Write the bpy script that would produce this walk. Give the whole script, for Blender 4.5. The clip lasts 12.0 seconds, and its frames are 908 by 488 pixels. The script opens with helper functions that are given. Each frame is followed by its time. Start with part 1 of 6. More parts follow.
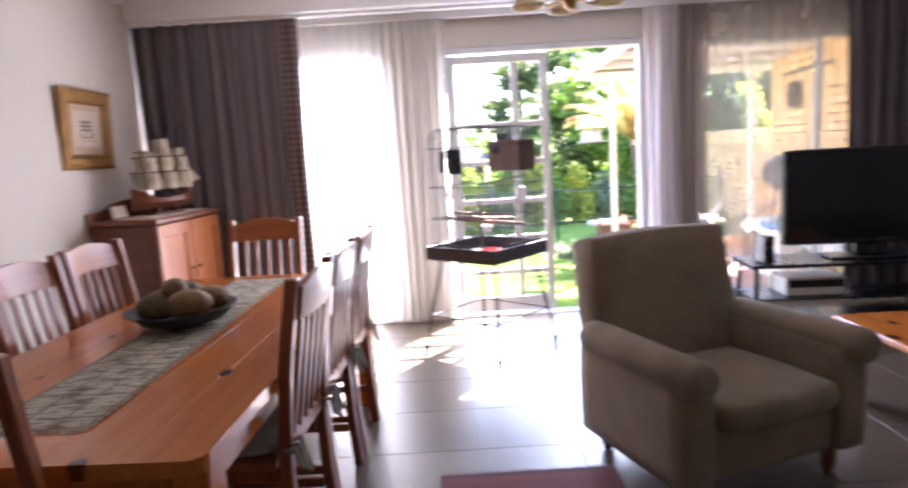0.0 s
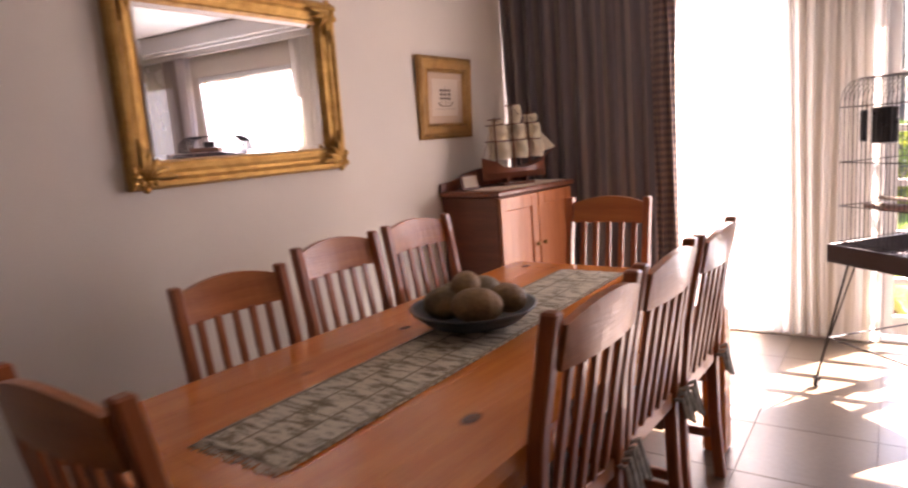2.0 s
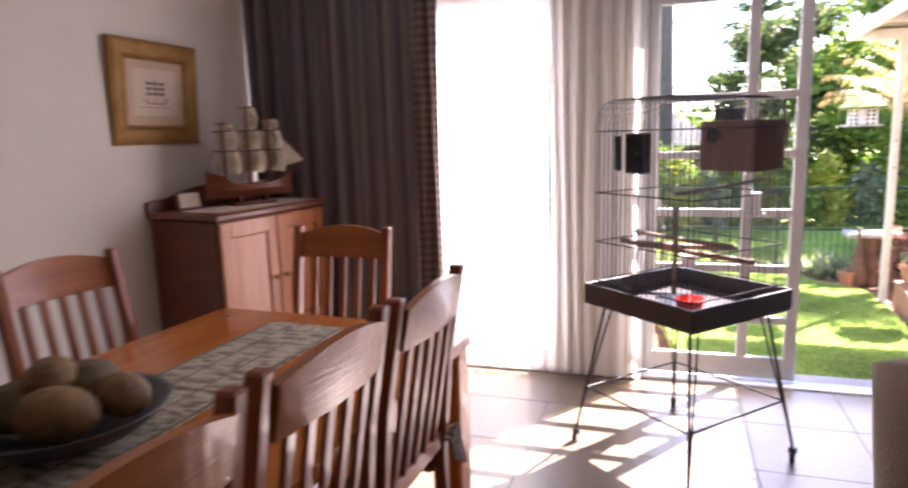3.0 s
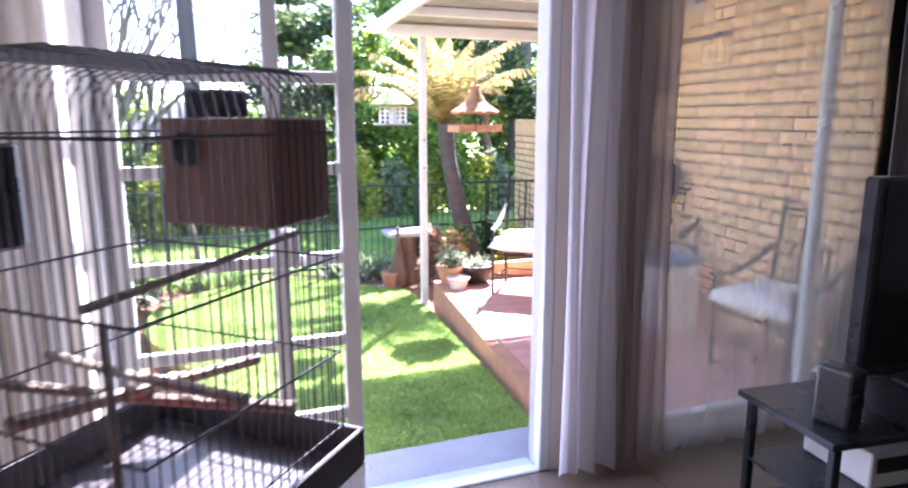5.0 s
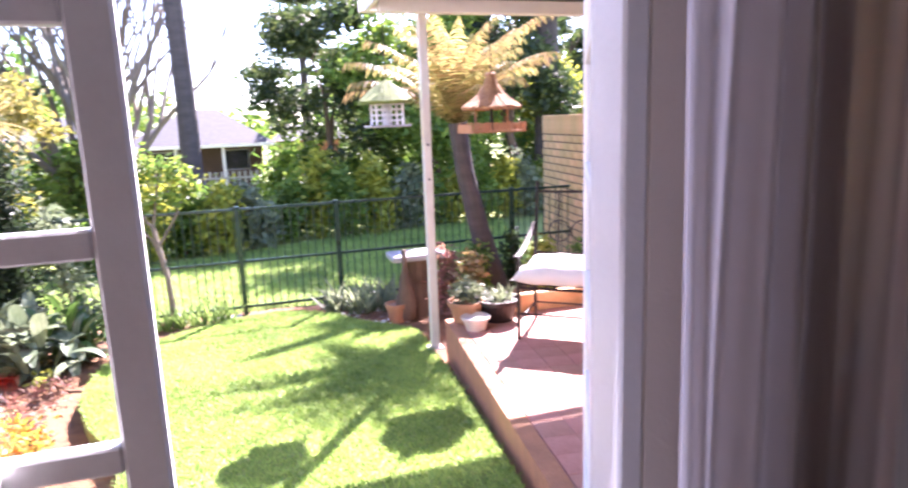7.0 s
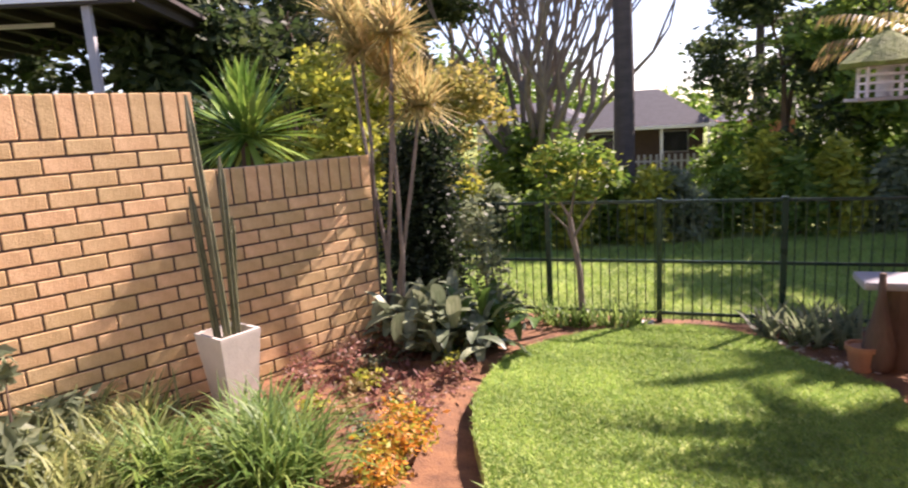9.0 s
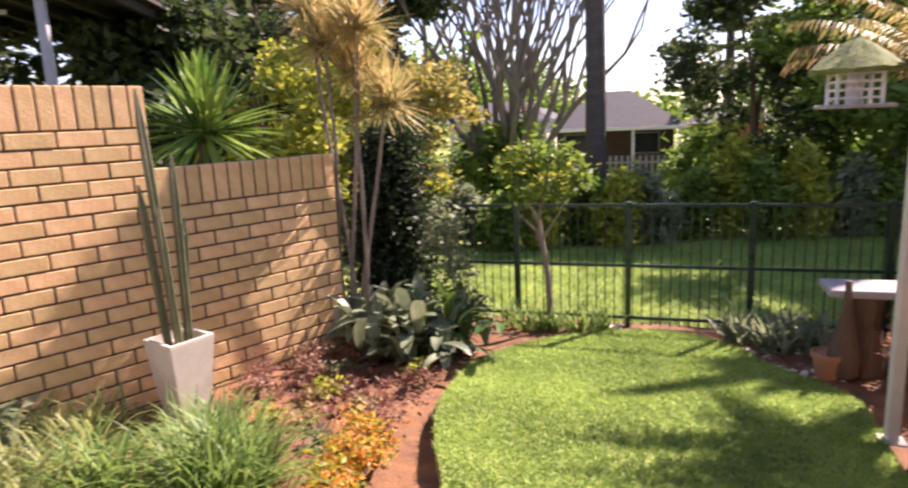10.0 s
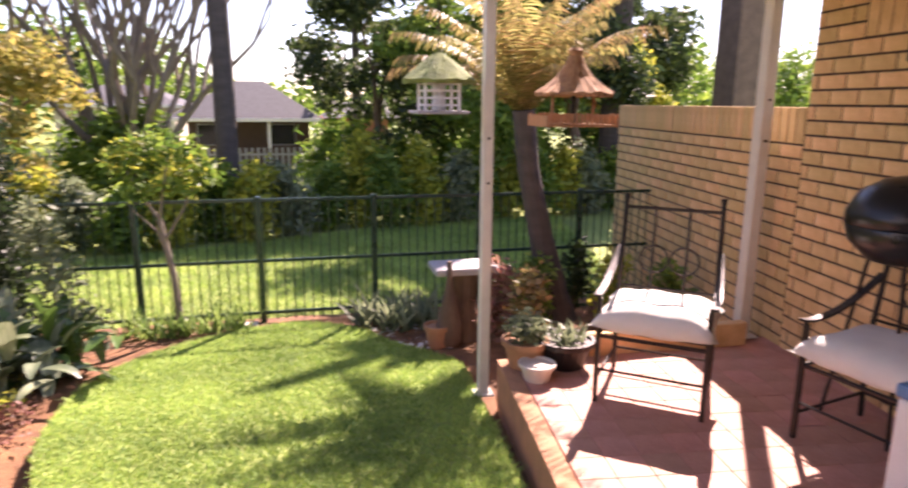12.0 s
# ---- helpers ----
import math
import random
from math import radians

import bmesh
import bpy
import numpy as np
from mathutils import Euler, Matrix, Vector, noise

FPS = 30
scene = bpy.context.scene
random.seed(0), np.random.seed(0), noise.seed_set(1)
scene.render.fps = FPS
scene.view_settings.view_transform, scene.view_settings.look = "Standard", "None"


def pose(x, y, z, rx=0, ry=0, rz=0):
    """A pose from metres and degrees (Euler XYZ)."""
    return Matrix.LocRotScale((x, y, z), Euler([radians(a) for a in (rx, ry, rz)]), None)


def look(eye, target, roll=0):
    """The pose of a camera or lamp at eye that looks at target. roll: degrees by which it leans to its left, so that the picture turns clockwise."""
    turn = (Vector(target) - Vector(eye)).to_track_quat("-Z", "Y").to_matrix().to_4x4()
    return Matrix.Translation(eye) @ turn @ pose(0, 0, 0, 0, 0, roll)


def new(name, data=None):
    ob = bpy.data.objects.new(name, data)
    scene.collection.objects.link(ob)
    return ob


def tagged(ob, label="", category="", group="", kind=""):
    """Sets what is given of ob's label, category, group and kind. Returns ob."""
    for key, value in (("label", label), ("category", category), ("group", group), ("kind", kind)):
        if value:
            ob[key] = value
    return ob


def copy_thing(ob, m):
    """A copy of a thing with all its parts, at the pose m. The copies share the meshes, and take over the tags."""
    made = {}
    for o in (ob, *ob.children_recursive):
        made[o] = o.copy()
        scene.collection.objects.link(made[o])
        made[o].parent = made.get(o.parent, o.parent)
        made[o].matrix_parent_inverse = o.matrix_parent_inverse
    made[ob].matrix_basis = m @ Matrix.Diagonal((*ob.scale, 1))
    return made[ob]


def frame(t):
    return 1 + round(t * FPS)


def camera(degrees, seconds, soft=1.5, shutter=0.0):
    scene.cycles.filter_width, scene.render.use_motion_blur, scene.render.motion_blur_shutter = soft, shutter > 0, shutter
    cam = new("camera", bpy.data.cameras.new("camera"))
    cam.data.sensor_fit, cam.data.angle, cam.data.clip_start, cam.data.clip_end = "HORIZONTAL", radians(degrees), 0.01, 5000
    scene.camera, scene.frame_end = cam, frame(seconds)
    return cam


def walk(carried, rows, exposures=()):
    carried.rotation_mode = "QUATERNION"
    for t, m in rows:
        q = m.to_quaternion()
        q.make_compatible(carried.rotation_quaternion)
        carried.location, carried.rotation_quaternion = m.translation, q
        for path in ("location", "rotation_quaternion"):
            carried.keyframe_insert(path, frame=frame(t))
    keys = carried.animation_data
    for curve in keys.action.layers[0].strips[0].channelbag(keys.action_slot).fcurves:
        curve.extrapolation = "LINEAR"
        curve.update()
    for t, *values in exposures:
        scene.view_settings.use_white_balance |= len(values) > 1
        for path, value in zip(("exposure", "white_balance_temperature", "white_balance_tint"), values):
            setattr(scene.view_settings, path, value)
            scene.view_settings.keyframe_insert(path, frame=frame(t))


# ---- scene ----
cam = camera(70.0, 12.0, 2.1, 0.4)
METRES, EYE, TILT, LEAN, TURN = 6.2, 1.46, -2.15, 0.0, 0.0
ROWS = [
    (0.0, 0.0, 0.0, 0.0, -0.37, -6.16, 3.42),
    (0.5, 0.0121, 0.0279, -0.0002, 15.96, -6.18, 2.57),
    (1.0, 0.0205, 0.0481, 0.0, 29.38, -7.16, 3.29),
    (1.5, 0.0131, 0.0778, -0.0012, 35.96, -7.08, 3.4),
    (2.0, 0.0129, 0.1273, 0.0059, 33.99, -7.47, 3.2),
    (2.5, 0.0271, 0.1989, 0.0086, 26.51, -7.66, 1.91),
    (3.0, 0.0256, 0.2604, 0.0114, 18.23, -7.42, 1.01),
    (3.5, 0.0243, 0.3221, 0.0176, 6.7, -7.68, 0.6),
    (5.5, 0.082, 0.5773, 0.0274, -23.37, -9.19, 1.39),
    (6.0, 0.1039, 0.6296, 0.0259, -23.89, -9.26, 1.68),
    (6.5, 0.1354, 0.6808, 0.0304, -23.58, -9.23, 2.03),
    (7.0, 0.1646, 0.7361, 0.0303, -17.77, -8.74, 2.71),
    (7.5, 0.181, 0.7889, 0.0307, -8.07, -8.58, 3.2),
    (9.5, 0.1821, 0.9243, 0.0349, 22.3, -8.68, 2.52),
    (10.0, 0.1839, 0.9324, 0.0378, 17.26, -8.89, 1.8),
    (10.5, 0.1877, 0.9349, 0.039, 10.29, -9.22, 0.91),
    (11.0, 0.1943, 0.9353, 0.0399, 3.44, -9.6, 0.44),
    (11.5, 0.2011, 0.9358, 0.0413, -4.01, -9.9, 0.1),
    (12.0, 0.2087, 0.935, 0.0433, -13.3, -10.19, 0.03),
]
EXPOSURES = [(0.0, 4.7, 5650, 27), (0.5, 4.65, 5800, 28), (1.5, 4.55, 6650, 35), (2.0, 4.45, 6900, 37), (2.5, 4.1, 6450, 34), (3.0, 3.88, 6150, 33), (3.5, 3.72, 6050, 32),
             (5.5, 3.85, 5150, 30), (6.5, 3.72, 5500, 40), (7.5, 2.55, 5700, 42), (9.3, 1.6, 6400, 37), (12.0, 2.08, 6550, 40)]
walk(cam, [(t, pose(0, 0, EYE, TILT, LEAN, TURN) @ pose(METRES * x, METRES * y, METRES * z, 90 + pitch, roll, yaw)) for t, x, y, z, yaw, pitch, roll in ROWS], EXPOSURES)

# ---- light ----
SUN_ELEV, SUN_AZ = radians(43.5), radians(34.2)
world = bpy.data.worlds.new("sky")
scene.world = world
world.use_nodes = True
wn = world.node_tree.nodes
sky = wn.new("ShaderNodeTexSky")
sky.sky_type = "NISHITA"
sky.sun_disc = False
sky.dust_density = 0.35
sky.sun_elevation, sky.sun_rotation = SUN_ELEV, SUN_AZ
wn["Background"].inputs["Strength"].default_value = 0.08
world.node_tree.links.new(sky.outputs["Color"], wn["Background"].inputs["Color"])
sun_data = bpy.data.lights.new("sun", "SUN")
sun_data.energy, sun_data.angle, sun_data.color = 5.0, radians(0.55), (1.0, 0.90, 0.74)
sun = new("sun", sun_data)
sun.matrix_world = look((30 * math.cos(SUN_ELEV) * math.sin(SUN_AZ), 30 * math.cos(SUN_ELEV) * math.cos(SUN_AZ), 30 * math.sin(SUN_ELEV)), (0, 0, 0))


def window_lamp(x, z, w, h, power):
    """Sky light that enters by a window's opening."""
    d = bpy.data.lights.new("window_light", "AREA")
    d.shape, d.size, d.size_y, d.energy, d.color = "RECTANGLE", w, h, power, (0.93, 0.96, 1.0)
    ob = new("window_light", d)
    ob.matrix_world = look((x, 5.515, z), (x, 0, z - 0.3))
    return ob


window_lamp(-1.28, 1.2, 1.5, 2.0, 4.4)
window_lamp(0.82, 1.15, 1.5, 2.1, 3.4)
window_lamp(3.1, 1.2, 2.0, 2.0, 0.35)


# ---- materials ----
def mat(name, col, rough=0.6, metal=0.0, var=0.14, scale=5.0, fine=70.0, bump=0.08, col2=None, stretch=(1, 1, 1), rand=0.0, island=0.0, coat=0.0, sheen=0.0, through_light=0.0, edge=(0.45, 1.0)):
    """A procedural surface: two scales of noise in the colour, fine relief, and a shift from piece to piece."""
    m = bpy.data.materials.new(name)
    m.use_nodes = True
    nt = m.node_tree
    N, L = nt.nodes, nt.links
    b = N["Principled BSDF"]
    tc = N.new("ShaderNodeTexCoord")
    mp = N.new("ShaderNodeMapping")
    mp.inputs["Scale"].default_value = stretch
    L.new(tc.outputs["Object"], mp.inputs["Vector"])
    n1, n2 = N.new("ShaderNodeTexNoise"), N.new("ShaderNodeTexNoise")
    n1.inputs["Scale"].default_value, n1.inputs["Detail"].default_value = scale, 4
    n2.inputs["Scale"].default_value, n2.inputs["Detail"].default_value = fine, 3
    for n in (n1, n2):
        L.new(mp.outputs["Vector"], n.inputs["Vector"])
    add = N.new("ShaderNodeMath")
    add.operation = "ADD"
    h = N.new("ShaderNodeMath")
    h.operation = "MULTIPLY"
    h.inputs[1].default_value = 0.45
    L.new(n2.outputs["Fac"], h.inputs[0])
    L.new(n1.outputs["Fac"], add.inputs[0])
    L.new(h.outputs[0], add.inputs[1])
    ramp = N.new("ShaderNodeValToRGB")
    ramp.color_ramp.elements[0].position, ramp.color_ramp.elements[1].position = edge
    c2 = col2 or tuple(min(1, c * (1 + var)) for c in col)
    ramp.color_ramp.elements[0].color = (*[c * (1 - var) for c in col], 1)
    ramp.color_ramp.elements[1].color = (*c2, 1)
    L.new(add.outputs[0], ramp.inputs["Fac"])
    out = ramp.outputs["Color"]
    if rand or island:
        hsv = N.new("ShaderNodeHueSaturation")
        rng = N.new("ShaderNodeMapRange")
        k = rand or island
        rng.inputs["To Min"].default_value, rng.inputs["To Max"].default_value = 1 - k, 1 + k
        if rand:
            src = N.new("ShaderNodeObjectInfo").outputs["Random"]
        else:
            src = N.new("ShaderNodeNewGeometry").outputs["Random Per Island"]
        L.new(src, rng.inputs["Value"])
        L.new(rng.outputs["Result"], hsv.inputs["Value"])
        rng2 = N.new("ShaderNodeMapRange")
        rng2.inputs["To Min"].default_value, rng2.inputs["To Max"].default_value = 0.5 + k * 0.07, 0.5 - k * 0.07
        L.new(src, rng2.inputs["Value"])
        L.new(rng2.outputs["Result"], hsv.inputs["Hue"])
        L.new(out, hsv.inputs["Color"])
        out = hsv.outputs["Color"]
    L.new(out, b.inputs["Base Color"])
    rr = N.new("ShaderNodeMapRange")
    rr.inputs["To Min"].default_value, rr.inputs["To Max"].default_value = max(0.02, rough - 0.12), min(1, rough + 0.12)
    L.new(n1.outputs["Fac"], rr.inputs["Value"])
    L.new(rr.outputs["Result"], b.inputs["Roughness"])
    b.inputs["Metallic"].default_value = metal
    b.inputs["Coat Weight"].default_value = coat
    b.inputs["Sheen Weight"].default_value = sheen
    if bump:
        bp = N.new("ShaderNodeBump")
        bp.inputs["Strength"].default_value, bp.inputs["Distance"].default_value = min(1, bump * 4), 0.01
        L.new(n2.outputs["Fac"], bp.inputs["Height"])
        L.new(bp.outputs["Normal"], b.inputs["Normal"])
    if through_light:
        tr = N.new("ShaderNodeBsdfTranslucent")
        mx = N.new("ShaderNodeMixShader")
        mx.inputs["Fac"].default_value = through_light
        L.new(out, tr.inputs["Color"])
        L.new(b.outputs[0], mx.inputs[1])
        L.new(tr.outputs[0], mx.inputs[2])
        L.new(mx.outputs[0], N["Material Output"].inputs["Surface"])
    return m


def wood(name, dark, light, rough=0.35, axis=1, knots=0.0, coat=0.15):
    """Wood with grain along one axis, and knots."""
    st = [14, 14, 14]
    st[axis] = 1.1
    m = mat(name, dark, rough, 0, 0.1, 1.6, 9.0, 0.03, light, tuple(st), coat=coat, edge=(0.42, 1.0))
    N, L = m.node_tree.nodes, m.node_tree.links
    b = N["Principled BSDF"]
    for link in list(b.inputs["Roughness"].links):
        L.remove(link)
    b.inputs["Roughness"].default_value = rough
    if knots:
        vo = N.new("ShaderNodeTexVoronoi")
        vo.inputs["Scale"].default_value = 3.4
        mp = N.new("ShaderNodeMapping")
        mp.inputs["Scale"].default_value = (1.5, 0.9, 0.3)
        L.new(N["Texture Coordinate"].outputs["Object"], mp.inputs["Vector"])
        L.new(mp.outputs["Vector"], vo.inputs["Vector"])
        rp = N.new("ShaderNodeValToRGB")
        rp.color_ramp.elements[0].position, rp.color_ramp.elements[1].position = 0.10, 0.16
        L.new(vo.outputs["Distance"], rp.inputs["Fac"])
        mx = N.new("ShaderNodeMix")
        mx.data_type = "RGBA"
        mx.inputs["A"].default_value = (*[c * 0.2 for c in dark], 1)
        old = b.inputs["Base Color"].links[0].from_socket
        L.new(rp.outputs["Color"], mx.inputs["Factor"])
        L.new(old, mx.inputs["B"])
        L.new(mx.outputs["Result"], b.inputs["Base Color"])
    return m


def weave(name, colours, band=0.02, rough=0.9, axis=0):
    """Woven cloth in bands of colour with a fine check."""
    m = mat(name, colours[0], rough, 0, 0.15, 3, 300, 0.05, sheen=0.2)
    N, L = m.node_tree.nodes, m.node_tree.links
    b = N["Principled BSDF"]
    sep = N.new("ShaderNodeSeparateXYZ")
    L.new(N["Texture Coordinate"].outputs["Object"], sep.inputs[0])
    wv = N.new("ShaderNodeMath")
    wv.operation = "DIVIDE"
    wv.inputs[1].default_value = band * len(colours)
    L.new(sep.outputs[axis], wv.inputs[0])
    fr = N.new("ShaderNodeMath")
    fr.operation = "FRACT"
    L.new(wv.outputs[0], fr.inputs[0])
    rp = N.new("ShaderNodeValToRGB")
    rp.color_ramp.interpolation = "CONSTANT"
    el = rp.color_ramp.elements
    el[0].color = (*colours[0], 1)
    el[1].position, el[1].color = 1 / len(colours), (*colours[1], 1)
    for i, c in enumerate(colours[2:], 2):
        e = el.new(i / len(colours))
        e.color = (*c, 1)
    L.new(fr.outputs[0], rp.inputs["Fac"])
    mx = N.new("ShaderNodeMix")
    mx.data_type, mx.blend_type = "RGBA", "MULTIPLY"
    mx.inputs["Factor"].default_value = 0.35
    old = b.inputs["Base Color"].links[0].from_socket
    L.new(rp.outputs["Color"], mx.inputs["A"])
    L.new(old, mx.inputs["B"])
    L.new(mx.outputs["Result"], b.inputs["Base Color"])
    return m


def sheer(name, density, cloth=(0.86, 0.84, 0.80)):
    """Thin net curtain: part open weave, part cloth that the light shines through."""
    m = bpy.data.materials.new(name)
    m.use_nodes = True
    N, L = m.node_tree.nodes, m.node_tree.links
    N.remove(N["Principled BSDF"])
    d, t, p = N.new("ShaderNodeBsdfDiffuse"), N.new("ShaderNodeBsdfTranslucent"), N.new("ShaderNodeBsdfTransparent")
    a, c = N.new("ShaderNodeMixShader"), N.new("ShaderNodeMixShader")
    no = N.new("ShaderNodeTexNoise")
    no.inputs["Scale"].default_value = 4
    tc = N.new("ShaderNodeTexCoord")
    L.new(tc.outputs["Object"], no.inputs["Vector"])
    rg = N.new("ShaderNodeMapRange")
    rg.inputs["To Min"].default_value, rg.inputs["To Max"].default_value = density - 0.04, min(1, density + 0.04)
    L.new(no.outputs["Fac"], rg.inputs["Value"])
    for s in (d, t):
        s.inputs["Color"].default_value = (*cloth, 1)
    a.inputs["Fac"].default_value = 0.55
    L.new(d.outputs[0], a.inputs[1])
    L.new(t.outputs[0], a.inputs[2])
    L.new(rg.outputs["Result"], c.inputs["Fac"])
    L.new(p.outputs[0], c.inputs[1])
    L.new(a.outputs[0], c.inputs[2])
    L.new(c.outputs[0], N["Material Output"].inputs["Surface"])
    return m


def glass_mat(name):
    m = bpy.data.materials.new(name)
    m.use_nodes = True
    N, L = m.node_tree.nodes, m.node_tree.links
    N.remove(N["Principled BSDF"])
    p, g, mx, fr = N.new("ShaderNodeBsdfTransparent"), N.new("ShaderNodeBsdfGlossy"), N.new("ShaderNodeMixShader"), N.new("ShaderNodeFresnel")
    p.inputs["Color"].default_value = (0.95, 0.97, 0.96, 1)
    g.inputs["Roughness"].default_value = 0.02
    fr.inputs["IOR"].default_value = 1.25
    L.new(fr.outputs[0], mx.inputs["Fac"])
    L.new(p.outputs[0], mx.inputs[1])
    L.new(g.outputs[0], mx.inputs[2])
    L.new(mx.outputs[0], N["Material Output"].inputs["Surface"])
    return m


M_WALL = mat("wall_paint", (0.65, 0.60, 0.53), 0.75, 0, 0.05, 1.2, 120, 0.04)
M_CEIL = mat("ceiling_paint", (0.78, 0.77, 0.75), 0.8, 0, 0.03, 2, 90, 0.02)
M_WHITE = mat("white_paint", (0.76, 0.75, 0.73), 0.4, 0, 0.06, 6, 80, 0.02)
M_TILE = mat("floor_tile", (0.12, 0.09, 0.062), 0.32, 0, 0.12, 2.2, 40, 0.015, (0.16, 0.124, 0.088), rand=0.05)
M_GROUT = mat("grout", (0.17, 0.15, 0.125), 0.9)
M_TABLE = wood("table_pine", (0.52, 0.145, 0.021), (0.63, 0.21, 0.036), 0.24, 1, 1.0, 0.3)
M_CHAIR = wood("chair_wood", (0.24, 0.062, 0.020), (0.35, 0.11, 0.035), 0.3, 2)
M_CHAIRX = wood("chair_rail_wood", (0.33, 0.10, 0.028), (0.45, 0.16, 0.045), 0.28, 0)
M_SIDE = wood("dark_wood", (0.11, 0.030, 0.012), (0.19, 0.055, 0.022), 0.35, 0)
M_SIDEF = wood("red_wood_front", (0.33, 0.10, 0.035), (0.46, 0.17, 0.06), 0.3, 2)
M_GOLD = mat("gilt", (0.50, 0.27, 0.065), 0.34, 0.75, 0.3, 18, 160, 0.12, (0.66, 0.40, 0.12))
M_GOLDP = mat("brown_gilt", (0.34, 0.17, 0.045), 0.42, 0.5, 0.3, 14, 160, 0.12, (0.46, 0.26, 0.08))
M_GOLDD = mat("dark_gilt", (0.26, 0.13, 0.035), 0.5, 0.5, 0.3, 20, 200, 0.15)
M_MIRROR = bpy.data.materials.new("mirror")
M_MIRROR.use_nodes = True
M_MIRROR.node_tree.nodes["Principled BSDF"].inputs["Base Color"].default_value = (0.9, 0.9, 0.9, 1)
M_MIRROR.node_tree.nodes["Principled BSDF"].inputs["Metallic"].default_value = 1
M_MIRROR.node_tree.nodes["Principled BSDF"].inputs["Roughness"].default_value = 0.01
M_PAPER = mat("paper", (0.60, 0.50, 0.40), 0.9, 0, 0.06, 4, 200, 0.02)
M_MOUNT = mat("mount_board", (0.52, 0.38, 0.27), 0.9, 0, 0.05, 4, 200, 0.02)
M_INK = mat("ink", (0.16, 0.12, 0.10), 0.9)
M_CURTAIN = weave("curtain_stripe", [(0.15, 0.13, 0.14), (0.22, 0.18, 0.175), (0.14, 0.125, 0.137), (0.25, 0.205, 0.19), (0.16, 0.14, 0.148)], 0.035)
M_CHECK = weave("curtain_check", [(0.26, 0.18, 0.15), (0.15, 0.11, 0.11)], 0.024, 0.9, 2)
M_SHEER = sheer("net_curtain", 0.8, (0.70, 0.68, 0.64))
M_SHEERT = sheer("thin_net_curtain", 0.34, (0.74, 0.68, 0.60))
M_SHEERD = sheer("gathered_net_curtain", 0.88, (0.66, 0.63, 0.575))
M_SHEERR = sheer("lilac_net_curtain", 0.9, (0.72, 0.69, 0.70))
# darker copy of the lilac net: shade put into the cloth colour
M_SHEERSHADE = sheer("shaded_net_curtain", 0.9, (0.40, 0.345, 0.31))
M_GLASS = glass_mat("window_glass")
M_ALU = mat("white_window_frame", (0.70, 0.71, 0.71), 0.35, 0, 0.05, 8, 90, 0.02)
M_SOFA = mat("olive_upholstery", (0.24, 0.175, 0.10), 0.95, 0, 0.15, 7, 260, 0.12, (0.33, 0.245, 0.15), sheen=0.3)
M_BLACK = mat("black_plastic", (0.012, 0.013, 0.015), 0.3, 0, 0.2, 9, 120, 0.02)
M_SCREEN = mat("tv_screen", (0.006, 0.008, 0.010), 0.12, 0, 0.1, 4, 60, 0.0)
M_WIRE = mat("cage_wire", (0.016, 0.016, 0.018), 0.5, 0.2, 0.1, 9, 90, 0.0)
M_TRAY = mat("cage_tray", (0.045, 0.040, 0.045), 0.4, 0, 0.2, 7, 90, 0.03)
M_NEST = wood("nest_box_ply", (0.17, 0.085, 0.055), (0.24, 0.125, 0.08), 0.7, 2, 0, 0)
M_RED = mat("red_plastic", (0.62, 0.03, 0.02), 0.3)
M_BARK = mat("bark", (0.13, 0.085, 0.055), 0.95, 0, 0.35, 9, 45, 0.5, stretch=(1, 1, 0.3))
M_BARKD = mat("palm_bark", (0.075, 0.062, 0.055), 0.95, 0, 0.3, 4, 30, 0.5, stretch=(1, 1, 3))
M_GREYBARK = mat("grey_bark", (0.22, 0.18, 0.14), 0.9, 0, 0.25, 6, 50, 0.3)
M_BRICK = mat("face_brick", (0.66, 0.40, 0.165), 0.85, 0, 0.12, 7, 80, 0.12, (0.80, 0.55, 0.27), rand=0.12)
M_MORTAR = mat("mortar", (0.10, 0.065, 0.045), 0.95, 0, 0.2, 8, 90, 0.2)
M_PAVER = mat("red_paver", (0.46, 0.21, 0.14), 0.75, 0, 0.15, 6, 70, 0.1, (0.58, 0.31, 0.23), rand=0.12)
M_SOIL = mat("soil", (0.15, 0.062, 0.025), 0.95, 0, 0.4, 6, 60, 0.6, (0.26, 0.125, 0.05))
M_GROUND = mat("grass_ground", (0.20, 0.27, 0.05), 0.95, 0, 0.3, 1.2, 40, 0.4, (0.32, 0.37, 0.08))
M_GRASS = mat("lawn_grass", (0.25, 0.415, 0.068), 0.7, 0, 0.38, 1.3, 9, 0, (0.43, 0.59, 0.135), island=0.3, through_light=0.4)
M_SLAB = mat("concrete", (0.36, 0.35, 0.35), 0.85, 0, 0.12, 5, 70, 0.2)
M_POST = mat("cream_painted_steel", (0.66, 0.62, 0.54), 0.5, 0, 0.08, 9, 60, 0.05)
M_FENCE = mat("dark_green_steel", (0.014, 0.04, 0.028), 0.28, 0.1)
M_POT = mat("white_cement_pot", (0.58, 0.53, 0.45), 0.8, 0, 0.12, 6, 60, 0.04)
M_TERRA = mat("terracotta", (0.40, 0.20, 0.10), 0.85, 0, 0.2, 8, 60, 0.12)
M_IRON = mat("dark_iron", (0.035, 0.028, 0.025), 0.45, 0.6, 0.2, 12, 90, 0.05)
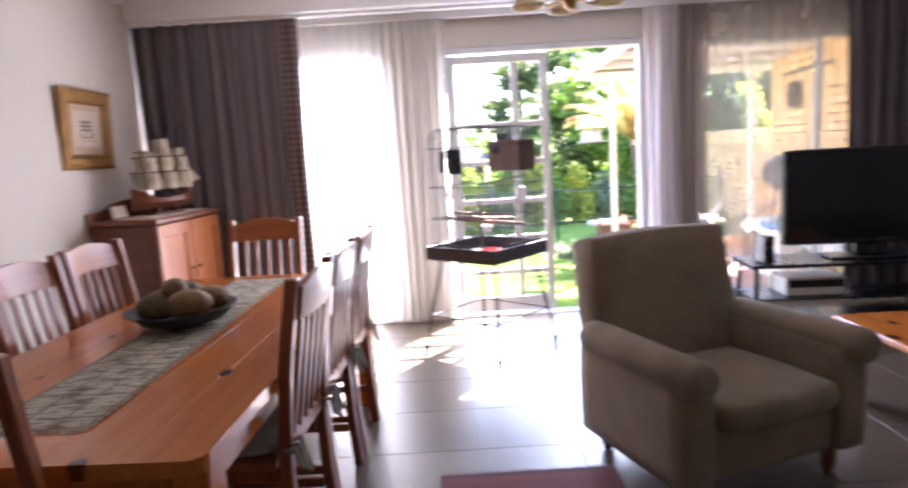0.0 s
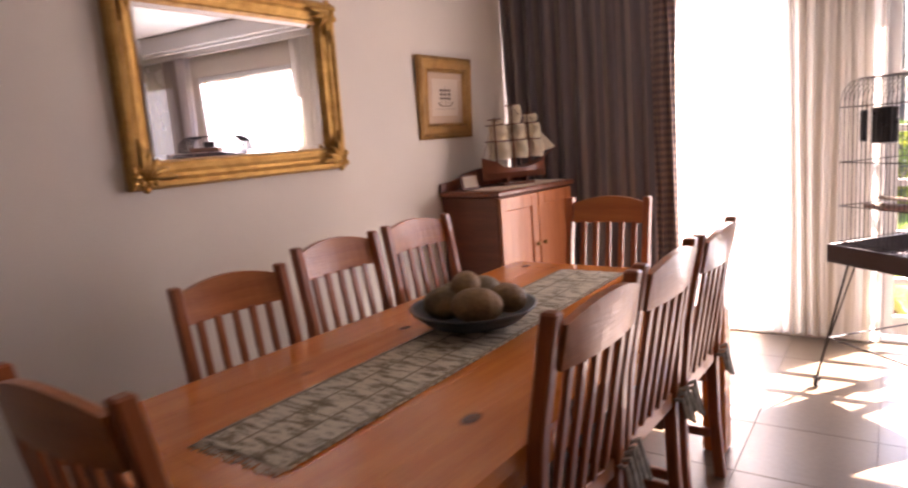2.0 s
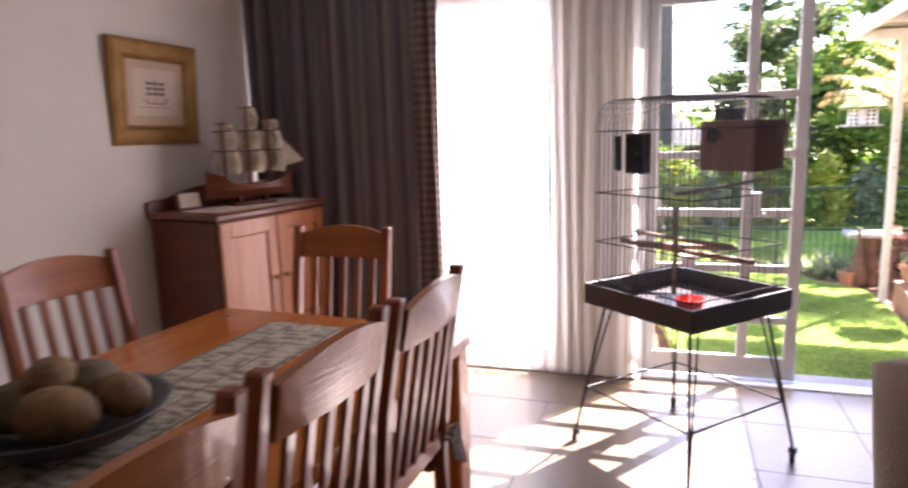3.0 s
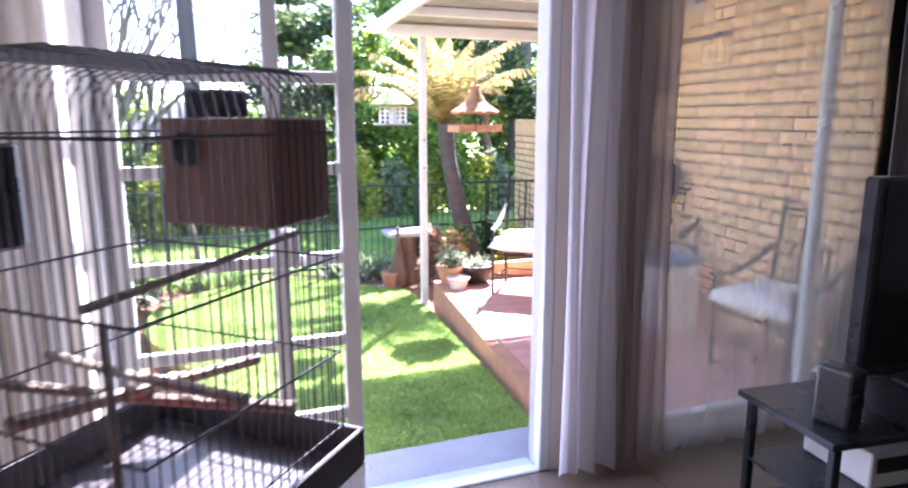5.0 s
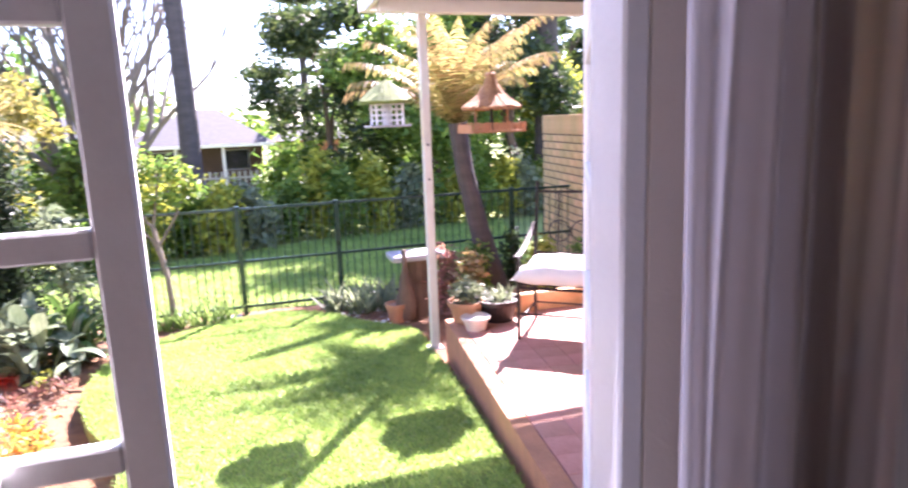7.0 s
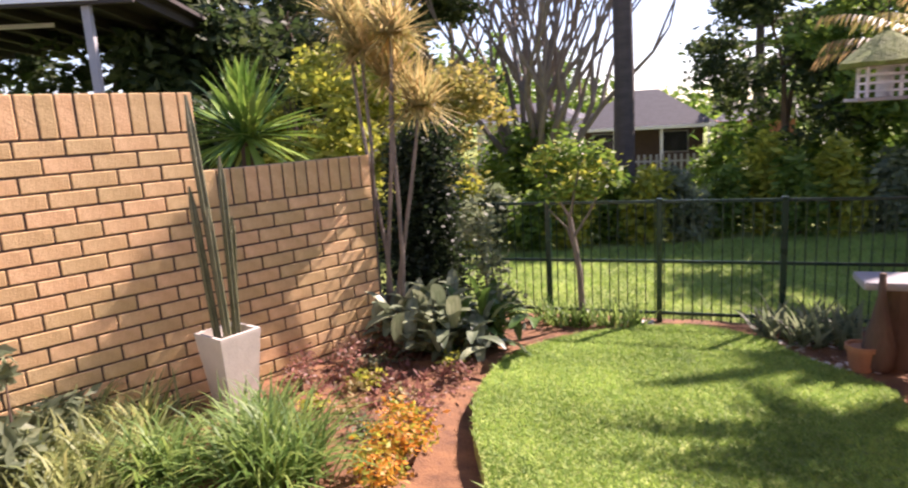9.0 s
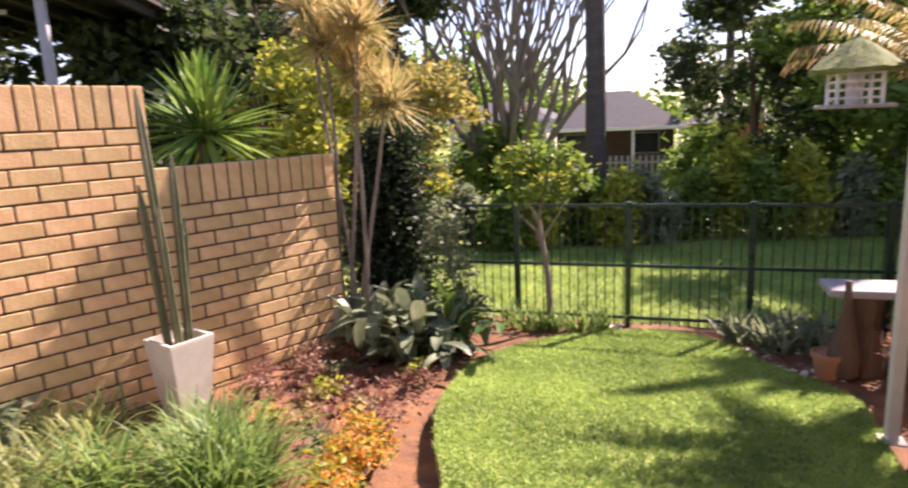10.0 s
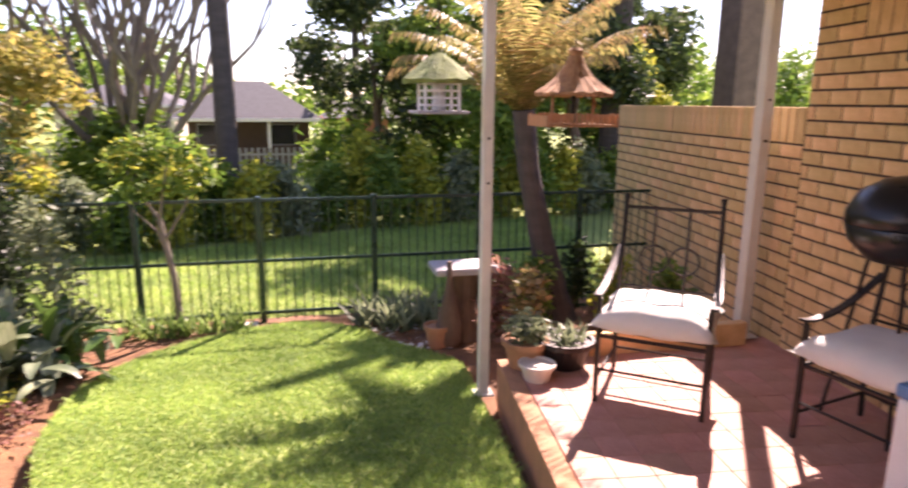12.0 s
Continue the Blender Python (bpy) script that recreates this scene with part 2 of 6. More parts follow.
M_CUSHION = mat("cream_cushion", (0.70, 0.66, 0.60), 0.9, 0, 0.08, 8, 200, 0.1, sheen=0.2)
M_THATCH = mat("thatch", (0.34, 0.17, 0.08), 0.9, 0, 0.25, 20, 90, 0.5, (0.48, 0.27, 0.13))
M_MOSS = mat("mossy_roof", (0.13, 0.18, 0.04), 0.9, 0, 0.3, 14, 70, 0.5, (0.22, 0.27, 0.08))


def leafmat(name, col, k=0.35, tl=0.5, rough=0.55):
    return mat(name, col, rough, 0, 0.2, 3, 20, 0, island=k, through_light=tl)


M_LEAF = leafmat("leaf_green", (0.15, 0.24, 0.035))
M_LEAFD = leafmat("leaf_dark", (0.058, 0.088, 0.026), 0.45)
M_HEDGE = leafmat("hedge_leaf", (0.026, 0.045, 0.016))
M_OLIVE = leafmat("leaf_olive", (0.36, 0.32, 0.075), 0.4)
M_LEAFY = leafmat("leaf_yellow_green", (0.38, 0.40, 0.05))
M_LEAFO = leafmat("leaf_ochre", (0.29, 0.225, 0.08), 0.45, 0.35)
M_LEAFS = leafmat("leaf_silver", (0.20, 0.24, 0.13))
M_FERN = leafmat("fern_frond", (0.42, 0.37, 0.12), 0.4, 0.45)
M_DRAC = leafmat("dracaena_leaf", (0.52, 0.43, 0.17))
M_BLADE = leafmat("strap_leaf", (0.19, 0.30, 0.07))
M_BLADE2 = leafmat("variegated_leaf", (0.30, 0.34, 0.12), 0.4)
M_FLOWER = leafmat("orange_flower", (0.66, 0.33, 0.045))
M_SUCC = leafmat("pink_succulent", (0.30, 0.16, 0.11))
M_LEAFS1 = mat("silver_striped_leaf", (0.16, 0.22, 0.10), 0.4, 0, 0.3, 6, 30, 0, (0.34, 0.38, 0.24), stretch=(1, 6, 1), rand=0.25, through_light=0.25)
M_LEAF1 = mat("broad_green_leaf", (0.09, 0.16, 0.03), 0.4, 0, 0.25, 5, 30, 0, rand=0.25, through_light=0.3)
M_YUCCA1 = mat("yucca_blade", (0.19, 0.31, 0.05), 0.4, 0, 0.2, 4, 30, 0, rand=0.3, through_light=0.35)
M_CACTUS = mat("cactus_skin", (0.085, 0.10, 0.045), 0.6, 0, 0.3, 6, 40, 0.2, (0.16, 0.16, 0.08))


# ---- builders ----
def shade(me, smooth):
    if smooth:
        me.polygons.foreach_set("use_smooth", [True] * len(me.polygons))


def obj(name, bm, material, smooth=False):
    me = bpy.data.meshes.new(name)
    bm.normal_update()
    bm.to_mesh(me)
    bm.free()
    shade(me, smooth)
    me.materials.append(material)
    return new(name, me)


def part(name, bm, material, parent, label="", smooth=False):
    ob = obj(name, bm, material, smooth)
    ob.parent = parent
    if label:
        tagged(ob, label)
    return ob


def fast(name, verts, faces, material, parent=None, smooth=False):
    """A mesh from arrays of corners and of faces with the same number of sides."""
    verts, faces = np.asarray(verts, "f"), np.asarray(faces, "i")
    me = bpy.data.meshes.new(name)
    n, k = faces.shape
    me.vertices.add(len(verts))
    me.vertices.foreach_set("co", verts.ravel())
    me.loops.add(n * k)
    me.loops.foreach_set("vertex_index", faces.ravel())
    me.polygons.add(n)
    me.polygons.foreach_set("loop_start", np.arange(0, n * k, k, dtype="i"))
    me.polygons.foreach_set("loop_total", np.full(n, k, "i"))
    me.update(calc_edges=True)
    me.validate()
    shade(me, smooth)
    me.materials.append(material)
    ob = new(name, me)
    ob.parent = parent
    return ob


def thing(name, m, label, category, group="", kind=""):
    e = new(name)
    e.empty_display_size = 0.1
    e.matrix_world = m
    return tagged(e, label, category, group, kind)


def box(bm, lo, hi, bevel=0.0, m=None, seg=1):
    """A box from corner to corner, its edges rounded, added to bm."""
    t = bmesh.new()
    bmesh.ops.create_cube(t, size=1)
    s = [b - a for a, b in zip(lo, hi)]
    c = [(a + b) / 2 for a, b in zip(lo, hi)]
    bmesh.ops.transform(t, matrix=Matrix.Translation(c) @ Matrix.Diagonal((*s, 1)), verts=t.verts)
    if bevel:
        bmesh.ops.bevel(t, geom=list(t.edges), offset=min(bevel, min(abs(v) for v in s) * 0.45), segments=seg, affect="EDGES", profile=0.6)
    merge(bm, t, m)
    return bm


def merge(bm, t, m=None):
    if m is not None:
        bmesh.ops.transform(t, matrix=m, verts=t.verts)
    me = bpy.data.meshes.new("t")
    t.to_mesh(me)
    t.free()
    bm.from_mesh(me)
    bpy.data.meshes.remove(me)


def boxed(lo, hi, bevel=0.0, m=None, seg=1):
    return box(bmesh.new(), lo, hi, bevel, m, seg)


def tube(bm, pts, radii, sides=8, closed=True):
    """A tapered tube along points."""
    pts = [Vector(p) for p in pts]
    if not hasattr(radii, "__len__"):
        radii = [radii] * len(pts)
    rings = []
    for i, p in enumerate(pts):
        d = (pts[min(i + 1, len(pts) - 1)] - pts[max(i - 1, 0)]).normalized()
        a = d.orthogonal().normalized() if i == 0 else (a - d * a.dot(d)).normalized()
        b = d.cross(a)
        rings.append([bm.verts.new(p + radii[i] * (a * math.cos(k * math.tau / sides) + b * math.sin(k * math.tau / sides))) for k in range(sides)])
    for r, s in zip(rings, rings[1:]):
        for k in range(sides):
            bm.faces.new((r[k], r[(k + 1) % sides], s[(k + 1) % sides], s[k]))
    if closed:
        bm.faces.new(rings[0][::-1])
        bm.faces.new(rings[-1])
    return bm


def tubed(pts, radii, sides=8):
    return tube(bmesh.new(), pts, radii, sides)


def lathe(profile, sides=24, m=None):
    """A turned body from (radius, height) pairs."""
    bm = bmesh.new()
    rings = [[bm.verts.new((r * math.cos(k * math.tau / sides), r * math.sin(k * math.tau / sides), z)) for k in range(sides)] for r, z in profile]
    for r, s in zip(rings, rings[1:]):
        for k in range(sides):
            bm.faces.new((r[k], r[(k + 1) % sides], s[(k + 1) % sides], s[k]))
    bm.faces.new(rings[0][::-1])
    bm.faces.new(rings[-1])
    if m is not None:
        bmesh.ops.transform(bm, matrix=m, verts=bm.verts)
    return bm


def prism(poly, z0, z1):
    """A flat slab with the outline poly; z0, z1: numbers or functions of (x, y)."""
    f0 = z0 if callable(z0) else (lambda x, y: z0)
    f1 = z1 if callable(z1) else (lambda x, y: z1)
    bm = bmesh.new()
    a = [bm.verts.new((x, y, f0(x, y))) for x, y in poly]
    b = [bm.verts.new((x, y, f1(x, y))) for x, y in poly]
    bm.faces.new(a[::-1])
    bm.faces.new(b)
    for i in range(len(poly)):
        j = (i + 1) % len(poly)
        bm.faces.new((a[i], a[j], b[j], b[i]))
    return bm


def inside(poly, x, y):
    c = np.zeros(np.shape(x), bool)
    for (x0, y0), (x1, y1) in zip(poly, poly[1:] + poly[:1]):
        c ^= ((y0 > y) != (y1 > y)) & (x < (x1 - x0) * (y - y0) / (y1 - y0 + 1e-9) + x0)
    return c


def spline(pts, n=8, loop=False):
    """A smooth line through points."""
    P = [Vector(p) for p in pts]
    out = []
    last = len(P) if loop else len(P) - 1
    for i in range(last):
        g = (lambda k: P[k % len(P)]) if loop else (lambda k: P[min(max(k, 0), len(P) - 1)])
        p0, p1, p2, p3 = g(i - 1), g(i), g(i + 1), g(i + 2)
        for s in range(n):
            t = s / n
            out.append(0.5 * (2 * p1 + (p2 - p0) * t + (2 * p0 - 5 * p1 + 4 * p2 - p3) * t * t + (3 * p1 - p0 - 3 * p2 + p3) * t ** 3))
    if not loop:
        out.append(P[-1])
    return out


rng = np.random.default_rng(7)


def leaves(name, clumps, n, size, material, parent, flat=0.5, long=1.6):
    """A crown of n small folded leaves in clumps (x, y, z, rx, ry, rz)."""
    cl = np.array(clumps, float)
    w = cl[:, 3] * cl[:, 4] * cl[:, 5]
    pick = rng.choice(len(cl), n, p=w / w.sum())
    v = rng.normal(size=(n, 3))
    v /= np.linalg.norm(v, axis=1)[:, None]
    r = rng.random(n) ** 0.45 * (1 + 0.22 * rng.normal(size=n))
    c = cl[pick, :3] + v * r[:, None] * cl[pick, 3:]
    d = rng.normal(size=(n, 3)) * (1, 1, flat)
    d /= np.linalg.norm(d, axis=1)[:, None]
    s = np.cross(d, rng.normal(size=(n, 3)))
    s /= np.linalg.norm(s, axis=1)[:, None] + 1e-6
    up = np.cross(d, s)
    L = size * (0.6 + 0.8 * rng.random(n))[:, None]
    a, b = c - d * L * long / 2, c + d * L * long / 2
    m1, m2 = c + s * L * 0.4 + up * L * 0.12, c - s * L * 0.4 + up * L * 0.12
    verts = np.stack([a, m1, b, m2], 1).reshape(-1, 3)
    i = np.arange(n)[:, None] * 4
    faces = np.concatenate([i + [0, 1, 2], i + [0, 2, 3]])
    return fast(name, verts, faces, material, parent)


def straps(name, n, length, width, material, parent, lean=(10, 80), droop=0.6, base=(0, 0, 0), spread=0.05, seg=4, stiff=0.25):
    """A tuft of n strap leaves that rise from a base and arch over."""
    verts, faces = [], []
    for k in range(n):
        az, ln = random.uniform(0, math.tau), radians(random.uniform(*lean))
        L = length * random.uniform(1 - stiff, 1 + stiff * 0.6)
        p = Vector(base) + Vector((random.gauss(0, spread), random.gauss(0, spread), 0))
        side = Vector((-math.sin(az), math.cos(az), 0))
        i0 = len(verts)
        for s in range(seg + 1):
            t = s / seg
            w = width * (1 - t) ** 0.6 * (0.6 + 0.8 * min(1, t * 4)) / 2 + 0.0008
            verts += [p - side * w, p + side * w]
            a = ln + droop * t * t * 1.6
            p = p + Vector((math.cos(az) * math.sin(a), math.sin(az) * math.sin(a), math.cos(a))) * (L / seg)
        faces += [(i0 + 2 * s, i0 + 2 * s + 1, i0 + 2 * s + 3, i0 + 2 * s + 2) for s in range(seg)]
    return fast(name, [tuple(v) for v in verts], faces, material, parent)


def fold_sheet(x0, x1, z0, z1, y, amp, folds, seed=0, nz=10, lean=0.0):
    """A hanging cloth with uneven folds; lean: how far its right edge swings at mid height."""
    rnd = random.Random(seed)
    n = max(24, folds * 10)
    ph = [rnd.uniform(0, 6.28) for _ in range(3)]
    bm = bmesh.new()
    rows = []
    for j in range(nz + 1):
        v = j / nz
        row = []
        for i in range(n + 1):
            u = i / n
            a = amp * (0.65 + 0.35 * math.sin(5 * u + ph[0])) * (0.55 + 0.45 * (1 - v))
            yy = y + a * math.sin(folds * math.tau * u + 0.8 * math.sin(3 * u + ph[1]) + 0.25 * v) + 0.25 * a * math.sin(2.7 * folds * math.tau * u + ph[2])
            xx = x0 + (x1 - x0) * u + lean * u * math.sin(math.pi * v) + 0.012 * math.sin(9 * u + 4 * v)
            row.append(bm.verts.new((xx, yy, z0 + (z1 - z0) * v)))
        rows.append(row)
    for r, s in zip(rows, rows[1:]):
        for i in range(n):
            bm.faces.new((r[i], r[i + 1], s[i + 1], s[i]))
    return bm


def G(x, y):
    """Height of the garden's ground."""
    return -0.05 - 0.05 * min(max(y, 5.6), 12.9)


# ---- the room ----
XW, XE, YS, YN, WT, HC = -2.45, 5.2, -3.0, 5.5, 0.12, 2.75
floor = tagged(obj("floor", boxed((XW - 0.2, YS - 0.2, -0.2), (XE + 0.2, YN + WT, -0.004)), M_GROUT), "pale glazed square floor tiles with dark joints", "floor", kind="structure")
ceiling = tagged(obj("ceiling", boxed((XW - 0.2, YS - 0.2, HC), (XE + 0.2, YN + 0.2, HC + 0.2)), M_CEIL), "plain white painted plaster ceiling", "ceiling", kind="structure")
for nm, lo, hi in (("wall_west", (XW - 0.2, YS, 0), (XW, YN + WT, HC)), ("wall_east", (XE, YS, 0), (XE + 0.2, YN + WT, HC)), ("wall_south", (XW - 0.2, YS - 0.2, 0), (XE + 0.2, YS, HC))):
    tagged(obj(nm, boxed(lo, hi), M_WALL), "smooth wall painted warm off-white", "wall", kind="structure")
# the wall of windows, with three openings through it
OPEN = [(-2.1, -0.47, 0.06, 2.25), (-0.02, 1.66, 0.0, 2.28), (2.08, 4.2, 0.06, 2.25)]
bm = bmesh.new()
xs = [XW]
for a, b, z0, z1 in OPEN:
    box(bm, (xs[-1], YN, 0), (a, YN + WT, HC))
    box(bm, (a, YN, z1), (b, YN + WT, HC))
    if z0 > 0:
        box(bm, (a, YN, 0), (b, YN + WT, z0))
    xs.append(b)
box(bm, (xs[-1], YN, 0), (XE, YN + WT, HC))
tagged(obj("wall_north", bm, M_WALL), "off-white wall with tall windows and a garden door", "wall", kind="structure")
tagged(obj("bulkhead", boxed((XW, 5.22, 2.57), (XE, YN, HC), 0.01), M_CEIL), "shallow painted bulkhead above the curtains", "trim", kind="structure")
tagged(obj("cornice", boxed((XW, YS, HC - 0.06), (XW + 0.05, 5.22, HC), 0.02), M_CEIL), "white moulded cornice along the ceiling", "trim", kind="structure")
tagged(obj("baseboard", boxed((XW, YS, 0), (XW + 0.015, YN, 0.08), 0.004), M_SIDE), "dark wooden skirting board", "baseboard", kind="structure")


def window(name, a, b, z0, z1, cols, rows, label):
    e = thing(name, pose(0, 0, 0), label, "window", kind="structure")
    y0, y1 = YN + 0.04, YN + 0.10
    bm = bmesh.new()
    for lo, hi in (((a, y0, z0), (a + 0.05, y1, z1)), ((b - 0.05, y0, z0), (b, y1, z1)), ((a + 0.05, y0, z0), (b - 0.05, y1, z0 + 0.06)), ((a + 0.05, y0, z1 - 0.05), (b - 0.05, y1, z1))):
        box(bm, lo, hi, 0.006)
    part("window_frame", bm, M_ALU, e)
    for i in range(1, cols):
        x = a + (b - a) * i / cols
        part("mullion", boxed((x - 0.025, y0 + 0.005, z0 + 0.06), (x + 0.025, y1 - 0.005, z1 - 0.05), 0.005), M_ALU, e)
    for j in range(1, rows):
        z = z0 + (z1 - z0) * j / rows
        for i in range(cols):
            xa, xb = a + (b - a) * i / cols + 0.026, a + (b - a) * (i + 1) / cols - 0.026
            part("glazing_bar", boxed((xa, y0 + 0.012, z - 0.012), (xb, y1 - 0.012, z + 0.012), 0.003), M_ALU, e)
    for i in range(cols):
        xa, xb = a + (b - a) * i / cols + 0.02, a + (b - a) * (i + 1) / cols - 0.02
        p = part("pane", boxed((xa, y0 + 0.028, z0 + 0.05), (xb, y0 + 0.032, z1 - 0.04)), M_GLASS, e)
        p.visible_shadow = False
    return e


window("window_1", *OPEN[0], 2, 1, "tall white-framed window behind net curtains")
window("window_2", *OPEN[2], 2, 1, "tall white-framed window looking on the patio")


def door_leaf(name, m, w, h, label, hung, handle=True):
    """A glazed leaf, hinge at the origin, that reaches along x."""
    e = thing(name, m, label, "door", kind="structure")
    t = 0.017
    part("stile", boxed((0, -t, 0.01), (0.065, t, h), 0.006), M_ALU, e)
    part("stile", boxed((w - 0.065, -t, 0.01), (w, t, h), 0.006), M_ALU, e)
    for z0, z1 in ((0.01, 0.14), (h - 0.07, h)):
        part("rail", boxed((0.065, -t, z0), (w - 0.065, t, z1), 0.006), M_ALU, e)
    for z in hung:
        part("glazing_bar", boxed((0.065, -0.016, z - 0.022), (w - 0.065, 0.016, z + 0.022), 0.004), M_ALU, e)
    p = part("pane", boxed((0.06, -0.003, 0.13), (w - 0.06, 0.003, h - 0.06)), M_GLASS, e)
    p.visible_shadow = False
    if not handle:
        return e
    hb = boxed((w - 0.05, -0.05, 0.98), (w - 0.02, -t, 1.12), 0.005)
    tube(hb, [(w - 0.035, -0.045, 1.05), (w - 0.035, -0.075, 1.05), (w - 0.14, -0.075, 1.05)], 0.009, 6)
    part("door_handle", hb, M_ALU, e, "metal lever handle on a plate")
    return e


frame_bm = bmesh.new()
for lo, hi in (((-0.02, YN + 0.003, 0), (0.03, YN + 0.1, 2.28)), ((1.61, YN + 0.003, 0), (1.66, YN + 0.1, 2.28)), ((0.03, YN + 0.003, 2.23), (1.61, YN + 0.1, 2.28)), ((0.03, YN + 0.003, -0.01), (1.61, YN + WT, 0.012))):
    box(frame_bm, lo, hi, 0.006)
tagged(obj("door_frame", frame_bm, M_ALU), "white painted frame of the garden doors", "door frame", kind="structure")
door_leaf("door_1", pose(0.03, YN + 0.095, 0.012), 0.84, 2.21, "closed white glazed door leaf with bars", (0.36, 0.66, 0.98, 1.31, 1.63), False)
door_leaf("door_2", pose(1.635, YN + 0.115, 0.012, 0, 0, 62), 0.82, 2.21, "white glazed door leaf swung open to the garden", (0.36, 0.66, 0.98, 1.31, 1.63))
# upright with a lock in the closed leaf
part("meeting_stile", boxed((0.525, -0.02, 0.141), (0.58, 0.02, 2.139), 0.004), M_ALU, bpy.data.objects["door_1"])
lock = part("lock_box", boxed((0.53, -0.05, 0.96), (0.62, -0.0205, 1.10), 0.008), M_ALU, bpy.data.objects["door_1"], "white painted lock box")
part("keyhole", boxed((0.572, -0.053, 1.0), (0.578, -0.0505, 1.025), 0.001), M_BLACK, lock)


# ---- curtains ----
def curtain(x0, x1, z0, z1, y, amp, folds, material, label, seed, lean=0.0, extra=None):
    e = thing("curtain", pose(0, 0, 0), label, "curtain")
    part("cloth", fold_sheet(x0, x1, z0, z1, y, amp, folds, seed, 12, lean), material, e, smooth=True)
    if extra:
        part("lining", fold_sheet(*extra, seed + 5, 12, lean), M_CHECK, e, "red and grey checked cloth along the edge", smooth=True)
    return e


curtain(-2.42, -1.27, 0.02, 2.56, 5.29, 0.045, 9, M_CURTAIN, "dark striped heavy curtain drawn beside the window", 1, 0, (-1.30, -1.13, 0.02, 2.56, 5.285, 0.035, 2))
curtain(3.22, 4.5, 0.02, 2.56, 5.29, 0.05, 9, M_CURTAIN, "dark striped heavy curtain behind the television", 2)
curtain(-1.2, -0.5, 0.03, 2.5, 5.41, 0.022, 7, M_SHEER, "thin white net curtain hanging over the window", 3)
curtain(-0.5, 0.02, 0.03, 2.5, 5.40, 0.03, 7, M_SHEERD, "gathered cream net curtain beside the garden door", 4)
curtain(1.64, 1.92, 0.03, 2.5, 5.40, 0.04, 3, M_SHEERR, "gathered lilac-white net curtain beside the garden door", 5, -0.03)
# right half of the same gathered curtain, its shadow painted as darker cloth
curtain(1.905, 2.17, 0.03, 2.5, 5.40, 0.035, 4, M_SHEERSHADE, "shaded right half of the gathered net curtain, its shade painted in", 8, -0.02)
curtain(2.14, 3.3, 0.03, 2.5, 5.41, 0.016, 9, M_SHEERT, "thin white net curtain hanging over the window", 6)
rail = thing("curtain_rail", pose(0, 0, 0), "white curtain track under the bulkhead", "curtain rail")
part("track", boxed((XW + 0.02, 5.26, 2.545), (4.6, 5.32, 2.568), 0.005), M_WHITE, rail)
part("track", boxed((XW + 0.02, 5.385, 2.5), (4.6, 5.425, 2.568), 0.005), M_WHITE, rail)
bm = bmesh.new()
box(bm, (-1.2, 5.445, 0.0), (-0.03, 5.498, 0.05), 0.008)
tagged(obj("window_sill", bm, M_WHITE), "low white sill at the foot of the window", "window sill", kind="structure")


# ---- dining table and chairs ----
def dining_table(m):
    e = thing("dining_table", m, "long orange-varnished knotty pine dining table", "dining table")
    w, l = 1.12, 2.36
    for i in range(6):
        x0 = -w / 2 + i * w / 6
        part("plank", boxed((x0 + 0.0002, -l / 2 + 0.12, 0.71), (x0 + w / 6 - 0.0002, l / 2 - 0.12, 0.75), 0.0007), M_TABLE, e)
    for s in (-1, 1):
        corner = [(0.5 * w - 0.045 + 0.045 * math.sin(a), 0.5 * l - 0.045 + 0.045 * math.cos(a)) for a in (0, 0.52, 1.05, 1.57)]
        outline = [(0.5 * w, 0.5 * l - 0.1195), (-0.5 * w, 0.5 * l - 0.1195)] + [(-x, y) for x, y in corner[::-1]] + corner
        end = prism([(s * x, s * y) for x, y in outline], 0.71, 0.75)
        bmesh.ops.recalc_face_normals(end, faces=end.faces)
        part("breadboard_end", end, M_TABLE, e)
        part("apron", boxed((s * 0.5 - 0.012, -l / 2 + 0.16, 0.61), (s * 0.5 + 0.012, l / 2 - 0.16, 0.709), 0.003), M_TABLE, e)
        part("apron", boxed((-0.43, s * (l / 2 - 0.1) - 0.012, 0.61), (0.43, s * (l / 2 - 0.1) + 0.012, 0.709), 0.003), M_TABLE, e)
        for t in (-1, 1):
            part("leg", boxed((s * 0.5 - 0.05, t * (l / 2 - 0.1) - 0.05, 0), (s * 0.5 + 0.05, t * (l / 2 - 0.1) + 0.05, 0.709), 0.008), M_TABLE, e)
    return e


dining_table(pose(-1.11, 2.62, 0, 0, 0, -3) @ Matrix.Diagonal((1, 1, 1.047, 1)))


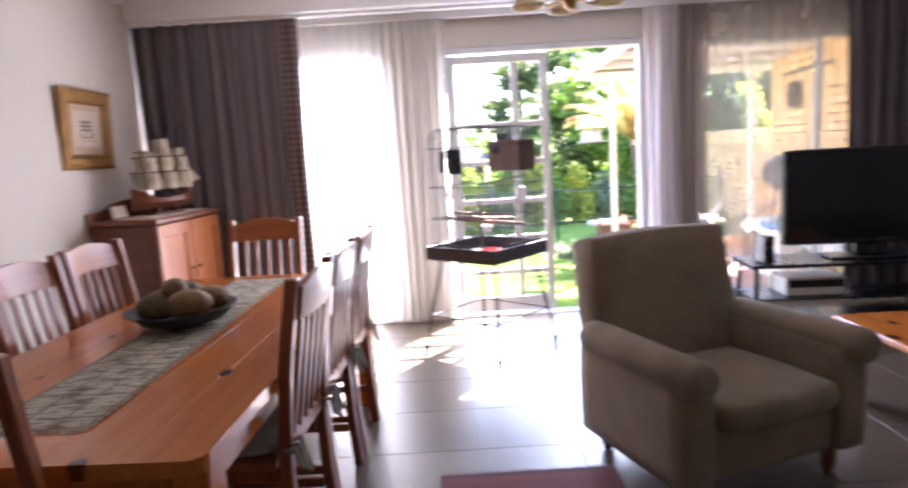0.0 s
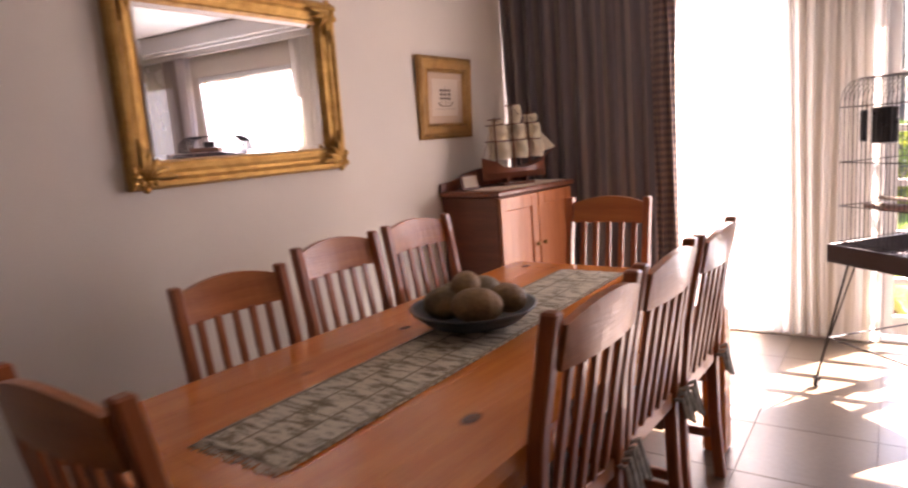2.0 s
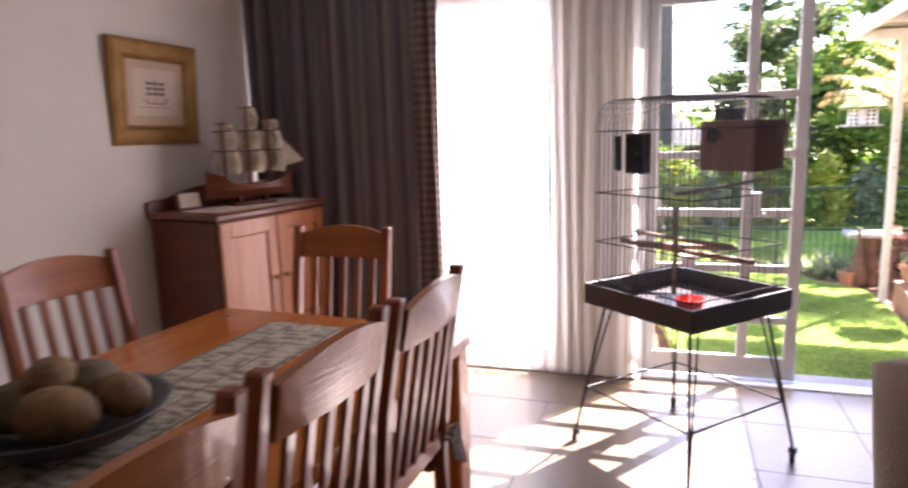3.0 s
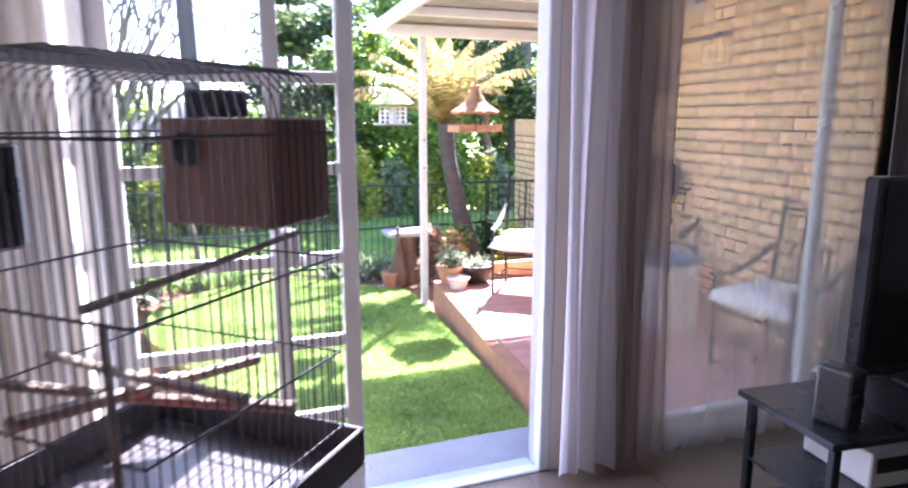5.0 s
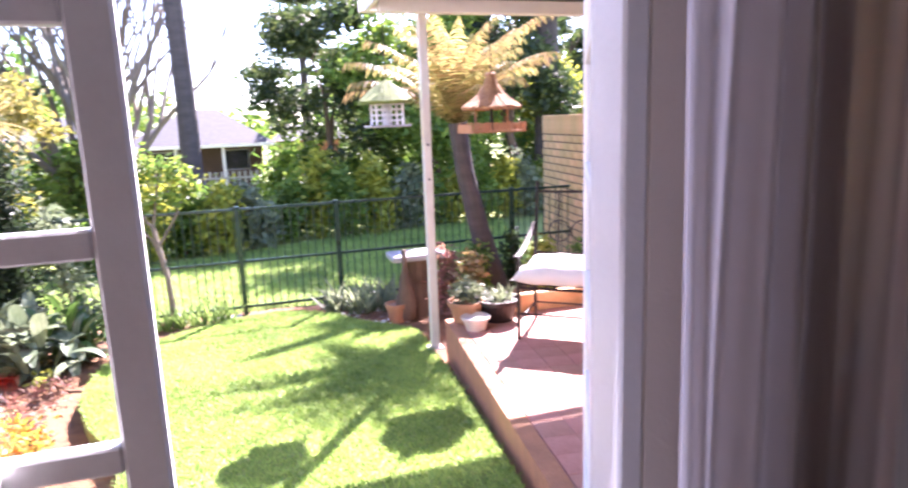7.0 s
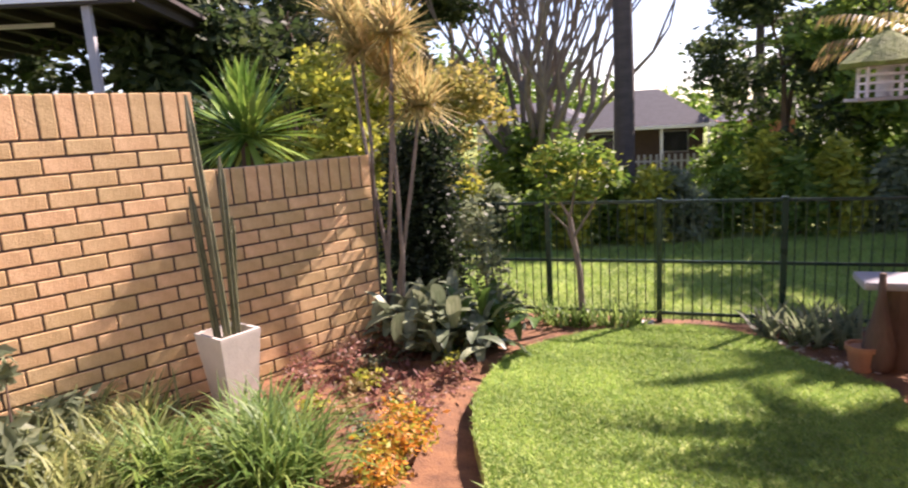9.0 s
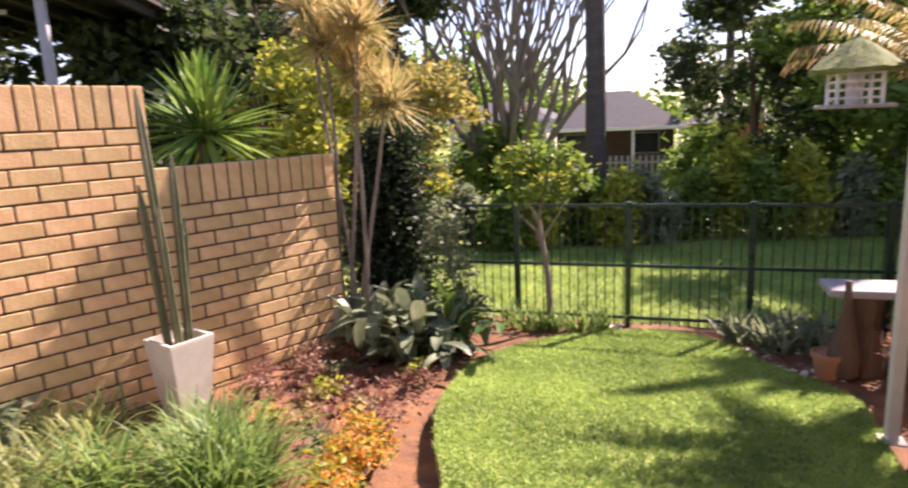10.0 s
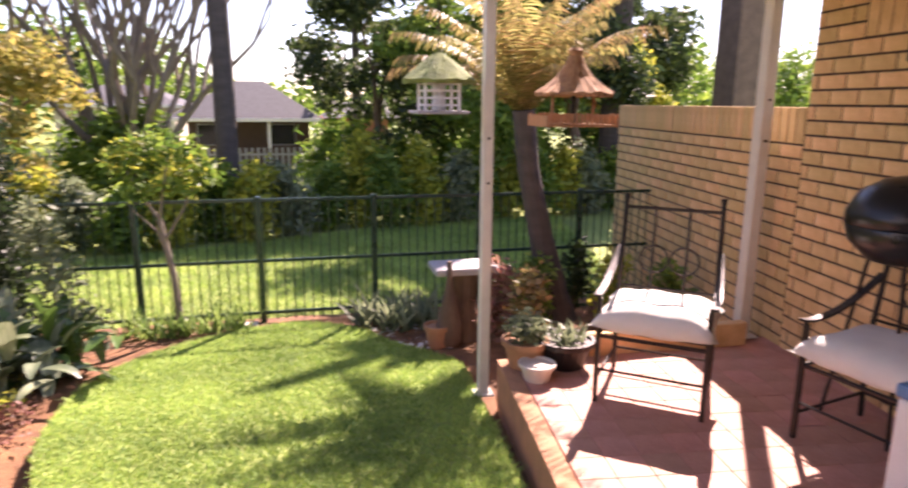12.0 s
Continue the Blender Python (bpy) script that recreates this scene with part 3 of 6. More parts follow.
def dining_chair(m):
    """Faces +y; its back leans away from the seat."""
    e = thing("dining_chair", m, "dark red-brown wooden dining chair with slatted back", "chair", "chairs round the table")
    for s in (-1, 1):
        bm = bmesh.new()
        sec = [(-0.215, 0.0, 0.0), (-0.195, 0.0, 0.25), (-0.19, 0.0, 0.46), (-0.215, 0.0, 0.75), (-0.262, 0.0, 1.02)]
        ring = []
        for y, _, z in sec:
            ring.append([bm.verts.new((s * 0.2 + dx, y + dy, z)) for dx, dy in ((-0.017, -0.02), (0.017, -0.02), (0.017, 0.02), (-0.017, 0.02))])
        for r, q in zip(ring, ring[1:]):
            for k in range(4):
                bm.faces.new((r[k], r[(k + 1) % 4], q[(k + 1) % 4], q[k]))
        bm.faces.new(ring[0][::-1])
        bm.faces.new(ring[-1])
        bmesh.ops.bevel(bm, geom=list(bm.edges), offset=0.005, segments=1, affect="EDGES")
        part("back_leg", bm, M_CHAIR, e)
        part("front_leg", boxed((s * 0.19 - 0.02, 0.17, 0), (s * 0.19 + 0.02, 0.21, 0.435), 0.004), M_CHAIR, e)
        part("side_rail", boxed((s * 0.19 - 0.012, -0.17, 0.385), (s * 0.19 + 0.012, 0.17, 0.435), 0.003), M_CHAIR, e)
        part("stretcher", boxed((s * 0.19 - 0.01, -0.18, 0.16), (s * 0.19 + 0.01, 0.17, 0.195), 0.003), M_CHAIR, e)
    part("front_rail", boxed((-0.17, 0.178, 0.385), (0.17, 0.202, 0.435), 0.003), M_CHAIRX, e)
    part("back_rail", boxed((-0.182, -0.203, 0.47), (0.182, -0.182, 0.52), 0.003), M_CHAIRX, e)
    part("seat", boxed((-0.225, -0.165, 0.436), (0.225, 0.225, 0.458), 0.006), M_CHAIRX, e)
    # crest with a soft arch
    bm = bmesh.new()
    n = 10
    cols = []
    for i in range(n + 1):
        u = i / n * 2 - 1
        x = u * 0.183
        top = 0.99 + 0.032 * (1 - u * u)
        bow = -0.018 * (1 - u * u)
        cols.append([bm.verts.new(c) for c in ((x, -0.245 + bow, 0.89), (x, -0.265 + bow, top), (x, -0.287 + bow, top), (x, -0.267 + bow, 0.89))])
    for a, b in zip(cols, cols[1:]):
        for k in range(4):
            bm.faces.new((a[k], b[k], b[(k + 1) % 4], a[(k + 1) % 4]))
    bm.faces.new(cols[0])
    bm.faces.new(cols[-1][::-1])
    part("crest_rail", bm, M_CHAIRX, e)
    for i in range(5):
        x = (i - 2) * 0.066
        sl = boxed((x - 0.013, -0.007, 0), (x + 0.013, 0.007, 0.39), 0.003, Matrix.Translation((0, -0.197, 0.512)) @ Matrix.Rotation(radians(9.2), 4, "X"))
        part("slat", sl, M_CHAIR, e)
    cu = bmesh.new()
    bmesh.ops.create_uvsphere(cu, u_segments=20, v_segments=8, radius=1)
    for v in cu.verts:
        f = lambda c: math.copysign(abs(c) ** 0.45, c)
        v.co = Vector((f(v.co.x) * 0.21, 0.02 + f(v.co.y) * 0.185, 0.482 + v.co.z * 0.026))
    c = part("seat_cushion", cu, M_TIE, e, "grey-green patterned seat cushion with ties", True)
    for s in (-1, 1):
        kb = bmesh.new()
        for q in range(3):
            tube(kb, [(s * 0.2, -0.16, 0.49), (s * 0.205 + 0.02 * (q - 1), -0.235, 0.50 + 0.015 * q), (s * 0.2 + 0.035 * (q - 1), -0.255, 0.45 - 0.02 * q)], 0.009, 5)
        part("cushion_tie", kb, M_TIE, c)
    return e


M_TIE = mat("cushion_cloth", (0.30, 0.29, 0.25), 0.95, 0, 0.4, 40, 200, 0.1, (0.46, 0.44, 0.38))
CHAIR = Matrix.Scale(1.035, 4)
first = dining_chair(pose(-1.575, 2.16, 0, 0, 0, -95) @ CHAIR)
for x, y, rz in ((-1.56, 2.70, -93), (-1.565, 3.25, -95), (-0.775, 2.22, 86), (-0.755, 2.725, 87), (-0.725, 3.22, 88), (-1.19, 1.58, 2), (-1.20, 3.86, 180)):
    copy_thing(first, pose(x, y, 0, 0, 0, rz) @ CHAIR)

# runner, bowl and fruit on the table
M_RUN = mat("runner_weave", (0.27, 0.215, 0.125), 0.95, 0, 0.25, 13, 70, 0.3, (0.68, 0.62, 0.48), stretch=(1.0, 3.6, 1), edge=(0.61, 0.76))
M_SEAM = mat("runner_seam", (0.27, 0.22, 0.14), 0.95, 0, 0.3, 20, 120, 0.2)
run = thing("table_runner", pose(-1.13, 2.645, 0.035, 0, 0, -1) @ Matrix.Diagonal((0.93, 0.885, 1, 1)), "woven grey and cream table runner with fringed ends", "table runner")
part("cloth", boxed((-0.17, -1.13, 0.7505), (0.17, 1.14, 0.757), 0.002), M_RUN, run)
for x in (-0.06, 0.055):
    part("seam", boxed((x - 0.003, -1.12, 0.7571), (x + 0.003, 1.13, 0.7582)), M_SEAM, run)
for x in (-0.163, 0.163):
    part("hem", boxed((x - 0.006, -1.12, 0.7571), (x + 0.006, 1.13, 0.7585)), M_SEAM, run)
for k in range(5):
    y = -0.9 + k * 0.45 + random.uniform(-0.05, 0.05)
    part("seam", boxed((-0.15, y - 0.004, 0.7583), (0.15, y + 0.004, 0.7592)), M_SEAM, run)
for s in (-1, 1):
    rn = bmesh.new()
    for k in range(34):
        x = -0.165 + k * 0.01
        tube(rn, [(x, s * 1.13, 0.754), (x + random.uniform(-0.006, 0.006), s * (1.155 + random.uniform(0, 0.02)), 0.7525)], 0.002, 4)
    part("fringe", rn, M_RUN, run)
bw = thing("fruit_bowl", pose(-1.16, 2.68, 0.794), "wide dark shallow bowl on the table runner", "bowl")
part("dish", lathe([(0.08, 0), (0.1, 0.006), (0.17, 0.03), (0.225, 0.075), (0.23, 0.082), (0.215, 0.08), (0.16, 0.04), (0.08, 0.018), (0.01, 0.015)], 32), mat("dark_pottery", (0.035, 0.045, 0.05), 0.4, 0, 0.3, 14, 90, 0.05), bw, smooth=True)
M_GOURD = mat("dried_gourd", (0.20, 0.105, 0.035), 0.6, 0, 0.35, 9, 60, 0.15, (0.32, 0.19, 0.07))
M_GOURD2 = mat("green_gourd", (0.12, 0.085, 0.03), 0.6, 0, 0.4, 9, 60, 0.15, (0.22, 0.15, 0.06))
for x, y, z, r, st, gm in ((0.06, -0.07, 0.10, 0.072, 1.25, M_GOURD), (-0.08, -0.05, 0.095, 0.065, 1.3, M_GOURD2), (0.0, 0.07, 0.105, 0.075, 1.1, M_GOURD2), (0.11, 0.06, 0.10, 0.06, 1.2, M_GOURD), (-0.02, -0.01, 0.155, 0.055, 1.2, M_GOURD), (-0.12, 0.06, 0.10, 0.05, 1.1, M_GOURD2)):
    gb = bmesh.new()
    bmesh.ops.create_uvsphere(gb, u_segments=20, v_segments=12, radius=r)
    for v in gb.verts:
        a = math.atan2(v.co.y, v.co.x)
        k = 1 + 0.04 * math.cos(7 * a)
        v.co = Vector((v.co.x * k * st, v.co.y * k, v.co.z * 0.88))
    g = tagged(obj("dried_fruit", gb, gm, True), "round dried gourd in the dark bowl", "fruit", "fruit in the bowl")
    g.matrix_world = pose(-1.16 + x, 2.68 + y, 0.794 + z, random.uniform(-20, 20), 0, random.uniform(0, 180))


# ---- sideboard with the ship ----
sb = thing("sideboard", pose(-2.436, 4.34, 0, 0, 0, -8) @ Matrix.Diagonal((0.893, 1, 1.04, 1)), "dark wooden sideboard with paneled orange-brown doors", "sideboard")
part("carcass", boxed((0, 0, 0.08), (0.52, 0.84, 1.04), 0.006), M_SIDE, sb)
part("top", boxed((-0.005, -0.02, 1.041), (0.56, 0.86, 1.075), 0.008), M_SIDE, sb)
bm = bmesh.new()
prof = [(-0.02, 0.0), (-0.02, 0.05), (0.1, 0.06), (0.25, 0.10), (0.43, 0.12), (0.61, 0.10), (0.76, 0.06), (0.86, 0.05), (0.86, 0.0)]
va = [bm.verts.new((0.0, y, 1.076 + z)) for y, z in prof]
vb = [bm.verts.new((0.025, y, 1.076 + z)) for y, z in prof]
bm.faces.new(va)
bm.faces.new(vb[::-1])
for i in range(len(prof)):
    j = (i + 1) % len(prof)
    bm.faces.new((va[i], vb[i], vb[j], va[j]))
bmesh.ops.recalc_face_normals(bm, faces=bm.faces)
part("gallery", bm, M_SIDE, sb)
for y0, y1 in ((0.01, 0.415), (0.425, 0.83)):
    dr = bmesh.new()
    box(dr, (0.521, y0, 0.36), (0.545, y0 + 0.07, 1.03), 0.003)
    box(dr, (0.521, y1 - 0.07, 0.36), (0.545, y1, 1.03), 0.003)
    box(dr, (0.521, y0 + 0.07, 0.95), (0.545, y1 - 0.07, 1.03), 0.003)
    box(dr, (0.521, y0 + 0.07, 0.36), (0.545, y1 - 0.07, 0.45), 0.003)
    d = part("door", dr, M_SIDEF, sb)
    part("panel", boxed((0.521, y0 + 0.071, 0.451), (0.533, y1 - 0.071, 0.949), 0.004), M_SIDEF, d)
    part("knob", lathe([(0.008, 0), (0.008, 0.012), (0.016, 0.02), (0.012, 0.028), (0.002, 0.03)], 12, pose(0.546, y1 - 0.035 if y0 < 0.2 else y0 + 0.035, 0.7, 0, 90, 0)), M_GOLDD, d)
for y0, y1 in ((0.01, 0.415), (0.425, 0.83)):
    d = part("drawer", boxed((0.521, y0, 0.12), (0.545, y1, 0.35), 0.004), M_SIDEF, sb)
    part("knob", lathe([(0.008, 0), (0.008, 0.012), (0.016, 0.02), (0.012, 0.028), (0.002, 0.03)], 12, pose(0.546, (y0 + y1) / 2, 0.235, 0, 90, 0)), M_GOLDD, d)
for x in (0.04, 0.48):
    for y in (0.04, 0.8):
        part("foot", boxed((x - 0.03, y - 0.03, 0), (x + 0.03, y + 0.03, 0.079), 0.005), M_SIDE, sb)
mt = tagged(obj("lace_mat", boxed((-0.14, -0.37, 0), (0.14, 0.37, 0.0035), 0.001), M_PAPER), "cream lace cloth on the sideboard", "cloth")
mt.matrix_world = pose(-2.07, 4.72, 1.1188, 0, 0, -8)
pf = thing("photo_frame", pose(-2.29, 4.48, 1.119, -12, 0, 70), "small standing framed card on the sideboard", "picture frame")
part("frame", boxed((-0.07, -0.008, 0), (0.07, 0.008, 0.1), 0.004), M_SIDE, pf)
part("picture", boxed((-0.058, -0.0105, 0.012), (0.058, -0.0085, 0.088)), M_PAPER, pf)

M_SAIL = mat("sail_cloth", (0.80, 0.73, 0.58), 0.9, 0, 0.12, 14, 200, 0.08, through_light=0.45)
sh = thing("model_ship", pose(-2.10, 4.76, 1.1225, 0, 0, 62) @ Matrix.Scale(1.28, 4), "wooden model sailing ship with cream sails", "model ship")
bm = bmesh.new()
rings = []
for i in range(13):
    u = i / 12 * 2 - 1
    w = 0.055 * (1 - abs(u) ** 3) + 0.004
    sheer_z = 0.09 + 0.045 * u * u + (0.02 if u < -0.6 else 0)
    rings.append([bm.verts.new((u * 0.2, s * w * k, z)) for s, k, z in ((-1, 1, sheer_z), (-1, 0.95, 0.07), (-1, 0.35, 0.035), (1, 0.35, 0.035), (1, 0.95, 0.07), (1, 1, sheer_z))])
for a, b in zip(rings, rings[1:]):
    for k in range(5):
        bm.faces.new((a[k], b[k], b[k + 1], a[k + 1]))
    bm.faces.new((a[5], b[5], b[0], a[0]))
bm.faces.new(rings[0])
bm.faces.new(rings[-1][::-1])
bmesh.ops.recalc_face_normals(bm, faces=bm.faces)
part("hull", bm, M_SIDE, sh)
part("stand", boxed((-0.1, -0.045, 0), (0.1, 0.045, 0.012), 0.003), M_SIDE, sh)
for x in (-0.06, 0.06):
    part("cradle", boxed((x - 0.006, -0.03, 0.0125), (x + 0.006, 0.03, 0.045), 0.002), M_SIDE, sh)
for x, h in ((-0.11, 0.36), (0.0, 0.43), (0.1, 0.38)):
    mb = part("mast", tubed([(x, 0, 0.08), (x, 0, h)], [0.006, 0.003], 6), M_SIDE, sh)
    for lv, (z0, z1, w) in enumerate(((0.14, 0.235, 0.11), (0.24, 0.32, 0.09), (0.325, h - 0.01, 0.065))):
        part("yard", tubed([(x, -w, z1), (x, w, z1)], 0.003, 5), M_SIDE, mb)
        sbm = bmesh.new()
        g = [[sbm.verts.new((x + 0.004 + 0.045 * math.sin(math.pi * (0.15 + 0.7 * j / 4)) * math.sin(math.pi * (i + 1) / 8), w * (i / 3 - 1), z0 + (z1 - z0) * j / 4)) for i in range(7)] for j in range(5)]
        for r, q in zip(g, g[1:]):
            for i in range(6):
                sbm.faces.new((r[i], r[i + 1], q[i + 1], q[i]))
        part("sail", sbm, M_SAIL, mb, smooth=True)
part("bowsprit", tubed([(0.17, 0, 0.12), (0.29, 0, 0.19)], [0.005, 0.003], 6), M_SIDE, sh)
for z0, x1 in ((0.34, 0.28), (0.27, 0.24)):
    jb = bmesh.new()
    v = [jb.verts.new(c) for c in ((0.11, 0.0, z0), (x1, 0.0, 0.18), (0.14, 0.02, 0.15))]
    jb.faces.new(v)
    part("jib", jb, M_SAIL, sh)
for a, b in (((0.1, 0, 0.37), (0.28, 0, 0.19)), ((0, 0, 0.42), (0.1, 0, 0.3)), ((-0.11, 0, 0.35), (0, 0, 0.28)), ((-0.11, 0, 0.35), (-0.2, 0, 0.14))):
    part("stay", tubed([a, b], 0.0012, 4), M_SIDE, sh)
for x in (-0.11, 0.0, 0.1):
    for s in (-1, 1):
        part("shroud", tubed([(x, 0, 0.33), (x - 0.02, s * 0.05, 0.1)], 0.0012, 4), M_SIDE, sh)


# ---- pictures and mirror on the long wall ----
def moulding(w, h, prof):
    """A mitred frame in the y-z plane, round an opening; prof: (inset from the outer edge, height from the wall)."""
    bm = bmesh.new()
    rings = []
    for inset, d in prof:
        rings.append([bm.verts.new((d, sy * (w / 2 - inset), sz * (h / 2 - inset))) for sy, sz in ((-1, -1), (1, -1), (1, 1), (-1, 1))])
    for r, q in zip(rings, rings[1:]):
        for k in range(4):
            bm.faces.new((r[k], r[(k + 1) % 4], q[(k + 1) % 4], q[k]))
    bmesh.ops.recalc_face_normals(bm, faces=bm.faces)
    return bm


def picture(y, z, w, h, label):
    e = thing("framed_picture", pose(XW + 0.002, y, z, 0, 3, 0), label, "picture", "pictures on the wall")
    part("frame", moulding(w, h, [(0, 0), (0, 0.03), (0.02, 0.042), (0.04, 0.03), (0.075, 0.026), (0.085, 0.034), (0.1, 0.02), (0.1, 0.004)]), M_GOLDP, e)
    part("mount", boxed((0.003, -w / 2 + 0.099, -h / 2 + 0.099), (0.012, w / 2 - 0.099, h / 2 - 0.099)), M_MOUNT, e)
    pr = part("print", boxed((0.0122, -w / 2 + 0.155, -h / 2 + 0.15), (0.0135, w / 2 - 0.155, h / 2 - 0.14)), M_PAPER, e)
    ib = bmesh.new()
    rnd = random.Random(int(y * 10))
    ww, hh = w / 2 - 0.19, h / 2 - 0.17
    tube(ib, [(0.0145, -ww, -hh * 0.75), (0.0145, ww, -hh * 0.75)], 0.0015, 4)
    hull = [(0.0145, -ww * 0.7, -hh * 0.3), (0.0145, -ww * 0.5, -hh * 0.55), (0.0145, ww * 0.5, -hh * 0.55), (0.0145, ww * 0.75, -hh * 0.25)]
    tube(ib, hull, 0.004, 4)
    for k in range(3):
        x = ww * (-0.4 + 0.4 * k)
        tube(ib, [(0.0145, x, -hh * 0.5), (0.0145, x, hh * (0.6 + 0.2 * (k == 1)))], 0.0016, 4)
        for q in range(3):
            zz = hh * (-0.1 + 0.28 * q)
            box(ib, (0.0138, x - ww * 0.17, zz), (0.0148, x + ww * 0.15, zz + hh * 0.16))
    part("drawing", ib, M_INK, pr)
    return e


picture(4.468, 1.737, 0.61, 0.53, "gilt-framed print of a sailing ship on the wall")
picture(1.275, 1.71, 0.67, 0.51, "gilt-framed landscape print on the wall")
mi = thing("wall_mirror", pose(XW + 0.002, 2.818, 1.785, 0, 0.6, 0), "large mirror in an ornate gilt frame", "mirror")
MW, MH = 1.23, 0.86
part("frame", moulding(MW, MH, [(0, 0), (0, 0.035), (0.012, 0.05), (0.03, 0.055), (0.045, 0.042), (0.06, 0.046), (0.075, 0.036), (0.095, 0.03), (0.105, 0.034), (0.115, 0.014), (0.115, 0.004)]), M_GOLD, mi, smooth=False)
part("glass", boxed((0.003, -MW / 2 + 0.113, -MH / 2 + 0.113), (0.010, MW / 2 - 0.113, MH / 2 - 0.113)), M_MIRROR, mi)
part("bevel", moulding(MW - 0.228, MH - 0.228, [(0, 0.0102), (0.02, 0.0125), (0.0215, 0.0105)]), M_MIRROR, mi)
for sy in (-1, 1):
    for sz in (-1, 1):
        ob_ = bmesh.new()
        rnd = random.Random(3)
        for k in range(12):
            a = k / 12 * math.tau
            r = 0.032 + 0.02 * (k % 2)
            cy, cz = sy * (MW / 2 - 0.055) + r * math.cos(a), sz * (MH / 2 - 0.055) + r * math.sin(a)
            t = bmesh.new()
            bmesh.ops.create_icosphere(t, subdivisions=1, radius=0.019)
            merge(ob_, t, Matrix.Translation((0.052, cy, cz)) @ Matrix.Diagonal((0.7, 1, 1, 1)))
        for k in range(5):
            tube(ob_, [(0.05, sy * (MW / 2 - 0.05), sz * (MH / 2 - 0.05)), (0.06, sy * (MW / 2 - 0.05 - 0.03 * k), sz * (MH / 2 - 0.05 - 0.03 * (4 - k))), (0.045, sy * (MW / 2 - 0.045 - 0.04 * k), sz * (MH / 2 - 0.045 - 0.04 * (4 - k)))], [0.016, 0.012, 0.004], 6)
        part("corner_ornament", ob_, M_GOLD, mi, "carved gilt leaf ornament", True)


# ---- birdcage on its stand ----
cg = thing("birdcage", pose(0.235, 4.6, 0, 0, 0, 48), "square wire birdcage with dark tray on wheeled stand", "birdcage")
S = 0.31
tray = part("tray", boxed((-S, -S, 0.69), (S, S, 0.70), 0.003), M_TRAY, cg, "dark plastic tray with upright rim")
for lo, hi in (((-S, -S, 0.7005), (-S + 0.012, S, 0.785)), ((S - 0.012, -S, 0.7005), (S, S, 0.785)), ((-S + 0.0125, -S, 0.7005), (S - 0.0125, -S + 0.012, 0.785)), ((-S + 0.0125, S - 0.012, 0.7005), (S - 0.0125, S, 0.785))):
    part("rim", boxed(lo, hi, 0.003), M_TRAY, tray)
C, ZT = 0.275, 1.60
ARC = 0.11
for k in range(22):
    u = -C + 2 * C * k / 21
    line = [(u, -C, 0.72), (u, -C, ZT - ARC)] + [(u, -C + ARC * (1 - math.cos(a)), ZT - ARC + ARC * math.sin(a)) for a in (0.5, 1.05, 1.57)] + [(u, C - ARC * (1 - math.cos(a)), ZT - ARC + ARC * math.sin(a)) for a in (1.57, 1.05, 0.5)] + [(u, C, ZT - ARC), (u, C, 0.72)]
    part("bar", tubed(line, 0.002, 5), M_WIRE, cg)
for k in range(1, 21):
    u = -C + 2 * C * k / 21
    for s in (-1, 1):
        part("bar", tubed([(s * C, u, 0.72), (s * C, u, ZT - ARC + math.sqrt(max(0, ARC ** 2 - max(0, abs(u) - C + ARC) ** 2)))], 0.002, 5), M_WIRE, cg)
for z in (0.80, 0.98, 1.2, 1.47):
    part("band", tubed([(-C, -C, z), (C, -C, z), (C, C, z), (-C, C, z), (-C, -C, z)], 0.003, 5), M_WIRE, cg)
for y in (-0.09, 0.09):
    part("band", tubed([(-C, y, ZT), (C, y, ZT)], 0.003, 5), M_WIRE, cg)
nb = part("nest_box", boxed((0.07, -0.265, 1.29), (C - 0.006, 0.0, 1.50), 0.004), M_NEST, cg, "reddish-brown plywood nest box")
part("entrance", lathe([(0.034, 0), (0.034, 0.004), (0.001, 0.004)], 20, pose(0.069, -0.07, 1.44, 0, -90, 0)), M_BLACK, nb, "dark round entrance hole")
part("lid", boxed((0.10, -0.14, 1.501), (0.18, -0.04, 1.555), 0.006), M_BLACK, nb)
part("feeder", boxed((-C + 0.006, 0.0, 1.29), (-C + 0.06, 0.1, 1.46), 0.006), M_BLACK, cg, "black plastic seed feeder")
part("mirror_toy", boxed((-C + 0.006, 0.135, 1.3), (-C + 0.03, 0.17, 1.45), 0.006), M_BLACK, cg)
for a, b, r in (((-C, 0.02, 1.0), (C, -0.04, 0.93), 0.016), ((-0.05, -C, 1.0), (-0.02, C, 1.0), 0.012), ((0.1, -C, 0.92), (-0.12, C, 0.97), 0.014), ((-0.2, -0.12, 0.80), (-0.18, -0.1, 1.16), 0.010), ((-C, -0.18, 1.22), (C, -0.18, 1.25), 0.008)):
    mid = tuple((p + q) / 2 + random.uniform(-0.012, 0.012) for p, q in zip(a, b))
    part("perch", tubed([a, mid, b], [r, r * 0.85, r * 0.9], 7), M_GREYBARK, cg, "natural branch perch")
part("water_dish", lathe([(0.045, 0.701), (0.06, 0.76), (0.063, 0.76), (0.054, 0.712), (0.01, 0.71)], 20, pose(-0.08, -0.1, 0)), M_RED, cg, "red plastic dish", True)
part("food_dish", lathe([(0.03, 0.83), (0.04, 0.88), (0.042, 0.88), (0.034, 0.838), (0.01, 0.836)], 16, pose(0.2, 0.15, 0)), M_WHITE, cg, "", True)
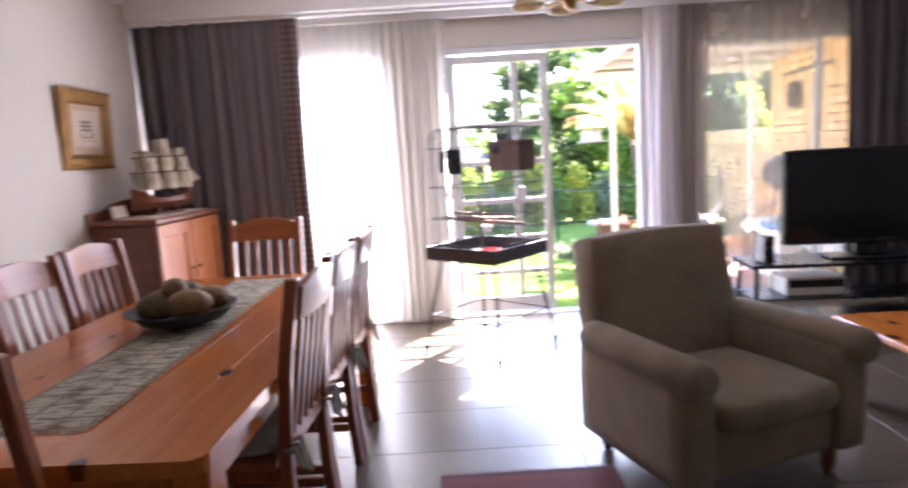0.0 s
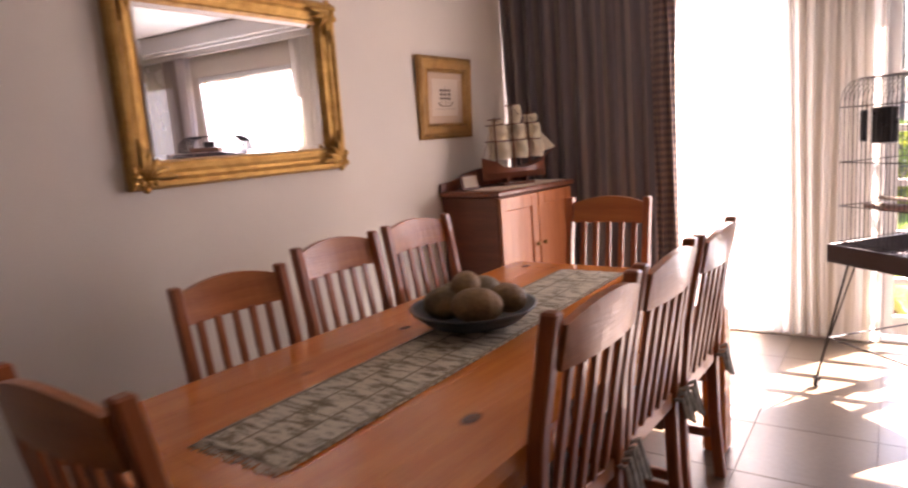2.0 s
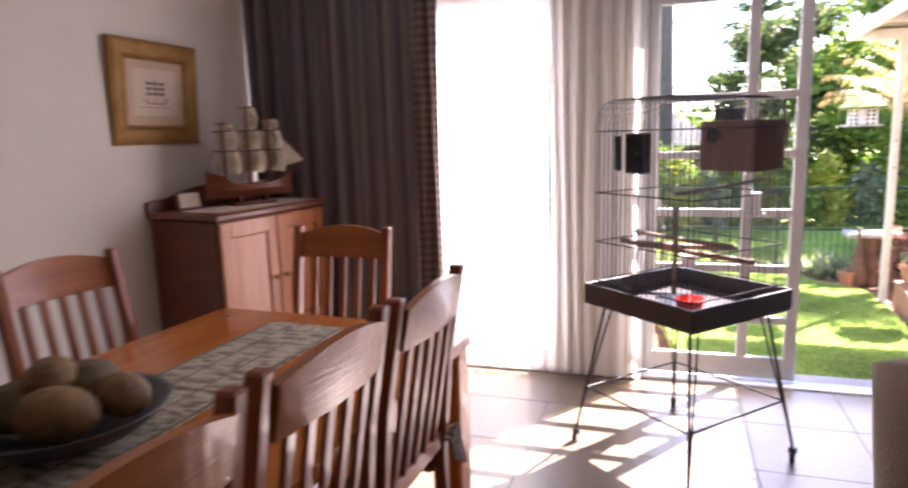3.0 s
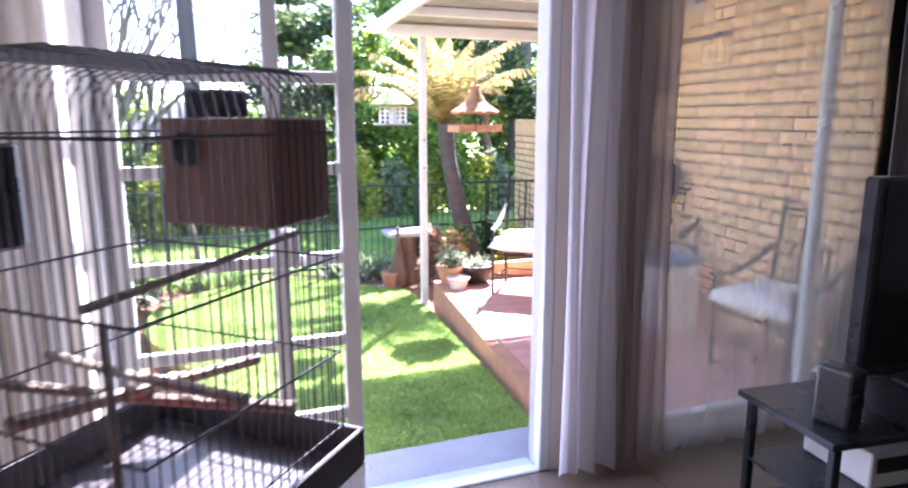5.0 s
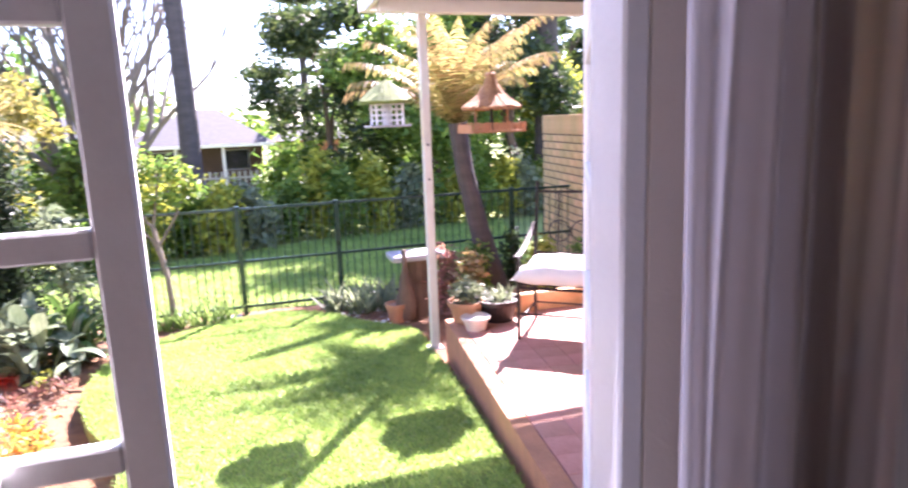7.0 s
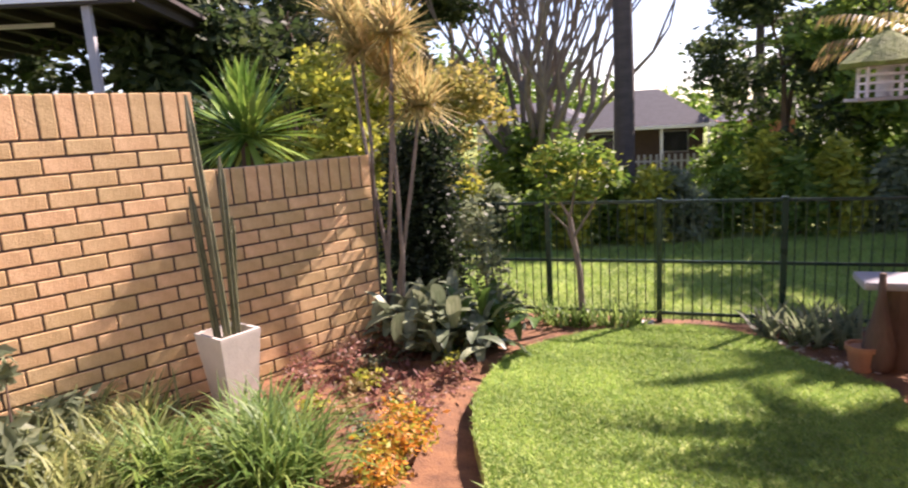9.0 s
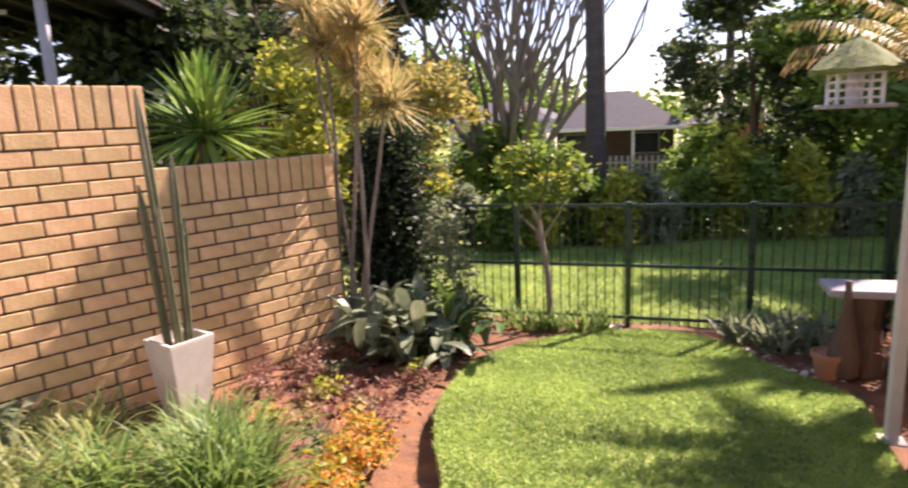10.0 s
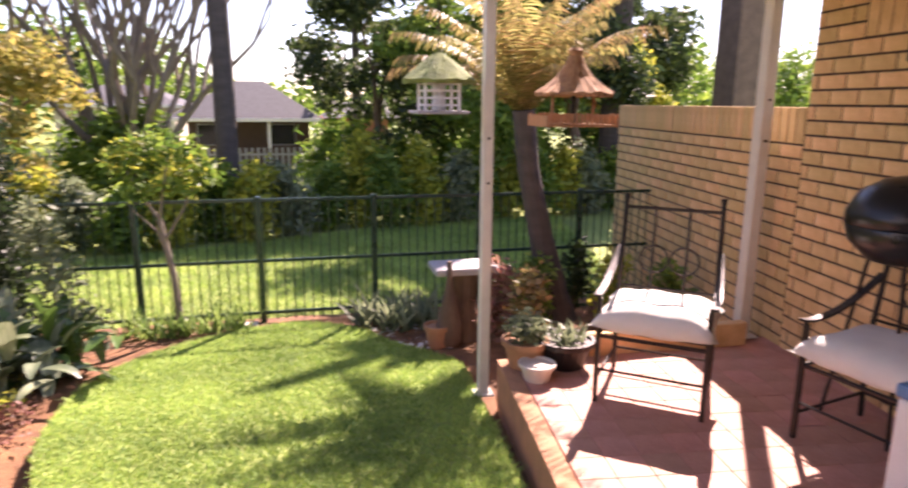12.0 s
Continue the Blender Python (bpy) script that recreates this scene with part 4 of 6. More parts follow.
for sx, sy in ((-1, -1), (1, -1), (1, 1), (-1, 1)):
    top, foot = (sx * 0.24, sy * 0.24, 0.69), (sx * 0.335, sy * 0.335, 0.06)
    lg = part("leg", tubed([top, foot], 0.007, 6), M_WIRE, cg)
    cs = lathe([(0.024, -0.012), (0.028, -0.008), (0.028, 0.008), (0.024, 0.012)], 14, pose(sx * 0.335, sy * 0.335, 0.029, 90, 0, 30))
    box(cs, (sx * 0.335 - 0.014, sy * 0.335 - 0.014, 0.035), (sx * 0.335 + 0.014, sy * 0.335 + 0.014, 0.065), 0.003)
    part("castor", cs, M_BLACK, lg, "black castor wheel")
    nx, ny = -sy, sx
    part("brace", tubed([(sx * 0.3, sy * 0.3, 0.28), (nx * 0.3, ny * 0.3, 0.28)], 0.005, 6), M_WIRE, cg)
    part("strut", tubed([(sx * 0.19, sy * 0.24, 0.69), (sx * 0.325, sy * 0.33, 0.12)], 0.005, 6), M_WIRE, cg)


# ---- armchair ----
def pillow(lo, hi, k=0.35, m=None):
    """A padded block with soft edges."""
    t = bmesh.new()
    bmesh.ops.create_cube(t, size=2)
    bmesh.ops.subdivide_edges(t, edges=list(t.edges), cuts=7, use_grid_fill=True)
    c = [(a + b) / 2 for a, b in zip(lo, hi)]
    h = [(b - a) / 2 for a, b in zip(lo, hi)]
    for v in t.verts:
        p = v.co.copy()
        q = Vector((p.x * math.sqrt(1 - p.y ** 2 / 2 - p.z ** 2 / 2 + (p.y * p.z) ** 2 / 3), p.y * math.sqrt(1 - p.x ** 2 / 2 - p.z ** 2 / 2 + (p.x * p.z) ** 2 / 3), p.z * math.sqrt(1 - p.x ** 2 / 2 - p.y ** 2 / 2 + (p.x * p.y) ** 2 / 3)))
        p = p.lerp(q, k)
        v.co = Vector((c[0] + p.x * h[0], c[1] + p.y * h[1], c[2] + p.z * h[2]))
    if m is not None:
        bmesh.ops.transform(t, matrix=m, verts=t.verts)
    return t


ac = thing("armchair", pose(1.11, 2.76, 0, 0, 0, 20) @ Matrix.Diagonal((1.1, 1.05, 1.0, 1)), "olive-brown upholstered armchair with rolled arms", "armchair")
part("seat_base", pillow((-0.36, -0.33, 0.12), (0.36, 0.36, 0.36), 0.12), M_SOFA, ac, smooth=True)
part("seat_cushion", pillow((-0.28, -0.41, 0.335), (0.28, 0.2, 0.45), 0.3), M_SOFA, ac, smooth=True)
part("backrest", pillow((-0.37, -0.1, 0.0), (0.37, 0.11, 0.80), 0.22, pose(0, 0.27, 0.24, -11, 0, 0)), M_SOFA, ac, smooth=True)
for s in (-1, 1):
    ab = pillow((min(s * 0.29, s * 0.43), -0.37, 0.12), (max(s * 0.29, s * 0.43), 0.33, 0.58), 0.14)
    merge(ab, lathe([(0.02, 0), (0.062, 0.004), (0.076, 0.03), (0.076, 0.62), (0.07, 0.70), (0.03, 0.72)], 20, pose(s * 0.375, -0.41, 0.572, -90, 0, 0)))
    part("armrest", ab, M_SOFA, ac, "rolled padded arm", True)
    part("foot", lathe([(0.018, 0), (0.03, 0.05), (0.03, 0.125)], 12, pose(s * 0.31, -0.29, 0)), M_SIDE, ac)
    part("foot", lathe([(0.018, 0), (0.03, 0.05), (0.03, 0.125)], 12, pose(s * 0.31, 0.3, 0)), M_SIDE, ac)

# ---- television corner ----
ts = thing("tv_stand", pose(2.12, 4.55, 0, 0, 0, -6), "black two-tier television stand with glass shelves", "tv stand")
part("top_shelf", boxed((0, 0, 0.48), (1.35, 0.45, 0.505), 0.004), M_BLACK, ts)
part("middle_shelf", boxed((0.03, 0.02, 0.24), (1.32, 0.43, 0.252), 0.003), M_BLACK, ts)
part("base_shelf", boxed((0, 0, 0.04), (1.35, 0.45, 0.07), 0.004), M_BLACK, ts)
for x in (0.03, 1.29):
    for y in (0.02, 0.40):
        part("leg", boxed((x, y, 0), (x + 0.03, y + 0.03, 0.479), 0.004), M_BLACK, ts)
dv = thing("media_player", pose(2.4, 4.62, 0.2525, 0, 0, -6), "silver media player on the glass shelf", "media player")
part("case", boxed((0, 0, 0), (0.43, 0.3, 0.13), 0.006), M_ALU, dv)
part("front", boxed((0.02, -0.006, 0.06), (0.41, -0.0005, 0.115), 0.002), M_BLACK, dv)
tv = thing("television", pose(2.44, 4.74, 0.506, 0, 0, -8), "black flat-screen television on its stand", "television")
part("bezel", boxed((0, 0, 0.1), (1.18, 0.07, 0.80), 0.01), M_BLACK, tv)
part("screen", boxed((0.03, -0.003, 0.14), (1.15, -0.0005, 0.77)), M_SCREEN, tv)
part("neck", boxed((0.5, 0.01, 0.02), (0.68, 0.06, 0.099), 0.006), M_BLACK, tv)
part("foot", boxed((0.3, -0.1, 0.0), (0.88, 0.14, 0.0195), 0.006), M_BLACK, tv)
sp = thing("speaker", pose(2.26, 4.66, 0.506, 0, 0, 12), "small black loudspeaker beside the television", "speaker")
part("cabinet", boxed((-0.045, -0.06, 0), (0.045, 0.06, 0.2), 0.012, None, 2), M_BLACK, sp)
part("cone", lathe([(0.035, 0), (0.033, 0.003), (0.005, -0.001)], 20, pose(0, -0.0605, 0.09, 90, 0, 0)), M_SCREEN, sp)

ct = thing("coffee_table", pose(1.98, 2.5, 0), "orange-varnished pine coffee table beside the armchair", "coffee table")
part("tabletop", boxed((0.04, 0, 0.42), (1.1, 0.9, 0.455), 0.008), M_TABLE, ct)
for x in (0.12, 1.0):
    for y in (0.08, 0.8):
        part("leg", boxed((x - 0.035, y - 0.035, 0), (x + 0.035, y + 0.035, 0.419), 0.006), M_TABLE, ct)
part("apron", boxed((0.16, 0.07, 0.33), (0.96, 0.09, 0.419), 0.003), M_TABLE, ct)

rgm = weave("rug_pile", [(0.17, 0.015, 0.022), (0.20, 0.02, 0.028), (0.10, 0.012, 0.02), (0.18, 0.016, 0.025)], 0.05, 0.98, 1)
rug = bmesh.new()
box(rug, (-0.12, 0.9, 0.0005), (0.66, 2.74, 0.013), 0.004)
for k in range(60):
    x = -0.11 + k * 0.0128
    tube(rug, [(x, 2.735, 0.006), (x + random.uniform(-0.006, 0.006), 2.775, 0.003)], 0.0022, 4)
rug_ob = tagged(obj("rug", rug, rgm), "red patterned woven rug with a fringe", "rug")

# ceiling lamp
cl = thing("ceiling_lamp", pose(0.58, 3.0, 2.04), "brass ceiling lamp with frosted glass shades", "ceiling lamp")
part("rod", tubed([(0, 0, 0.08), (0, 0, 0.70)], 0.008, 8), M_GOLD, cl)
part("rose", lathe([(0.055, 0.685), (0.05, 0.70), (0.05, 0.709)], 20), M_GOLD, cl)
part("body", lathe([(0.005, 0.0), (0.02, 0.01), (0.045, 0.05), (0.03, 0.09), (0.012, 0.12)], 16), M_GOLD, cl, smooth=True)
M_SHADE = mat("amber_glass", (0.70, 0.60, 0.40), 0.25, 0, 0.15, 12, 60, 0.05, through_light=0.4)
for k in range(5):
    a = k * math.tau / 5 + 0.3
    c_, s_ = math.cos(a), math.sin(a)
    am = part("arm", tubed([(0.03 * c_, 0.03 * s_, 0.05), (0.1 * c_, 0.1 * s_, 0.03), (0.17 * c_, 0.17 * s_, 0.07), (0.19 * c_, 0.19 * s_, 0.11)], 0.006, 6), M_GOLD, cl)
    part("shade", lathe([(0.02, 0.06), (0.045, 0.035), (0.07, -0.005), (0.075, -0.02), (0.07, -0.018), (0.04, 0.03), (0.018, 0.055)], 18, pose(0.19 * c_, 0.19 * s_, 0.05)), M_SHADE, am, "frosted amber glass shade", True)


# ---- the garden: ground, lawn, beds ----
def ground_z(x, y):
    return G(x, y) - (0.10 if y > 12.6 else 0.25)


gx = np.concatenate([np.linspace(-400, -12, 8), np.linspace(-9, 14, 24), np.linspace(20, 400, 8)])
gy = np.concatenate([np.linspace(5.63, 20, 30), np.linspace(24, 60, 8), np.linspace(90, 600, 8)])
gv = [(x, y, ground_z(x, y)) for y in gy for x in gx]
gf = [(j * len(gx) + i, j * len(gx) + i + 1, (j + 1) * len(gx) + i + 1, (j + 1) * len(gx) + i) for j in range(len(gy) - 1) for i in range(len(gx) - 1)]
tagged(fast("ground", gv, gf, M_GROUND), "grassy ground reaching to the horizon", "ground", kind="structure")

LAWN = [(p.x, p.y) for p in spline([(0.5, 5.7, 0), (0.25, 7.4, 0), (0.12, 8.6, 0), (-0.2, 9.4, 0), (-0.38, 10.1, 0), (-0.33, 11.0, 0), (0.15, 11.75, 0), (1.1, 12.25, 0), (1.75, 11.95, 0), (2.05, 11.4, 0), (2.5, 10.75, 0), (2.5, 10.05, 0), (2.38, 8.5, 0), (2.2, 6.9, 0), (2.05, 5.7, 0)], 5)]
tagged(obj("lawn", prism(LAWN, lambda x, y: G(x, y) - 0.24, lambda x, y: G(x, y) - 0.012), mat("turf", (0.24, 0.31, 0.07), 0.95, 0, 0.3, 3, 60, 0.5, (0.38, 0.42, 0.12))), "raised lawn of mown grass with a cut earth edge", "lawn", kind="structure")
sv, sf = [], []
SX, SY = np.linspace(-4.7, 5.3, 101), np.linspace(5.64, 12.6, 69)
for y in SY:
    for x in SX:
        sv.append((x, y, G(x, y) - 0.075 + 0.02 * noise.noise((x * 2.1, y * 2.1, 0)) + 0.012 * noise.noise((x * 7, y * 7, 3)) + (0.03 if y > 10.6 or x < -0.8 else 0) - 0.075 * min(1, max(0, (x + 0.55) / 0.15)) * min(1, max(0, (10.6 - y) / 0.5))))
for j in range(len(SY) - 1):
    for i in range(len(SX) - 1):
        sf.append((j * 101 + i, j * 101 + i + 1, (j + 1) * 101 + i + 1, (j + 1) * 101 + i))
cxy = np.array([[(sv[f[0]][0] + sv[f[2]][0]) / 2, (sv[f[0]][1] + sv[f[2]][1]) / 2] for f in sf])
shrunk = [(x + (0.9 - x) * 0.08, y + (9 - y) * 0.05) for x, y in LAWN]
hole = inside(shrunk, cxy[:, 0], cxy[:, 1])
sf = [f for f, h, c in zip(sf, hole, cxy) if not h]
tagged(fast("garden_bed", sv, sf, M_SOIL, None, True), "red-brown bare soil of the flower beds", "flower bed", kind="structure")


def blades(name, poly, n, h, lo, hi, zf, label):
    x, y = rng.uniform(lo[0], hi[0], n * 3), rng.uniform(lo[1], hi[1], n * 3)
    ok = inside(poly, x, y)
    x, y = x[ok][:n], y[ok][:n]
    n = len(x)
    z = zf(x, y)
    a = rng.uniform(0, math.tau, n)
    hh = h * rng.uniform(0.5, 1.2, n)
    w = 0.0055 * rng.uniform(0.7, 1.5, n)
    lx, ly = rng.normal(0, 0.9, n) * hh, rng.normal(0, 0.9, n) * hh
    v = np.stack([np.stack([x - w * np.cos(a), y - w * np.sin(a), z], 1), np.stack([x + w * np.cos(a), y + w * np.sin(a), z], 1), np.stack([x + lx, y + ly, z + hh], 1)], 1).reshape(-1, 3)
    return tagged(fast(name, v, np.arange(3 * n).reshape(-1, 3), M_GRASS), label, "grass", kind="stuff")


zl = lambda x, y: -0.05 - 0.05 * np.clip(y, 5.6, 12.9) - 0.014
blades("grass", LAWN, 120000, 0.03, (-0.5, 5.9), (2.7, 12.3), zl, "short green lawn grass in sun and shade")
FARLAWN = [(-2.2, 12.75), (5.2, 12.75), (6.5, 18.4), (2, 17.5), (-1.4, 16.1), (-3, 15.4)]
blades("grass", FARLAWN, 50000, 0.07, (-3, 12.7), (6.5, 18.5), lambda x, y: zl(x, y) - 0.085, "sunlit lawn beyond the fence")

tagged(obj("door_step", boxed((-0.15, 5.63, -0.62), (2.15, 6.15, -0.13), 0.015), M_SLAB), "grey concrete step outside the garden door", "step", kind="structure")
EDGE = lambda y: 2.27 + (y - 6.86) * 0.115
PATIO = [(EDGE(5.64), 5.64), (4.75, 5.64), (5.3, 10.06), (EDGE(10.02), 10.02)]
tagged(obj("patio", prism(PATIO, -0.9, -0.312), M_PAVER), "red tiled patio one step above the lawn", "patio", kind="structure")
tagged(obj("patio_kerb", prism([(EDGE(5.64) - 0.012, 5.645), (EDGE(5.64) + 0.1, 5.645), (EDGE(10.02) + 0.1, 10.0), (EDGE(10.02) - 0.012, 10.0)], -0.62, -0.296), M_TERRA), "terracotta-coloured kerb along the patio", "kerb", kind="structure")

# ---- patio roof on posts ----
rf = thing("patio_roof", pose(0, 0, 0), "white lean-to patio roof with gutter and beam", "patio roof")
part("roof_sheet", prism([(2.12, 5.64), (5.6, 5.64), (5.6, 10.2), (2.12, 10.2)], lambda x, y: 2.62 - (y - 5.85) * 0.03, lambda x, y: 2.65 - (y - 5.85) * 0.03), M_SLAB, rf)
part("beam", boxed((2.16, 9.98, 2.36), (5.3, 10.08, 2.47), 0.008), M_WHITE, rf)
gb = bmesh.new()
for lo, hi in (((2.05, 10.2, 2.40), (5.6, 10.30, 2.412)), ((2.05, 10.29, 2.412), (5.6, 10.30, 2.50)), ((2.05, 10.19, 2.412), (5.6, 10.2, 2.52))):
    box(gb, lo, hi, 0.003)
part("gutter", gb, M_WHITE, rf)
part("fascia", prism([(2.08, 5.64), (2.12, 5.64), (2.12, 10.19), (2.08, 10.19)], lambda x, y: 2.53 - (y - 5.85) * 0.03, lambda x, y: 2.66 - (y - 5.85) * 0.03), M_WHITE, rf)
for y in (6.6, 7.45, 8.3, 9.15):
    part("rafter", boxed((2.13, y - 0.03, 2.62 - (y - 5.85) * 0.03 - 0.09), (5.4, y + 0.03, 2.615 - (y - 5.85) * 0.03 - 0.003), 0.005), M_WHITE, rf)


def patio_post(x, y, z0):
    e = thing("patio_post", pose(x, y, z0), "slim cream-painted steel post carrying the patio roof", "post", "patio posts")
    part("shaft", boxed((-0.036, -0.036, 0.012), (0.036, 0.036, 2.36 - z0), 0.006), M_POST, e)
    part("base_plate", boxed((-0.07, -0.07, 0), (0.07, 0.07, 0.012), 0.003), M_POST, e)
    for z in (1.55, 1.85):
        part("bolt", lathe([(0.01, 0), (0.01, 0.008), (0.004, 0.01)], 8, pose(0, -0.037, z, 90, 0, 0)), M_IRON, e)
    return e


patio_post(2.53, 10.05, -0.57)
patio_post(4.69, 10.09, -0.30).scale = (1.35, 1.35, 1)


# ---- bird houses hung from the beam ----
def hang(e, z):
    part("chain", tubed([(0, 0, z), (0, 0, 2.36 - e.matrix_world.translation.z)], 0.004, 5), M_IRON, e)


b1 = thing("bird_house", pose(2.19, 10.03, 1.44), "white bird house with a mossy green pyramid roof", "bird house")
part("floor_board", boxed((-0.17, -0.17, 0), (0.17, 0.17, 0.02), 0.004), M_SLAB, b1)
for sx in (-1, 1):
    for sy in (-1, 1):
        part("corner_post", boxed((sx * 0.11 - 0.01, sy * 0.11 - 0.01, 0.0205), (sx * 0.11 + 0.01, sy * 0.11 + 0.01, 0.22), 0.002), M_WHITE, b1)
for k in range(4):
    z = 0.05 + 0.045 * k
    for s in (-1, 1):
        part("slat", boxed((-0.1, s * 0.11 - 0.004, z), (0.1, s * 0.11 + 0.004, z + 0.012)), M_WHITE, b1)
        part("slat", boxed((s * 0.11 - 0.004, -0.1, z), (s * 0.11 + 0.004, 0.1, z + 0.012)), M_WHITE, b1)
part("seed_tube", lathe([(0.045, 0.021), (0.045, 0.2), (0.03, 0.215)], 16), M_WHITE, b1)
bm = bmesh.new()
levels = [(0.235, 0.19), (0.245, 0.215), (0.17, 0.275), (0.09, 0.34), (0.015, 0.39), (0.004, 0.41)]
rings = [[bm.verts.new((r * math.cos(k * math.tau / 24) * (1 + 0.03 * random.uniform(-1, 1)), r * math.sin(k * math.tau / 24) * (1 + 0.03 * random.uniform(-1, 1)), z + random.uniform(-0.006, 0.006))) for k in range(24)] for r, z in levels]
for r, q in zip(rings, rings[1:]):
    for k in range(24):
        bm.faces.new((r[k], r[(k + 1) % 24], q[(k + 1) % 24], q[k]))
bm.faces.new(rings[0][::-1])
part("roof", bm, M_MOSS, b1, "green mossy roof")
hang(b1, 0.40)

b2 = thing("bird_feeder", pose(3.13, 10.03, 1.36), "wooden bird feeder with a tall thatched roof", "bird feeder")
part("tray", boxed((-0.24, -0.2, 0), (0.24, 0.2, 0.018), 0.004), M_THATCH, b2)
for k in range(14):
    x = -0.23 + k * 0.0355
    for s in (-1, 1):
        part("picket", boxed((x - 0.011, s * 0.2 - 0.006, 0.0185), (x + 0.011, s * 0.2 + 0.006, 0.085 + random.uniform(-0.006, 0.006)), 0.002), M_TERRA, b2)
for s in (-1, 1):
    part("side_board", boxed((s * 0.25 - 0.006, -0.19, 0.0), (s * 0.25 + 0.006, 0.19, 0.075), 0.002), M_TERRA, b2)
    part("corner_post", boxed((s * 0.15 - 0.009, -0.009, 0.0185), (s * 0.15 + 0.009, 0.009, 0.24), 0.002), M_THATCH, b2)
part("post", boxed((-0.012, -0.012, 0.0185), (0.012, 0.012, 0.25), 0.002), M_IRON, b2)
bm = bmesh.new()
rings = [[bm.verts.new((r * math.cos(k * math.tau / 40) * (1 + 0.05 * (k % 2) * (z < 0.35)), r * math.sin(k * math.tau / 40) * (1 + 0.05 * (k % 2) * (z < 0.35)), z + random.uniform(-0.008, 0.008) * (z < 0.3))) for k in range(40)] for r, z in [(0.25, 0.2), (0.255, 0.225), (0.19, 0.27), (0.12, 0.33), (0.07, 0.41), (0.045, 0.47), (0.05, 0.50), (0.03, 0.52)]]
for r, q in zip(rings, rings[1:]):
    for k in range(40):
        bm.faces.new((r[k], r[(k + 1) % 40], q[(k + 1) % 40], q[k]))
bm.faces.new(rings[0][::-1])
bm.faces.new(rings[-1])
part("roof", bm, M_THATCH, b2, "straw-coloured thatched roof")
hang(b2, 0.51)


# ---- fence ----
fe = thing("garden_fence", pose(0, 12.46, 0), "dark green metal bar fence behind the lawn", "fence")
for k in range(7):
    x = -1.43 + 1.15 * k
    part("post", boxed((x - 0.03, -0.03, -0.82), (x + 0.03, 0.03, 0.585), 0.006), M_FENCE, fe)
for z in (0.55, -0.07, -0.62):
    part("rail", boxed((-1.5, -0.012, z - 0.016), (5.5, 0.012, z + 0.016), 0.003), M_FENCE, fe)
bar_me = None
for k in range(76):
    x = -1.43 + 1.15 / 12.5 * (k + 0.5)
    if bar_me is None:
        b_ = part("bar", tubed([(0, 0, -0.70), (0, 0, 0.535)], 0.0065, 6), M_FENCE, fe)
        bar_me = b_.data
    else:
        b_ = new("bar", bar_me)
        b_.parent = fe
    b_.location = (x, 0, 0)


